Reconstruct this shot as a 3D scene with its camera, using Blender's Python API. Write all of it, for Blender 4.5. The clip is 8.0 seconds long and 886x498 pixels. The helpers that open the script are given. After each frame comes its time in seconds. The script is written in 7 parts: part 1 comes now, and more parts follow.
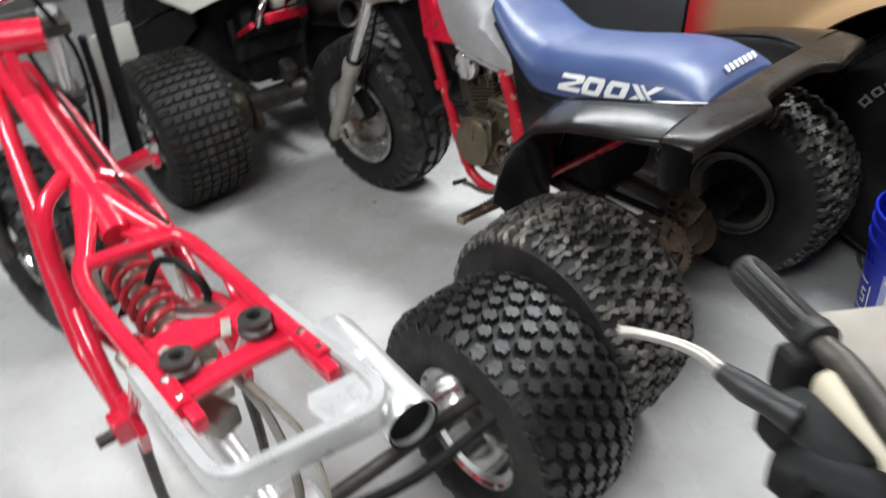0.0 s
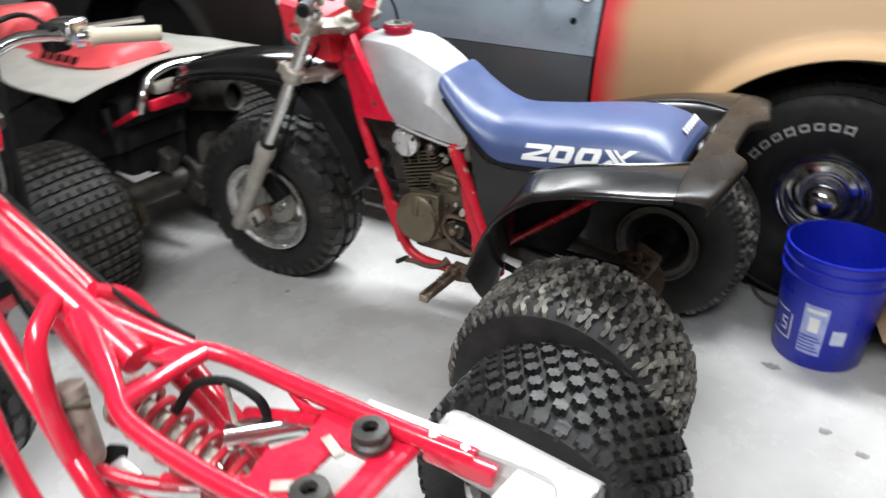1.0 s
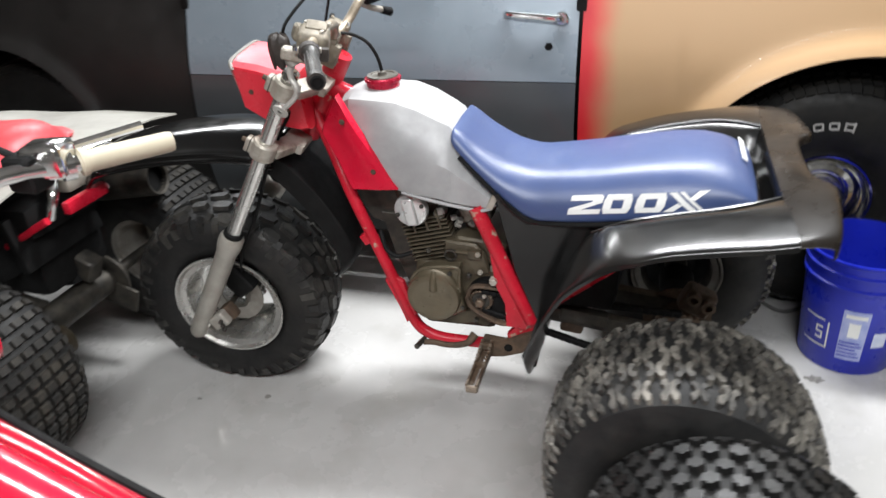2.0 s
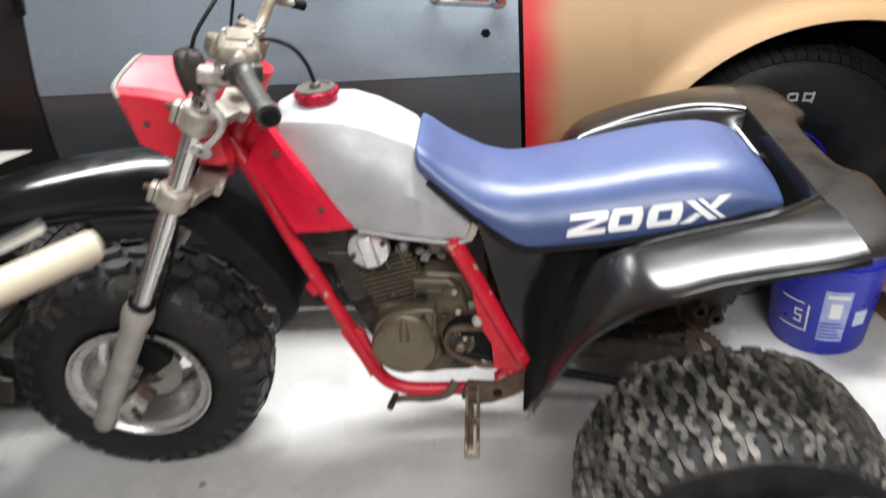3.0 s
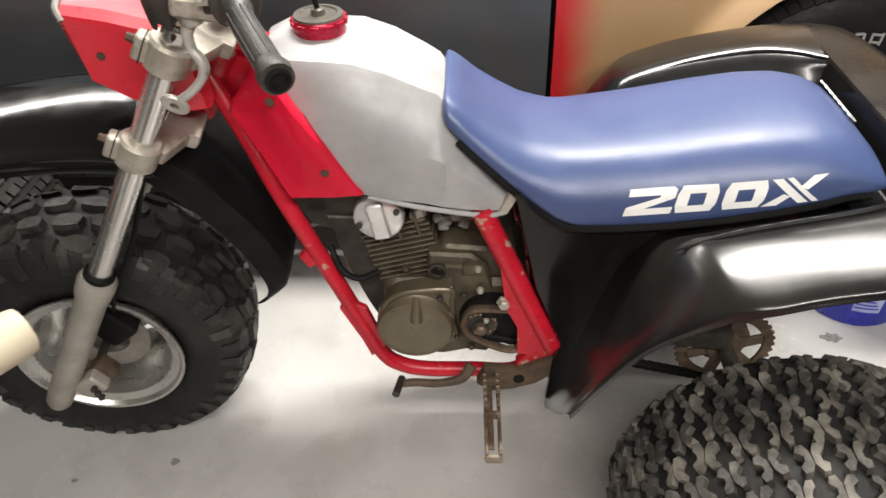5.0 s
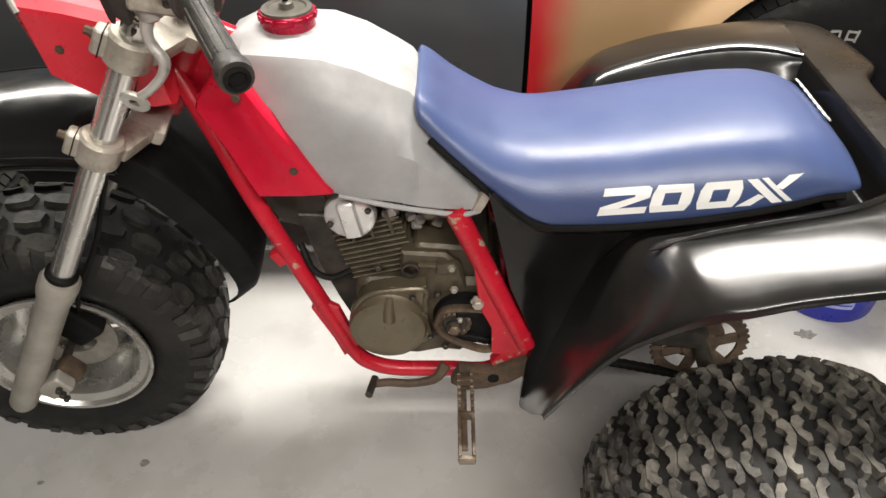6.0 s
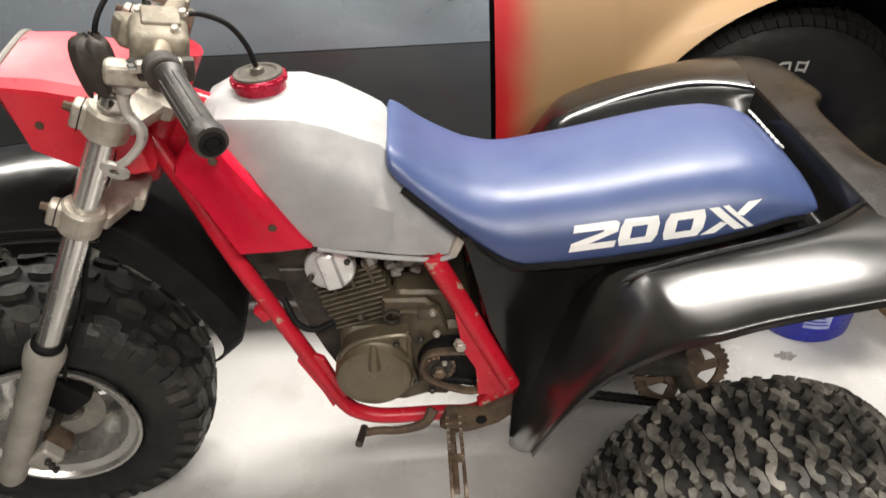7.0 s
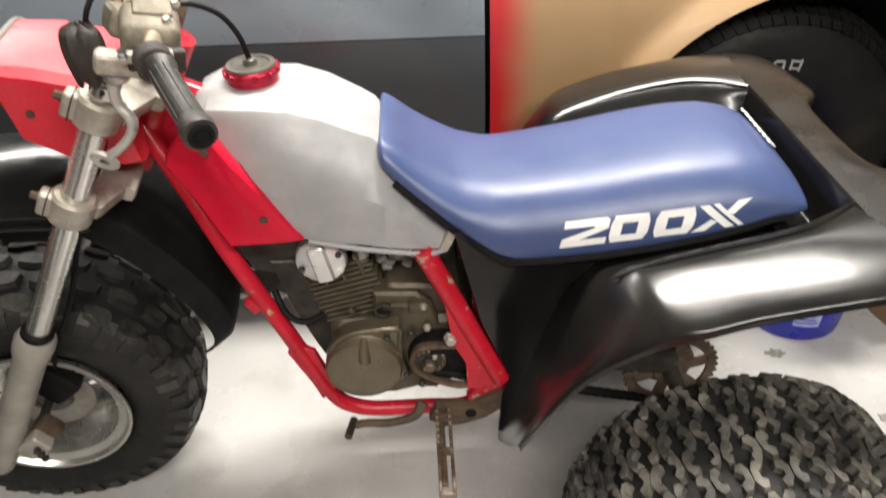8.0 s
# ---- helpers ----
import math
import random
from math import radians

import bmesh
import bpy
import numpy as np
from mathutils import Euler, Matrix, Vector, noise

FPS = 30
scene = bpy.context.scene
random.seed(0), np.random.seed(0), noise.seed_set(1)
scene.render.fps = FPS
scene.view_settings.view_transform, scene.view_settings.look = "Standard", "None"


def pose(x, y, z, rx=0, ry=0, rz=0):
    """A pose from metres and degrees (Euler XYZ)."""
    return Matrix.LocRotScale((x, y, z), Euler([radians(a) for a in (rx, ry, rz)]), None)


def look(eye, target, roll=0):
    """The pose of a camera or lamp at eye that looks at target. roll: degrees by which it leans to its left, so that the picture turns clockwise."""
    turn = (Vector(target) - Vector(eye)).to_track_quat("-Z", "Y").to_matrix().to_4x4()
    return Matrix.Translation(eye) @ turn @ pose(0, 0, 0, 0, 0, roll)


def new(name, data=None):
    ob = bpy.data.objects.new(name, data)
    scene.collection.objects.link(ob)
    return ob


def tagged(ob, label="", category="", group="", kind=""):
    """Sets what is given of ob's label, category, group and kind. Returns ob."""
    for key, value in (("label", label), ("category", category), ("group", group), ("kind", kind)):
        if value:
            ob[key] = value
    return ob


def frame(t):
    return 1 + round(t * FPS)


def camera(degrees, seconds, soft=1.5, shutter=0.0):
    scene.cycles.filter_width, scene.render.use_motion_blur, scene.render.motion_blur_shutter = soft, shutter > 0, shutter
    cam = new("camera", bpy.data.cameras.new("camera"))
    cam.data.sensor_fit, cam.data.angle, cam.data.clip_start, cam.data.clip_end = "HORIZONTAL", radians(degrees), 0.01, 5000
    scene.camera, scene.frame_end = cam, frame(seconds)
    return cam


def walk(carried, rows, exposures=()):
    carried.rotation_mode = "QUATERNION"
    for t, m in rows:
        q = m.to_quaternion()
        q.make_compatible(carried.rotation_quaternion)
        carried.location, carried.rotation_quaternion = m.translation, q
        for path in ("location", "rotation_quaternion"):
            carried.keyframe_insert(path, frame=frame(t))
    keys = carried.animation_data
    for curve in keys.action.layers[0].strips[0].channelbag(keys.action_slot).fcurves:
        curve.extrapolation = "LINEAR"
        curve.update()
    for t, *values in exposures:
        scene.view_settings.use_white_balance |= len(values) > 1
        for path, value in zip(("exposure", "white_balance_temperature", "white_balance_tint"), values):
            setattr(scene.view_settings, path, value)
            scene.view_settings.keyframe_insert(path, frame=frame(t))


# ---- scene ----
cam = camera(62.4, 8.0, shutter=0.9)
PATH = [
    (0, (2.154, -1.45, 1.4), (0.855, -0.424, 0.277), -4.6),
    (0.3, (2.063, -1.495, 1.4), (0.818, -0.333, 0.351), -4.3),
    (0.5, (1.952, -1.563, 1.403), (0.82, -0.238, 0.422), -1.3),
    (1, (1.755, -1.722, 1.401), (0.826, -0.243, 0.425), -0.8),
    (1.5, (1.483, -1.662, 1.414), (0.796, -0.071, 0.414), -2.7),
    (1.7, (1.369, -1.638, 1.433), (0.706, -0.008, 0.484), -3.2),
    (2.8, (0.935, -1.417, 1.396), (0.691, 0.266, 0.345), -5.2),
    (3, (0.916, -1.327, 1.405), (0.696, 0.364, 0.359), -5.3),
    (3.5, (0.85, -1.242, 1.413), (0.712, 0.412, 0.297), -5.2),
    (4, (0.759, -1.134, 1.394), (0.712, 0.465, 0.194), -3.1),
    (4.5, (0.774, -1.085, 1.38), (0.636, 0.477, 0.139), -2.3),
    (6, (0.799, -1.036, 1.371), (0.729, 0.495, 0.086), -0.6),
    (6.5, (0.81, -1.05, 1.377), (0.75, 0.539, 0.164), -1.5),
    (7, (0.812, -1.064, 1.387), (0.784, 0.548, 0.204), -3.3),
    (7.5, (0.815, -1.067, 1.396), (0.785, 0.575, 0.254), -2.6),
    (8, (0.819, -1.064, 1.39), (0.803, 0.536, 0.19), -2.3),
]
walk(cam, [(t, look(eye, target, roll)) for t, eye, target, roll in PATH], exposures=[(0.0, -0.18, 6050, 8), (0.5, 0.04, 6050, 8), (1.7, 0.12, 6150, 9), (3.5, 0.27, 6400, 10), (4.5, 0.10, 6750, 10), (8.0, 0.09, 6900, 10)])

# ---- world, lamps ----
world = bpy.data.worlds.new("world")
scene.world = world
world.use_nodes = True
bg = world.node_tree.nodes["Background"]
bg.inputs[0].default_value = (0.9, 0.95, 1.0, 1)
bg.inputs[1].default_value = 0.004


def ceiling_lamp(x, y, z, sx, sy, watts, turn=0.0, colour=(1.0, 0.98, 0.95)):
    data = bpy.data.lights.new("fluorescent_light", "AREA")
    data.shape, data.size, data.size_y, data.energy, data.color = "RECTANGLE", sx, sy, watts, colour
    ob = new("fluorescent_light", data)
    ob.matrix_world = pose(x, y, z, 0, 0, turn)
    return ob


CEIL = 2.75
# place, watts, length
LAMPS = [(1.12, 0.78, 132, 1.9), (2.7, 1.95, 20, 2.4), (-1.7, 2.35, 88, 2.4), (1.35, -2.1, 124, 2.4)]
for lx, ly, lw, ll in LAMPS:
    ceiling_lamp(lx, ly, CEIL - 0.09, ll, 0.30, lw)

# ---- materials ----
def material(name, base, rough=0.5, metal=0.0, second=None, scale=8.0, mix=(0.4, 0.65), bump=0.0, bump_scale=60.0,
             rough_var=0.12, coat=0.0, dirt=None, dirt_scale=2.5, dirt_mix=(0.5, 0.75), spec=0.5, sheen=0.0, island=0.0):
    """A surface with two scales of colour variation, uneven gloss and fine relief, in object space."""
    m = bpy.data.materials.new(name)
    m.use_nodes = True
    nt = m.node_tree
    b = nt.nodes["Principled BSDF"]
    tc = nt.nodes.new("ShaderNodeTexCoord")

    def ramp_noise(sc, lo, hi, detail=6.0):
        n = nt.nodes.new("ShaderNodeTexNoise")
        n.inputs["Scale"].default_value, n.inputs["Detail"].default_value = sc, detail
        n.inputs["Roughness"].default_value = 0.62
        nt.links.new(tc.outputs["Object"], n.inputs["Vector"])
        r = nt.nodes.new("ShaderNodeMapRange")
        r.inputs[1].default_value, r.inputs[2].default_value = lo, hi
        nt.links.new(n.outputs["Fac"], r.inputs[0])
        return n, r

    def blend(fac, a, colour):
        mx = nt.nodes.new("ShaderNodeMix")
        mx.data_type = "RGBA"
        nt.links.new(fac, mx.inputs[0])
        if a is None:
            mx.inputs[6].default_value = (*base, 1)
        else:
            nt.links.new(a, mx.inputs[6])
        mx.inputs[7].default_value = (*colour, 1)
        return mx.outputs[2]

    second = second or tuple(c * 0.82 for c in base)
    n1, r1 = ramp_noise(scale, *mix)
    col = blend(r1.outputs[0], None, second)
    if dirt:
        n2, r2 = ramp_noise(dirt_scale, *dirt_mix, detail=9.0)
        col = blend(r2.outputs[0], col, dirt)
    if island:
        ge = nt.nodes.new("ShaderNodeNewGeometry")
        ri = nt.nodes.new("ShaderNodeMapRange")
        ri.inputs[3].default_value, ri.inputs[4].default_value = 1 - island, 1 + island
        nt.links.new(ge.outputs["Random Per Island"], ri.inputs[0])
        mm = nt.nodes.new("ShaderNodeVectorMath")
        mm.operation = "SCALE"
        nt.links.new(col, mm.inputs[0])
        nt.links.new(ri.outputs[0], mm.inputs["Scale"])
        col = mm.outputs[0]
    nt.links.new(col, b.inputs["Base Color"])
    n3, r3 = ramp_noise(scale * 2.7, 0.3, 0.7)
    r3.inputs[3].default_value, r3.inputs[4].default_value = max(0.02, rough - rough_var), min(1.0, rough + rough_var)
    nt.links.new(r3.outputs[0], b.inputs["Roughness"])
    b.inputs["Metallic"].default_value = metal
    b.inputs["Coat Weight"].default_value = coat
    b.inputs["Coat Roughness"].default_value = 0.08
    b.inputs["Specular IOR Level"].default_value = spec
    b.inputs["Sheen Weight"].default_value = sheen
    if bump:
        n4, _ = ramp_noise(bump_scale, 0.3, 0.7)
        bp = nt.nodes.new("ShaderNodeBump")
        bp.inputs["Strength"].default_value, bp.inputs["Distance"].default_value = bump, 0.004
        nt.links.new(n4.outputs["Fac"], bp.inputs["Height"])
        nt.links.new(bp.outputs[0], b.inputs["Normal"])
    return m


M_FLOOR = material("painted_concrete", (0.55, 0.543, 0.53), 0.26, 0, (0.45, 0.443, 0.428), 1.6, bump=0.08, bump_scale=35, dirt=(0.36, 0.345, 0.32), dirt_scale=3.0, dirt_mix=(0.54, 0.84), rough_var=0.14)
M_WALL = material("wall_paint", (0.15, 0.145, 0.135), 0.8, bump=0.1, bump_scale=25)
M_CEIL = material("ceiling_paint", (0.42, 0.41, 0.39), 0.85, bump=0.1)
M_RUBBER = material("tyre_rubber", (0.009, 0.009, 0.009), 0.6, 0, (0.018, 0.017, 0.016), 14, bump=0.25, bump_scale=90, dirt=(0.032, 0.029, 0.025), dirt_scale=5, dirt_mix=(0.5, 0.8), spec=0.35)
M_TREAD = material("worn_tread_rubber", (0.022, 0.021, 0.019), 0.60, 0, (0.058, 0.053, 0.046), 34, bump=0.6, bump_scale=140, dirt=(0.175, 0.162, 0.138), dirt_scale=15, dirt_mix=(0.44, 0.66), island=0.4)
M_TREAD_DK = material("dark_tread_rubber", (0.0065, 0.0065, 0.0064), 0.40, 0, (0.013, 0.0125, 0.012), 20, bump=0.4, bump_scale=120, dirt=(0.030, 0.028, 0.025), dirt_scale=10, dirt_mix=(0.52, 0.78), island=0.4)
M_TREAD_MID = material("dusty_front_tread_rubber", (0.011, 0.0105, 0.010), 0.48, 0, (0.024, 0.0225, 0.020), 24, bump=0.45, bump_scale=120, dirt=(0.062, 0.058, 0.050), dirt_scale=12, dirt_mix=(0.48, 0.74), island=0.4)
M_TREAD_BR = material("muddy_tread_rubber", (0.009, 0.0082, 0.007), 0.7, 0, (0.019, 0.0165, 0.013), 22, bump=0.4, bump_scale=120, dirt=(0.042, 0.036, 0.026), dirt_scale=12, dirt_mix=(0.5, 0.78), island=0.4)
M_RIM = material("aged_aluminium_rim", (0.62, 0.60, 0.55), 0.33, 0.9, (0.48, 0.46, 0.41), 12, bump=0.1, dirt=(0.30, 0.28, 0.23), dirt_scale=10, dirt_mix=(0.6, 0.85))
M_FORKTUBE = material("dulled_fork_chrome", (0.66, 0.65, 0.62), 0.24, 0.9, (0.60, 0.59, 0.56), 12, rough_var=0.08)
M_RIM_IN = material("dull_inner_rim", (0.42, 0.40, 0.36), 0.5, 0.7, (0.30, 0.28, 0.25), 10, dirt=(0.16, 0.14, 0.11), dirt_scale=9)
M_CHROME = material("chrome", (0.78, 0.78, 0.77), 0.12, 1.0, (0.66, 0.66, 0.65), 20, rough_var=0.06)
M_ALU = material("brushed_aluminium", (0.74, 0.74, 0.73), 0.33, 0.62, (0.66, 0.66, 0.65), 9, rough_var=0.10, dirt=(0.56, 0.56, 0.55), dirt_scale=6, dirt_mix=(0.5, 0.8))
M_CASTAL = material("oxidised_cast_aluminium", (0.47, 0.44, 0.385), 0.48, 0.45, (0.35, 0.32, 0.265), 25, bump=0.35, bump_scale=160, dirt=(0.15, 0.125, 0.09), dirt_scale=22, dirt_mix=(0.54, 0.74))
M_FORKLOW = material("grey_fork_casting", (0.40, 0.38, 0.34), 0.5, 0.3, (0.32, 0.30, 0.26), 20, bump=0.12, dirt=(0.26, 0.23, 0.18), dirt_scale=15, dirt_mix=(0.6, 0.85))
M_ENGINE = material("grimy_engine_alloy", (0.098, 0.080, 0.052), 0.46, 0.3, (0.062, 0.050, 0.033), 22, bump=0.25, bump_scale=150, dirt=(0.06, 0.05, 0.035), dirt_scale=14, dirt_mix=(0.5, 0.75))
M_COVER = material("engine_cover_paint", (0.130, 0.108, 0.070), 0.36, 0.35, (0.100, 0.083, 0.055), 14, bump=0.1, dirt=(0.10, 0.085, 0.06), dirt_scale=16, dirt_mix=(0.6, 0.82))
M_RUST = material("rusty_steel", (0.11, 0.075, 0.05), 0.75, 0.3, (0.06, 0.042, 0.03), 30, bump=0.4, bump_scale=150, dirt=(0.20, 0.13, 0.08), dirt_scale=18, dirt_mix=(0.55, 0.8))
M_PEG = material("worn_rusty_peg_steel", (0.16, 0.115, 0.08), 0.5, 0.5, (0.34, 0.29, 0.23), 26, mix=(0.5, 0.62), bump=0.3, bump_scale=150, dirt=(0.09, 0.055, 0.035), dirt_scale=16)
M_DARKSTEEL = material("dark_steel", (0.05, 0.047, 0.042), 0.5, 0.6, (0.09, 0.08, 0.065), 25, bump=0.2, bump_scale=120)
M_RED = material("red_frame_paint", (0.56, 0.010, 0.032), 0.28, 0, (0.47, 0.009, 0.026), 9, coat=0.35, bump=0.05, bump_scale=40, dirt=(0.32, 0.03, 0.03), dirt_scale=10, dirt_mix=(0.66, 0.9))
M_RED_NEW = material("fresh_red_paint", (0.60, 0.012, 0.040), 0.24, 0, (0.50, 0.009, 0.032), 7, coat=0.8, bump=0.16, bump_scale=34, rough_var=0.08)
M_RED_CHIP = material("chipped_red_paint", (0.52, 0.012, 0.030), 0.34, 0, (0.42, 0.010, 0.022), 14, bump=0.2, dirt=(0.40, 0.30, 0.22), dirt_scale=30, dirt_mix=(0.615, 0.66), spec=0.4)
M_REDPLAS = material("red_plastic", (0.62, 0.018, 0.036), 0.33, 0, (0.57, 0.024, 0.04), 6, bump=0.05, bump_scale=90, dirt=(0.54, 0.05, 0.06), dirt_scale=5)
M_SHROUD = material("red_tank_shroud_plastic", (0.60, 0.007, 0.034), 0.30, 0, (0.54, 0.007, 0.030), 6, bump=0.05, bump_scale=90, spec=0.28, dirt=(0.50, 0.02, 0.04), dirt_scale=7, dirt_mix=(0.55, 0.85))
# darker copy of the rim metal: the far wheel's shade is in its colour
M_RIM_DIM = material("shade_darkened_far_rim", (0.16, 0.15, 0.135), 0.5, 0.6, (0.10, 0.09, 0.08), 10, dirt=(0.05, 0.045, 0.04), dirt_scale=9)
M_PINKPLAS = material("sun_faded_red_plastic", (0.72, 0.12, 0.12), 0.4, 0, (0.66, 0.07, 0.08), 7, bump=0.05)
M_BLUE = material("blue_seat_vinyl", (0.051, 0.078, 0.186), 0.36, 0, (0.044, 0.068, 0.164), 6, bump=0.12, bump_scale=420, rough_var=0.06, spec=0.55)
M_BLACKPLAS = material("glossy_black_plastic", (0.005, 0.005, 0.005), 0.14, 0, (0.009, 0.0085, 0.008), 5, rough_var=0.07, bump=0.03, bump_scale=14, spec=0.42)
M_FENDER = material("scuffed_black_fender_plastic", (0.006, 0.006, 0.006), 0.22, 0, (0.010, 0.0095, 0.009), 5, rough_var=0.04, bump=0.025, bump_scale=12, spec=0.55, dirt=(0.026, 0.023, 0.019), dirt_scale=5, dirt_mix=(0.5, 0.9))
M_DUSTPLAS = material("dusty_black_plastic", (0.011, 0.0092, 0.0078), 0.30, 0, (0.018, 0.0150, 0.0125), 4.5, mix=(0.35, 0.7), bump=0.04, bump_scale=30, dirt=(0.040, 0.033, 0.027), dirt_scale=7, dirt_mix=(0.55, 0.9), spec=0.22)
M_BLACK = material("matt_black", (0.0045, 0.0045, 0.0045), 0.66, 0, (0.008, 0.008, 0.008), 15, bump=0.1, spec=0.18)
M_GRIP_DK = material("black_rubber_grip", (0.010, 0.010, 0.010), 0.5, 0, (0.020, 0.019, 0.018), 28, bump=0.25, bump_scale=200, spec=0.4)
M_GRIP = material("worn_rubber_grip", (0.020, 0.019, 0.0175), 0.42, 0, (0.045, 0.041, 0.035), 28, bump=0.25, bump_scale=200)
M_CREAM = material("cream_rubber_grip", (0.50, 0.45, 0.34), 0.5, 0, (0.44, 0.39, 0.29), 12, bump=0.06)
M_TANK = material("bare_metal_tank_primer", (0.36, 0.36, 0.362), 0.52, 0.12, (0.30, 0.30, 0.305), 7, bump=0.06, bump_scale=120, dirt=(0.45, 0.45, 0.45), dirt_scale=4, dirt_mix=(0.45, 0.7))
M_WHITE = material("white_lettering", (0.85, 0.85, 0.83), 0.5, bump=0.02)
M_SIDEMARK = material("dull_white_tyre_marking", (0.46, 0.45, 0.43), 0.6, 0, (0.34, 0.33, 0.31), 40)
M_BUCKET = material("blue_bucket_plastic", (0.012, 0.022, 0.42), 0.34, 0, (0.010, 0.018, 0.36), 7, bump=0.04, bump_scale=30)
M_LABEL = material("pale_blue_print", (0.42, 0.46, 0.72), 0.5, 0, (0.30, 0.35, 0.66), 30)
M_STICKER = material("white_sticker", (0.62, 0.66, 0.80), 0.55, 0, (0.5, 0.55, 0.72), 40)
M_CAR_BLUE = material("grey_blue_car_paint", (0.23, 0.27, 0.31), 0.30, 0.1, (0.20, 0.24, 0.275), 2, coat=0.25, bump=0.02)
M_CAR_DARK = material("dark_slate_car_paint", (0.066, 0.072, 0.077), 0.38, 0.1, (0.057, 0.063, 0.068), 2, coat=0.2, bump=0.02)
M_CAR_BLACK = material("black_primer_panel", (0.010, 0.0095, 0.009), 0.5, 0, (0.016, 0.015, 0.014), 3, bump=0.05)
M_CARTYRE = material("black_car_tyre", (0.005, 0.005, 0.0048), 0.6, 0, (0.009, 0.0085, 0.0078), 12, bump=0.15, bump_scale=80, spec=0.3, dirt=(0.020, 0.017, 0.013), dirt_scale=6, dirt_mix=(0.5, 0.8))
M_WHITEFEND = material("grey_white_fender_plastic", (0.40, 0.39, 0.35), 0.42, 0, (0.33, 0.32, 0.285), 6, bump=0.05, dirt=(0.22, 0.20, 0.17), dirt_scale=8, dirt_mix=(0.6, 0.85))
M_REDSEAT = material("faded_red_seat_vinyl", (0.62, 0.07, 0.08), 0.42, 0, (0.56, 0.055, 0.065), 8, bump=0.1, bump_scale=300)
M_CAP = material("red_anodised_cap", (0.44, 0.013, 0.045), 0.3, 0.4, (0.38, 0.012, 0.036), 20, dirt=(0.10, 0.03, 0.03), dirt_scale=30, dirt_mix=(0.6, 0.72))
M_FADED_LIT = material("bleached_and_lit_red_plastic", (0.64, 0.095, 0.115), 0.36, 0, (0.60, 0.070, 0.09), 5, bump=0.05, bump_scale=90, dirt=(0.62, 0.16, 0.17), dirt_scale=4, dirt_mix=(0.5, 0.85))
M_BEZEL = material("dull_grey_bezel", (0.24, 0.23, 0.21), 0.5, 0.2, (0.18, 0.17, 0.155), 20)
M_CARDB = material("brown_cardboard", (0.28, 0.18, 0.10), 0.8, 0, (0.22, 0.14, 0.08), 10, bump=0.1)
M_SPRING = material("red_spring_paint", (0.45, 0.02, 0.035), 0.35, 0, (0.38, 0.018, 0.03), 12, dirt=(0.30, 0.20, 0.17), dirt_scale=14, dirt_mix=(0.6, 0.85))

# tan quarter panel with a sprayed red band along its front edge
M_CAR_TAN = bpy.data.materials.new("tan_and_red_car_paint")
M_CAR_TAN.use_nodes = True
_nt = M_CAR_TAN.node_tree
_b = _nt.nodes["Principled BSDF"]
_tc = _nt.nodes.new("ShaderNodeTexCoord")
_sx = _nt.nodes.new("ShaderNodeSeparateXYZ")
_nt.links.new(_tc.outputs["Object"], _sx.inputs[0])
_nz = _nt.nodes.new("ShaderNodeTexNoise")
_nz.inputs["Scale"].default_value, _nz.inputs["Detail"].default_value = 7.0, 5.0
_nt.links.new(_tc.outputs["Object"], _nz.inputs["Vector"])
_ad = _nt.nodes.new("ShaderNodeMath")
_ad.operation = "MULTIPLY_ADD"
_ad.inputs[1].default_value = 0.05
_nt.links.new(_nz.outputs["Fac"], _ad.inputs[0])
_nt.links.new(_sx.outputs[0], _ad.inputs[2])
_mr = _nt.nodes.new("ShaderNodeMapRange")
_mr.interpolation_type = "SMOOTHSTEP"
_mr.inputs[1].default_value, _mr.inputs[2].default_value = 0.965, 1.075
_nt.links.new(_ad.outputs[0], _mr.inputs[0])
_mx = _nt.nodes.new("ShaderNodeMix")
_mx.data_type = "RGBA"
_mx.inputs[6].default_value = (0.50, 0.012, 0.018, 1)
_mx.inputs[7].default_value = (0.375, 0.235, 0.115, 1)
_nt.links.new(_mr.outputs[0], _mx.inputs[0])
_nt.links.new(_mx.outputs[2], _b.inputs["Base Color"])
_b.inputs["Roughness"].default_value = 0.46
_b.inputs["Coat Weight"].default_value = 0.04


# ---- mesh helpers ----
def part(name, bm, mat, parent=None, label="", smooth=True, angle=35.0):
    """Links a bmesh as one mesh object, under a thing or a part."""
    me = bpy.data.meshes.new(name)
    bm.normal_update()
    for e in bm.edges:
        if len(e.link_faces) == 2:
            e.smooth = e.calc_face_angle(0.0) < radians(angle)
    for f in bm.faces:
        f.smooth = smooth
    bm.to_mesh(me)
    bm.free()
    for mt in (mat if isinstance(mat, (list, tuple)) else [mat]):
        me.materials.append(mt)
    ob = new(name, me)
    ob.parent = parent
    if label:
        tagged(ob, label)
    return ob


def thing(name, label, category, group="", kind="", at=None):
    ob = new(name)
    ob.empty_display_size = 0.1
    if at is not None:
        ob.matrix_basis = at
    return tagged(ob, label, category, group, kind)


def curve_points(pts, n=6):
    """A Catmull-Rom line through the points."""
    p = [Vector(q) for q in pts]
    if len(p) < 3 or n < 2:
        return p
    q = [2 * p[0] - p[1], *p, 2 * p[-1] - p[-2]]
    out = []
    for i in range(1, len(q) - 2):
        a, b, c, d = q[i - 1:i + 3]
        for k in range(n):
            t = k / n
            out.append(0.5 * (2 * b + (c - a) * t + (2 * a - 5 * b + 4 * c - d) * t * t + (3 * b - a - 3 * c + d) * t ** 3))
    return out + [p[-1]]


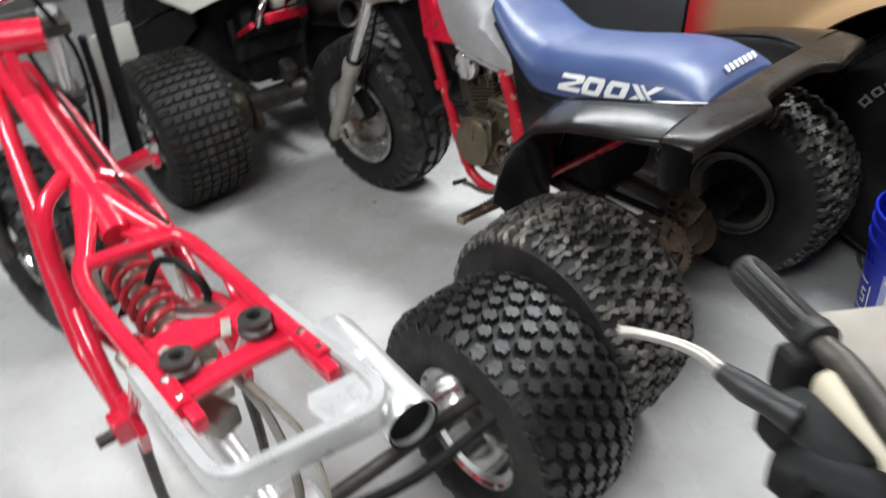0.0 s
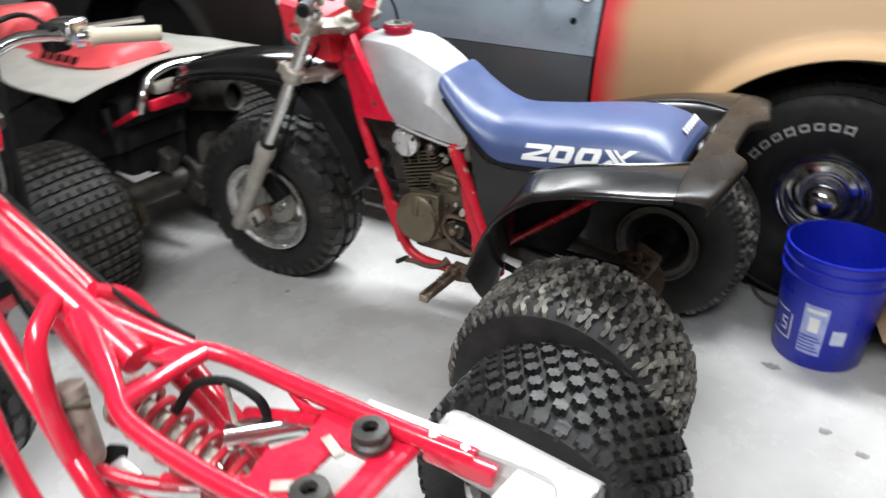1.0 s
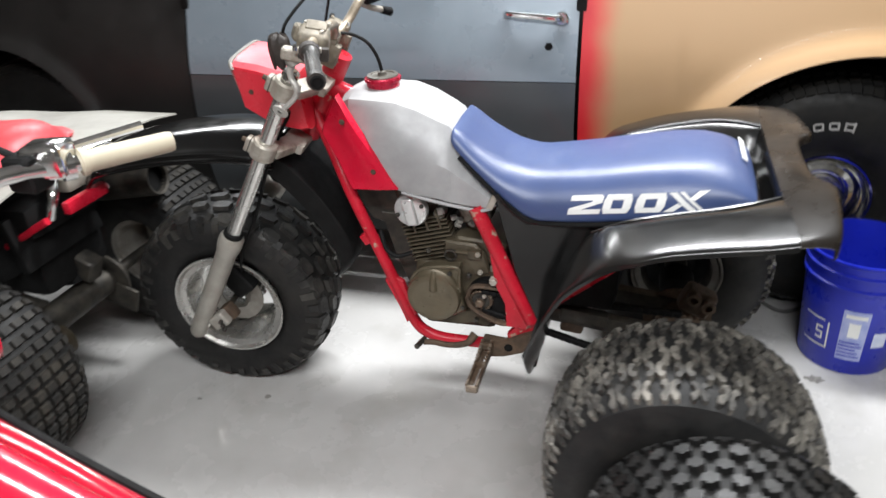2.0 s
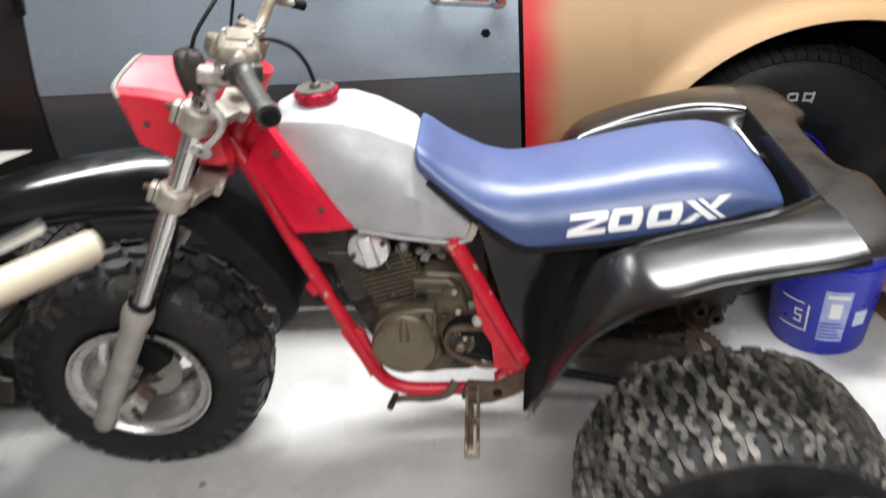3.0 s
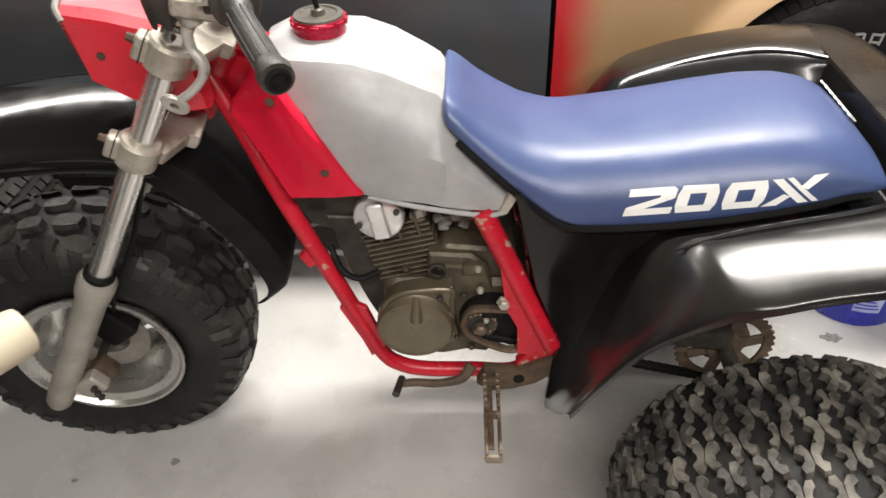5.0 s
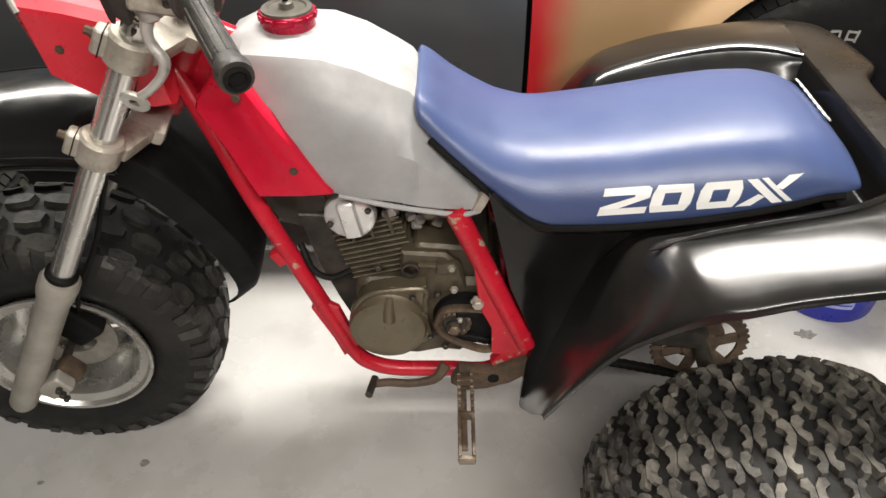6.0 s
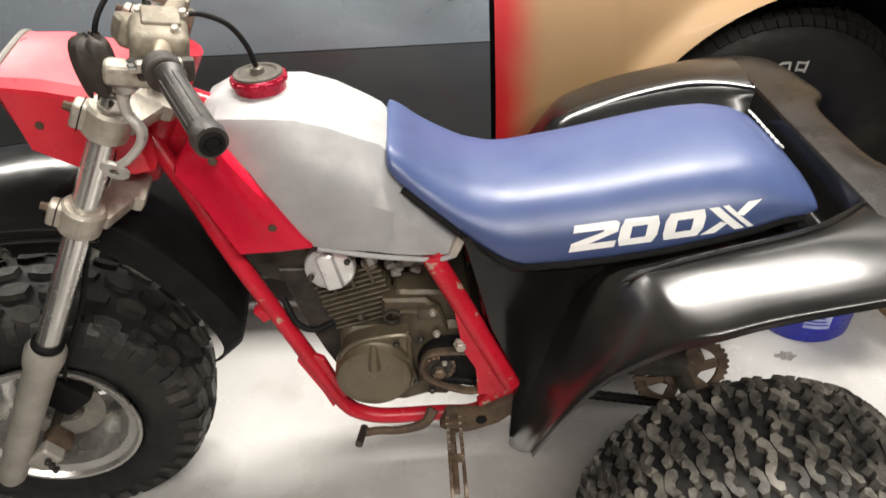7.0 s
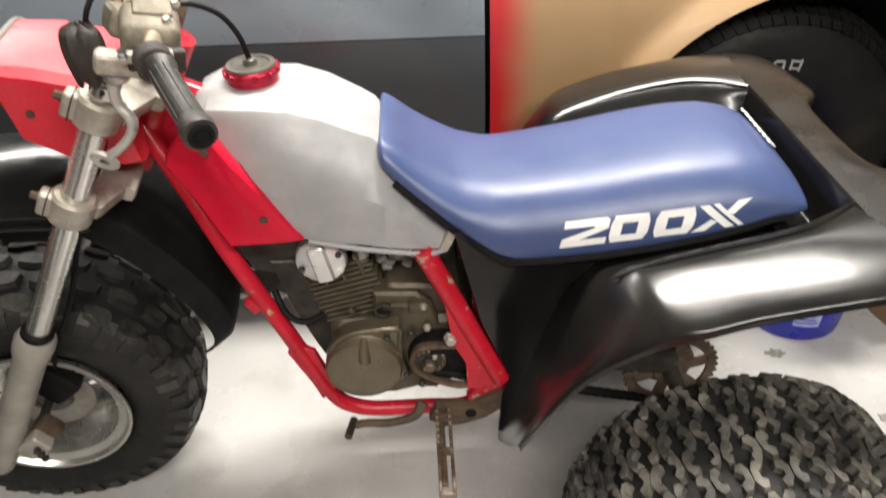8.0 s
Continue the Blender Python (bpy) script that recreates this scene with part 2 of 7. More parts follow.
def skin(bm, rings, closed=True, caps=True):
    """Faces between rings of points."""
    vs = [[bm.verts.new(v) for v in r] for r in rings]
    n = len(vs[0])
    made = []
    for a, b in zip(vs, vs[1:]):
        for i in range(n if closed else n - 1):
            j = (i + 1) % n
            try:
                made.append(bm.faces.new((a[i], a[j], b[j], b[i])))
            except ValueError:
                pass
    if caps and closed:
        made.append(bm.faces.new(list(reversed(vs[0]))))
        made.append(bm.faces.new(vs[-1]))
    return made


def add_tube(bm, pts, r, seg=12, n=6, flat=1.0, up=(0, 0, 1)):
    """A round bar along a smooth line; r is one radius or one for each point."""
    line = curve_points(pts, n)
    rs = r if isinstance(r, (list, tuple)) else [r] * len(pts)
    rings = []
    ref = Vector(up)
    for i, c in enumerate(line):
        d = (line[min(i + 1, len(line) - 1)] - line[max(i - 1, 0)]).normalized()
        u = ref - d * ref.dot(d)
        if u.length < 0.05:
            u = Vector((0.3, 1, 0)) - d * Vector((0.3, 1, 0)).dot(d)
        u.normalize()
        ref = u
        w = d.cross(u)
        f = i / (len(line) - 1) * (len(rs) - 1)
        k = min(int(f), len(rs) - 2) if len(rs) > 1 else 0
        rad = rs[k] + (rs[min(k + 1, len(rs) - 1)] - rs[k]) * (f - k)
        rings.append([c + u * (rad * flat * math.cos(a)) + w * (rad * math.sin(a)) for a in (2 * math.pi * s / seg for s in range(seg))])
    skin(bm, rings)
    return bm


def tube(pts, r, seg=12, n=6, flat=1.0, up=(0, 0, 1)):
    return add_tube(bmesh.new(), pts, r, seg, n, flat, up)


def axis_matrix(centre, axis):
    return Matrix.Translation(centre) @ Vector(axis).to_track_quat("Z", "Y").to_matrix().to_4x4()


def add_lathe(bm, profile, centre=(0, 0, 0), axis=(0, 1, 0), seg=32, caps=False):
    """A turned body: profile of (radius, height along the axis)."""
    m = axis_matrix(centre, axis)
    rings = [[m @ Vector((r * math.cos(a), r * math.sin(a), h)) for a in (2 * math.pi * s / seg for s in range(seg))] for r, h in profile]
    skin(bm, rings, caps=caps)
    return bm


def lathe(profile, centre=(0, 0, 0), axis=(0, 1, 0), seg=32, caps=False):
    return add_lathe(bmesh.new(), profile, centre, axis, seg, caps)


def add_disc(bm, centre, axis, r, h, seg=20, edge=0.0015):
    return add_lathe(bm, [(r - edge, -h / 2), (r, -h / 2 + edge), (r, h / 2 - edge), (r - edge, h / 2)], centre, axis, seg, True)


def add_box(bm, size, m=None, bevel=0.004, seg=2):
    """A box with rounded edges, at the pose m."""
    got = bmesh.ops.create_cube(bm, size=1.0)["verts"]
    bmesh.ops.scale(bm, vec=size, verts=got)
    if bevel:
        edges = list({e for v in got for e in v.link_edges})
        res = bmesh.ops.bevel(bm, geom=edges, offset=min(bevel, min(size) * 0.45), segments=seg, affect="EDGES", profile=0.6)
        got = list({v for v in got if v.is_valid} | set(res["verts"]))
    if m is not None:
        bmesh.ops.transform(bm, matrix=m, verts=got)
    return got


def box(size, m=None, bevel=0.004, seg=2):
    bm = bmesh.new()
    add_box(bm, size, m, bevel, seg)
    return bm


def add_plate(bm, outline, y0, y1, plane="xz", bevel=0.003):
    """A flat plate with an outline, between two depths, its edges bevelled."""
    def at(a, b, d):
        return {"xz": (a, d, b), "xy": (a, b, d), "yz": (d, a, b)}[plane]
    cx, cz = sum(p[0] for p in outline) / len(outline), sum(p[1] for p in outline) / len(outline)

    def shrunk(k):
        out = []
        for a, b in outline:
            d = math.hypot(a - cx, b - cz) or 1
            out.append((a - (a - cx) / d * k, b - (b - cz) / d * k))
        return out
    s = 1 if y1 > y0 else -1
    rings = [[at(a, b, y0) for a, b in shrunk(bevel)], [at(a, b, y0 + s * bevel) for a, b in outline],
             [at(a, b, y1 - s * bevel) for a, b in outline], [at(a, b, y1) for a, b in shrunk(bevel)]]
    skin(bm, [[Vector(v) for v in r] for r in rings])
    bmesh.ops.recalc_face_normals(bm, faces=bm.faces)
    return bm


def plate(outline, y0, y1, plane="xz", bevel=0.003):
    return add_plate(bmesh.new(), outline, y0, y1, plane, bevel)


def sheet(grid, thick=0.004):
    """A sheet with thickness over a grid of points."""
    bm = bmesh.new()
    skin(bm, [[Vector(p) for p in row] for row in grid], closed=False, caps=False)
    bmesh.ops.recalc_face_normals(bm, faces=bm.faces)
    bmesh.ops.solidify(bm, geom=bm.faces[:], thickness=thick)
    bmesh.ops.recalc_face_normals(bm, faces=bm.faces)
    return bm


def smooth_grid(grid, n=4, m=4):
    """Catmull-Rom refinement of a grid of points in both directions."""
    rows = [curve_points(r, n) for r in grid]
    cols = [curve_points(list(c), m) for c in zip(*rows)]
    return [list(r) for r in zip(*cols)]


def mirrored(bm):
    """The same mesh reflected in y."""
    other = bm.copy()
    bmesh.ops.scale(other, vec=(1, -1, 1), verts=other.verts)
    bmesh.ops.reverse_faces(other, faces=other.faces)
    return other


def bolt(parent, centre, axis, r=0.006, h=0.006, mat=None, name="bolt"):
    bm = bmesh.new()
    add_lathe(bm, [(r * 1.25, 0), (r * 1.25, h * 0.3), (r, h * 0.3), (r, h * 0.9), (r * 0.85, h)], centre, axis, 6, True)
    return part(name, bm, mat or M_DARKSTEEL, parent, angle=20)


# ---- tyres and wheels ----
def carcass(radius, width, rim, square=0.30):
    """The tyre's section: (radius, across) from inner bead to outer bead, over the tread."""
    h = width / 2
    side = radius - rim
    return [(rim, -h * 0.72), (rim + side * 0.08, -h * 0.86), (rim + side * 0.35, -h * 1.0), (rim + side * 0.62, -h * 1.0),
            (radius - side * 0.16, -h * 0.93), (radius - side * 0.05, -h * 0.78), (radius - 0.004, -h * 0.45), (radius, 0),
            (radius - 0.004, h * 0.45), (radius - side * 0.05, h * 0.78), (radius - side * 0.16, h * 0.93),
            (rim + side * 0.62, h * 1.0), (rim + side * 0.35, h * 1.0), (rim + side * 0.08, h * 0.86), (rim, h * 0.72)]


def tread_radius(section, v):
    tread = section[3:12]
    for (r0, v0), (r1, v1) in zip(tread, tread[1:]):
        if v0 <= v <= v1 and v1 > v0:
            return r0 + (r1 - r0) * (v - v0) / (v1 - v0)
    return tread[0][0]


def add_knob(bm, section, shape, turn, v0, height, taper=0.86, mat=0):
    """One lug: a shape (along, across) raised from the tread."""
    low, top = [], []
    R = section[7][0]
    for u, v in shape:
        for k, ring, h in ((1.0, low, -0.004), (taper, top, height)):
            vv = v0 + v * k
            r = tread_radius(section, vv) + h
            a = turn + u * k / R
            ring.append(Vector((r * math.cos(a), vv, r * math.sin(a))))
    lv, tv = [bm.verts.new(p) for p in low], [bm.verts.new(p) for p in top]
    n = len(lv)
    fs = [bm.faces.new((lv[i], lv[(i + 1) % n], tv[(i + 1) % n], tv[i])) for i in range(n)]
    fs.append(bm.faces.new(tv))
    for f in fs:
        f.material_index = mat


HALF_STAR = [(0.0012, 0.011), (0.008, 0.025), (0.018, 0.0245), (0.022, 0.013), (0.0130, 0.004), (0.0125, -0.005), (0.022, -0.013), (0.019, -0.0245), (0.009, -0.025), (0.0012, -0.011)]
STAR = [(0.006, 0.0), (0.021, 0.013), (0.020, 0.024), (0.010, 0.026), (0.0, 0.009), (-0.010, 0.026), (-0.020, 0.024), (-0.021, 0.013), (-0.006, 0.0),
        (-0.021, -0.013), (-0.020, -0.024), (-0.010, -0.026), (0.0, -0.009), (0.010, -0.026), (0.020, -0.024), (0.021, -0.013)]
BLOCK = [(0.015, 0.010), (0.006, 0.010), (0.005, 0.016), (-0.005, 0.016), (-0.006, 0.010), (-0.015, 0.010), (-0.015, -0.010), (-0.006, -0.010), (-0.005, -0.016), (0.005, -0.016), (0.006, -0.010), (0.015, -0.010)]
LUG = [(0.030, 0.012), (0.012, 0.020), (-0.018, 0.018), (-0.028, 0.006), (-0.026, -0.014), (-0.004, -0.018), (0.024, -0.012)]
SMALL = [(0.0105, 0.0150), (-0.0105, 0.0150), (-0.0105, -0.0150), (0.0105, -0.0150)]


def tread_mesh(radius, width, rim, pattern, seed=1):
    """All lugs of a tyre, moulded in rows round the tread."""
    rnd = random.Random(seed)
    sec = carcass(radius, width, rim)
    bm = bmesh.new()
    circ = 2 * math.pi * radius
    h = width / 2
    if pattern == "star":
        rows, pitch, height, shape = 6, 0.0505, 0.014, STAR
    elif pattern == "block":
        rows, pitch, height, shape = 7, 0.043, 0.015, BLOCK
    elif pattern == "lug":
        rows, pitch, height, shape = 4, 0.066, 0.013, LUG
    else:
        rows, pitch, height, shape = 8, 0.0345, 0.012, SMALL
    count = int(circ / pitch)
    reach = h * 0.95 - max(w for _, w in shape)
    for k in range(rows):
        v = -reach + 2 * reach * k / (rows - 1)
        for i in range(count):
            a = 2 * math.pi * (i + (0.5 if k % 2 else 0) * (pattern != "rib")) / count
            flip = -1 if (i + k) % 2 else 1
            s = (0.84 if pattern == "star" else 1.0) + rnd.uniform(-0.08, 0.06)
            shp = [(u * s * flip, w * s) for u, w in (shape if flip > 0 else shape[::-1])]
            edge = 0.75 if k in (0, rows - 1) else 1.0
            lim = h * 0.985
            if pattern == "star":
                # two worn halves, back to back, with a slit between them
                tw = rnd.uniform(-0.24, 0.24)
                for side in (1, -1):
                    hs = [(u * s * side, w * s) for u, w in (HALF_STAR if side > 0 else HALF_STAR[::-1])]
                    hs = [(u + w * tw + rnd.uniform(-0.0012, 0.0012), w - u * tw + rnd.uniform(-0.0012, 0.0012)) for u, w in hs]
                    hs = [(u, max(-lim - v, min(lim - v, w))) for u, w in hs]
                    add_knob(bm, sec, hs, a, v, height * edge * rnd.uniform(0.72, 1.1), 0.9)
                continue
            shp = [(u + rnd.uniform(-0.0008, 0.0008), max(-lim - v, min(lim - v, w))) for u, w in shp]
            add_knob(bm, sec, shp, a, v, height * edge * rnd.uniform(0.85, 1.1))
    if pattern == "lug":
        # blocks that wrap over the shoulders onto the sidewalls
        n = int(circ / 0.047)
        for side in (-1, 1):
            for i in range(n):
                a0 = 2 * math.pi * (i + (0.5 if side > 0 else 0)) / n
                long = 0.036 if i % 2 else 0.024
                da = rnd.uniform(0.010, 0.0125) / radius
                ring = [(radius - 0.002, 0.74), (radius - 0.014, 0.90), (radius - 0.016 - long, 0.955), (radius - 0.020 - long, 0.94), (radius - 0.030, 0.82), (radius - 0.014, 0.70)]
                ends = [[bm.verts.new((r * math.cos(a), side * h * f * 1.06, r * math.sin(a))) for r, f in ring] for a in (a0 - da, a0 + da)]
                for k in range(6):
                    bm.faces.new((ends[0][k], ends[0][(k + 1) % 6], ends[1][(k + 1) % 6], ends[1][k]))
                bm.faces.new(ends[0]), bm.faces.new(ends[1])
    bmesh.ops.recalc_face_normals(bm, faces=bm.faces)
    return bm


def rim_profile(rim, width, deep=0.3):
    """Hollow wheel seen from its outer side (negative height) and from within."""
    h = width * 0.36
    return [(rim + 0.012, -h - 0.004), (rim + 0.013, -h), (rim + 0.004, -h + 0.010), (rim - 0.012, -h + 0.014), (rim - 0.016, -h * 0.4), (rim - 0.026, -h * 0.2),
            (rim - 0.027, h * 0.5), (rim - 0.012, h - 0.014), (rim + 0.004, h - 0.010), (rim + 0.013, h), (rim + 0.012, h + 0.004),
            (rim + 0.006, h + 0.003), (rim + 0.000, h - 0.006), (rim - 0.016, h - 0.012), (rim - 0.031, h * 0.5), (rim - 0.031, -h * 0.2), (rim - 0.021, -h * 0.42),
            (rim - 0.016, -h + 0.012), (rim + 0.000, -h + 0.006), (rim + 0.006, -h - 0.003), (rim + 0.012, -h - 0.004)]


def build_wheel(parent, at, radius, width, rim, pattern, tread, rim_mat=None, disc_at=0.0, seed=1, name="wheel", disc_mat=None, flange=0.0, spokes=0):
    """A wheel with tyre, rim, centre plate, hub and nuts; its axle is local y."""
    base = part(name, lathe(carcass(radius, width, rim), seg=72), M_RUBBER, parent, "knobbly rubber tyre on a metal rim")
    base.matrix_basis = at
    tagged(part("tread_pattern", tread_mesh(radius, width, rim, pattern, seed), tread, base, "moulded rubber lugs of the tread"), kind="stuff")
    part("rim", lathe(rim_profile(rim, width + flange), seg=56), rim_mat or M_RIM, base, "bare metal wheel rim")
    bm = bmesh.new()
    ri = rim - 0.03
    if spokes:
        for k in range(spokes):
            a = 2 * math.pi * (k + 0.2) / spokes
            m = Matrix.Rotation(-a, 4, "Y") @ Matrix.Translation((ri * 0.70, disc_at, 0))
            part("wheel_spoke", box((ri * 0.66, 0.010, ri * 0.36), m, 0.004), disc_mat or rim_mat, base)
        add_lathe(bm, [(ri * 0.50, disc_at - 0.008), (ri * 0.50, disc_at + 0.008), (ri * 0.3, disc_at + 0.008), (ri * 0.3, disc_at - 0.008), (ri * 0.50, disc_at - 0.008)], seg=36)
    # centre plate, dished
    else:
        add_lathe(bm, [(ri, disc_at + 0.012), (ri * 0.8, disc_at + 0.004), (ri * 0.62, disc_at - 0.012), (ri * 0.40, disc_at - 0.012), (ri * 0.36, disc_at - 0.004),
                       (ri * 0.36, disc_at + 0.004), (ri * 0.62, disc_at - 0.004), (ri * 0.8, disc_at + 0.012), (ri, disc_at + 0.020)], seg=40)
    part("wheel_disc", bm, disc_mat or rim_mat or M_RIM, base)
    bm = bmesh.new()
    add_lathe(bm, [(0.020, disc_at - 0.045), (0.026, disc_at - 0.04), (0.028, disc_at - 0.012), (ri * 0.37, disc_at - 0.010), (ri * 0.37, disc_at + 0.03), (0.03, disc_at + 0.06)], seg=24, caps=True)
    part("hub", bm, M_DARKSTEEL, base)
    for k in range(4):
        a = math.pi / 4 + k * math.pi / 2
        bolt(base, (ri * 0.5 * math.cos(a), disc_at - 0.012, ri * 0.5 * math.sin(a)), (0, -1, 0), 0.009, 0.012, M_CHROME, "wheel_nut")
    return base


# ---- the room ----
def slab(name, size, centre, mat, label):
    return tagged(part(name, box(size, Matrix.Translation(centre), 0.0), mat, None, smooth=False), label, name.split("_")[0], "", "structure")


X0, X1, Y0, Y1 = -4.2, 5.2, -4.6, 3.4
slab("floor", (X1 - X0, Y1 - Y0, 0.1), ((X0 + X1) / 2, (Y0 + Y1) / 2, -0.05), M_FLOOR, "pale grey painted concrete garage floor, scuffed")
slab("ceiling", (X1 - X0, Y1 - Y0, 0.1), ((X0 + X1) / 2, (Y0 + Y1) / 2, CEIL + 0.05), M_CEIL, "plain off-white ceiling")
slab("wall_north", (X1 - X0 + 0.2, 0.1, CEIL), ((X0 + X1) / 2, Y1 + 0.05, CEIL / 2), M_WALL, "plain painted garage wall")
slab("wall_south", (X1 - X0 + 0.2, 0.1, CEIL), ((X0 + X1) / 2, Y0 - 0.05, CEIL / 2), M_WALL, "plain painted garage wall")
slab("wall_west", (0.1, Y1 - Y0, CEIL), (X0 - 0.05, (Y0 + Y1) / 2, CEIL / 2), M_WALL, "plain painted garage wall")
slab("wall_east", (0.1, Y1 - Y0, CEIL), (X1 + 0.05, (Y0 + Y1) / 2, CEIL / 2), M_WALL, "plain painted garage wall")
for lx, ly, lw, ll in LAMPS:
    lamp = thing("ceiling_light", "white fluorescent ceiling light housing", "light", "ceiling lights", at=pose(lx, ly, CEIL))
    part("housing", box((ll + 0.08, 0.38, 0.06), Matrix.Translation((0, 0, -0.031)), 0.01), M_CEIL, lamp)

# dark specks on the paint
def floor_stain(x, y, r, turn=0.0, mat=None):
    rnd = random.Random(int(x * 1000) + 7)
    pts = []
    for k in range(14):
        a = 2 * math.pi * k / 14
        q = r * rnd.uniform(0.65, 1.25)
        pts.append((x + q * math.cos(a) * 1.5, y + q * math.sin(a)))
    tagged(part("floor_stain", plate(pts, 0.0005, 0.0025, "xy", 0.001), mat or M_STAIN), "small dark grease spot on the floor", "stain", "floor stains", "structure")


M_STAIN = material("grease_stain", (0.16, 0.15, 0.14), 0.6, 0, (0.28, 0.27, 0.25), 60, mix=(0.35, 0.6))
for sx, sy, sr in [(1.66, 0.285, 0.017), (1.835, 0.065, 0.012), (1.93, 0.02, 0.011), (0.105, -0.145, 0.008), (1.99, -0.34, 0.008), (2.02, -0.55, 0.006), (-0.1, -0.2, 0.006)]:
    floor_stain(sx, sy, sr)


# ---- the parked car ----
def car_side(x, z):
    """How far out the body side stands at height z (towards -y), with its swell along the length."""
    bulge = 0.055 * math.exp(-((z - 0.60) / 0.30) ** 2) - 0.16 * max(0.0, z - 0.80) ** 1.5 * 2.2 - 0.35 * max(0.0, 0.36 - z)
    return 0.585 - bulge + 0.010 * ((x - 0.3) / 1.5) ** 2


def body_panel(x0, x1, z0, z1, nx=16, nz=14, thick=0.012, hole=None):
    """A panel of the body side; hole: (x, z, r) of a wheel arch, whose edge flares out."""
    bm = bmesh.new()
    grid = []
    for i in range(nx + 1):
        x = x0 + (x1 - x0) * i / nx
        col = []
        for k in range(nz + 1):
            z = z0 + (z1 - z0) * k / nz
            px, pz, lift = x, z, 0.0
            if hole:
                hx, hz, hr = hole
                low = z0
                if abs(x - hx) < hr * 1.17:
                    low = hz + math.sqrt(hr * hr - ((x - hx) / 1.17) ** 2)
                pz = max(low, z0) + (z1 - max(low, z0)) * k / nz
                d = math.hypot((px - hx) / 1.17, pz - hz) - hr
                lift = 0.026 * math.exp(-(max(d, 0) / 0.035) ** 2)
            col.append((px, car_side(px, pz) - lift, pz))
        grid.append(col)
    return sheet(grid, thick)


car = thing("car", "old two-door car in mixed grey-blue, tan and red paint", "car", at=pose(0, 0, 0))
XS, XF, ZT, ZL = 0.922, -0.42, 1.06, 0.782
part("door_upper", body_panel(XF, XS - 0.006, ZL + 0.001, ZT, 16, 8), M_CAR_BLUE, car, "grey-blue upper door skin")
part("door_lower", body_panel(XF, XS - 0.006, 0.26, ZL - 0.001, 16, 12), M_CAR_DARK, car, "dark slate lower door skin")
part("quarter_panel", body_panel(XS + 0.006, 2.9, 0.26, ZT, 90, 14, hole=(1.715, 0.43, 0.437)), M_CAR_TAN, car, "tan rear quarter with a red sprayed front edge")
part("front_fender", body_panel(-2.3, XF - 0.008, 0.30, ZT, 80, 14, hole=(-1.32, 0.43, 0.43)), M_CAR_BLACK, car, "black primered front fender")
part("sill", box((2.0, 0.10, 0.10), Matrix.Translation((0.25, 0.66, 0.235)), 0.02), M_CAR_BLACK, car)
part("rocker_trim", box((0.62, 0.02, 0.045), Matrix.Translation((-0.52, 0.600, 0.290)), 0.008), M_RIM_IN, car, "dull metal rocker trim")
part("door_jamb", box((0.03, 0.02, 0.80), Matrix.Translation((XS, 0.60, 0.66)), 0.003), M_BLACK, car)
part("fender_jamb", box((0.03, 0.02, 0.76), Matrix.Translation((XF - 0.004, 0.605, 0.68)), 0.003), M_BLACK, car)
part("underbody", box((4.6, 1.25, 0.42), Matrix.Translation((0.3, 1.50, 0.55)), 0.03), M_BLACK, car)
part("body_top", box((5.0, 1.60, 0.26), Matrix.Translation((0.3, 1.50, 0.94)), 0.08, 4), M_CAR_DARK, car, "dark body above the wheel wells")
for hx in (1.725, -1.32):
    part("wheel_well", lathe([(0.545, -0.01), (0.545, 0.42), (0.02, 0.42)], (hx, 0.62, 0.43), (0, 1, 0), 36), M_BLACK, car)
# door lock and handle
lock = bmesh.new()
add_lathe(lock, [(0.013, -0.004), (0.013, 0.003), (0.010, 0.006), (0.004, 0.006)], (0.832, car_side(0.832, 0.884) - 0.010, 0.884), (0, -1, 0), 6, True)
part("door_lock", lock, M_BLACK, car)
hb = bmesh.new()
hy = car_side(0.78, 0.97) - 0.010
add_tube(hb, [(0.70, hy + 0.004, 0.975), (0.715, hy - 0.022, 0.977), (0.79, hy - 0.028, 0.972), (0.855, hy - 0.024, 0.965), (0.872, hy + 0.004, 0.962)], [0.010, 0.009, 0.009, 0.011, 0.013], 10)
add_disc(hb, (0.868, hy - 0.012, 0.963), (0, -1, 0), 0.020, 0.018, 18, 0.004)
part("door_handle", hb, M_CHROME, car, "chrome push-button door handle")


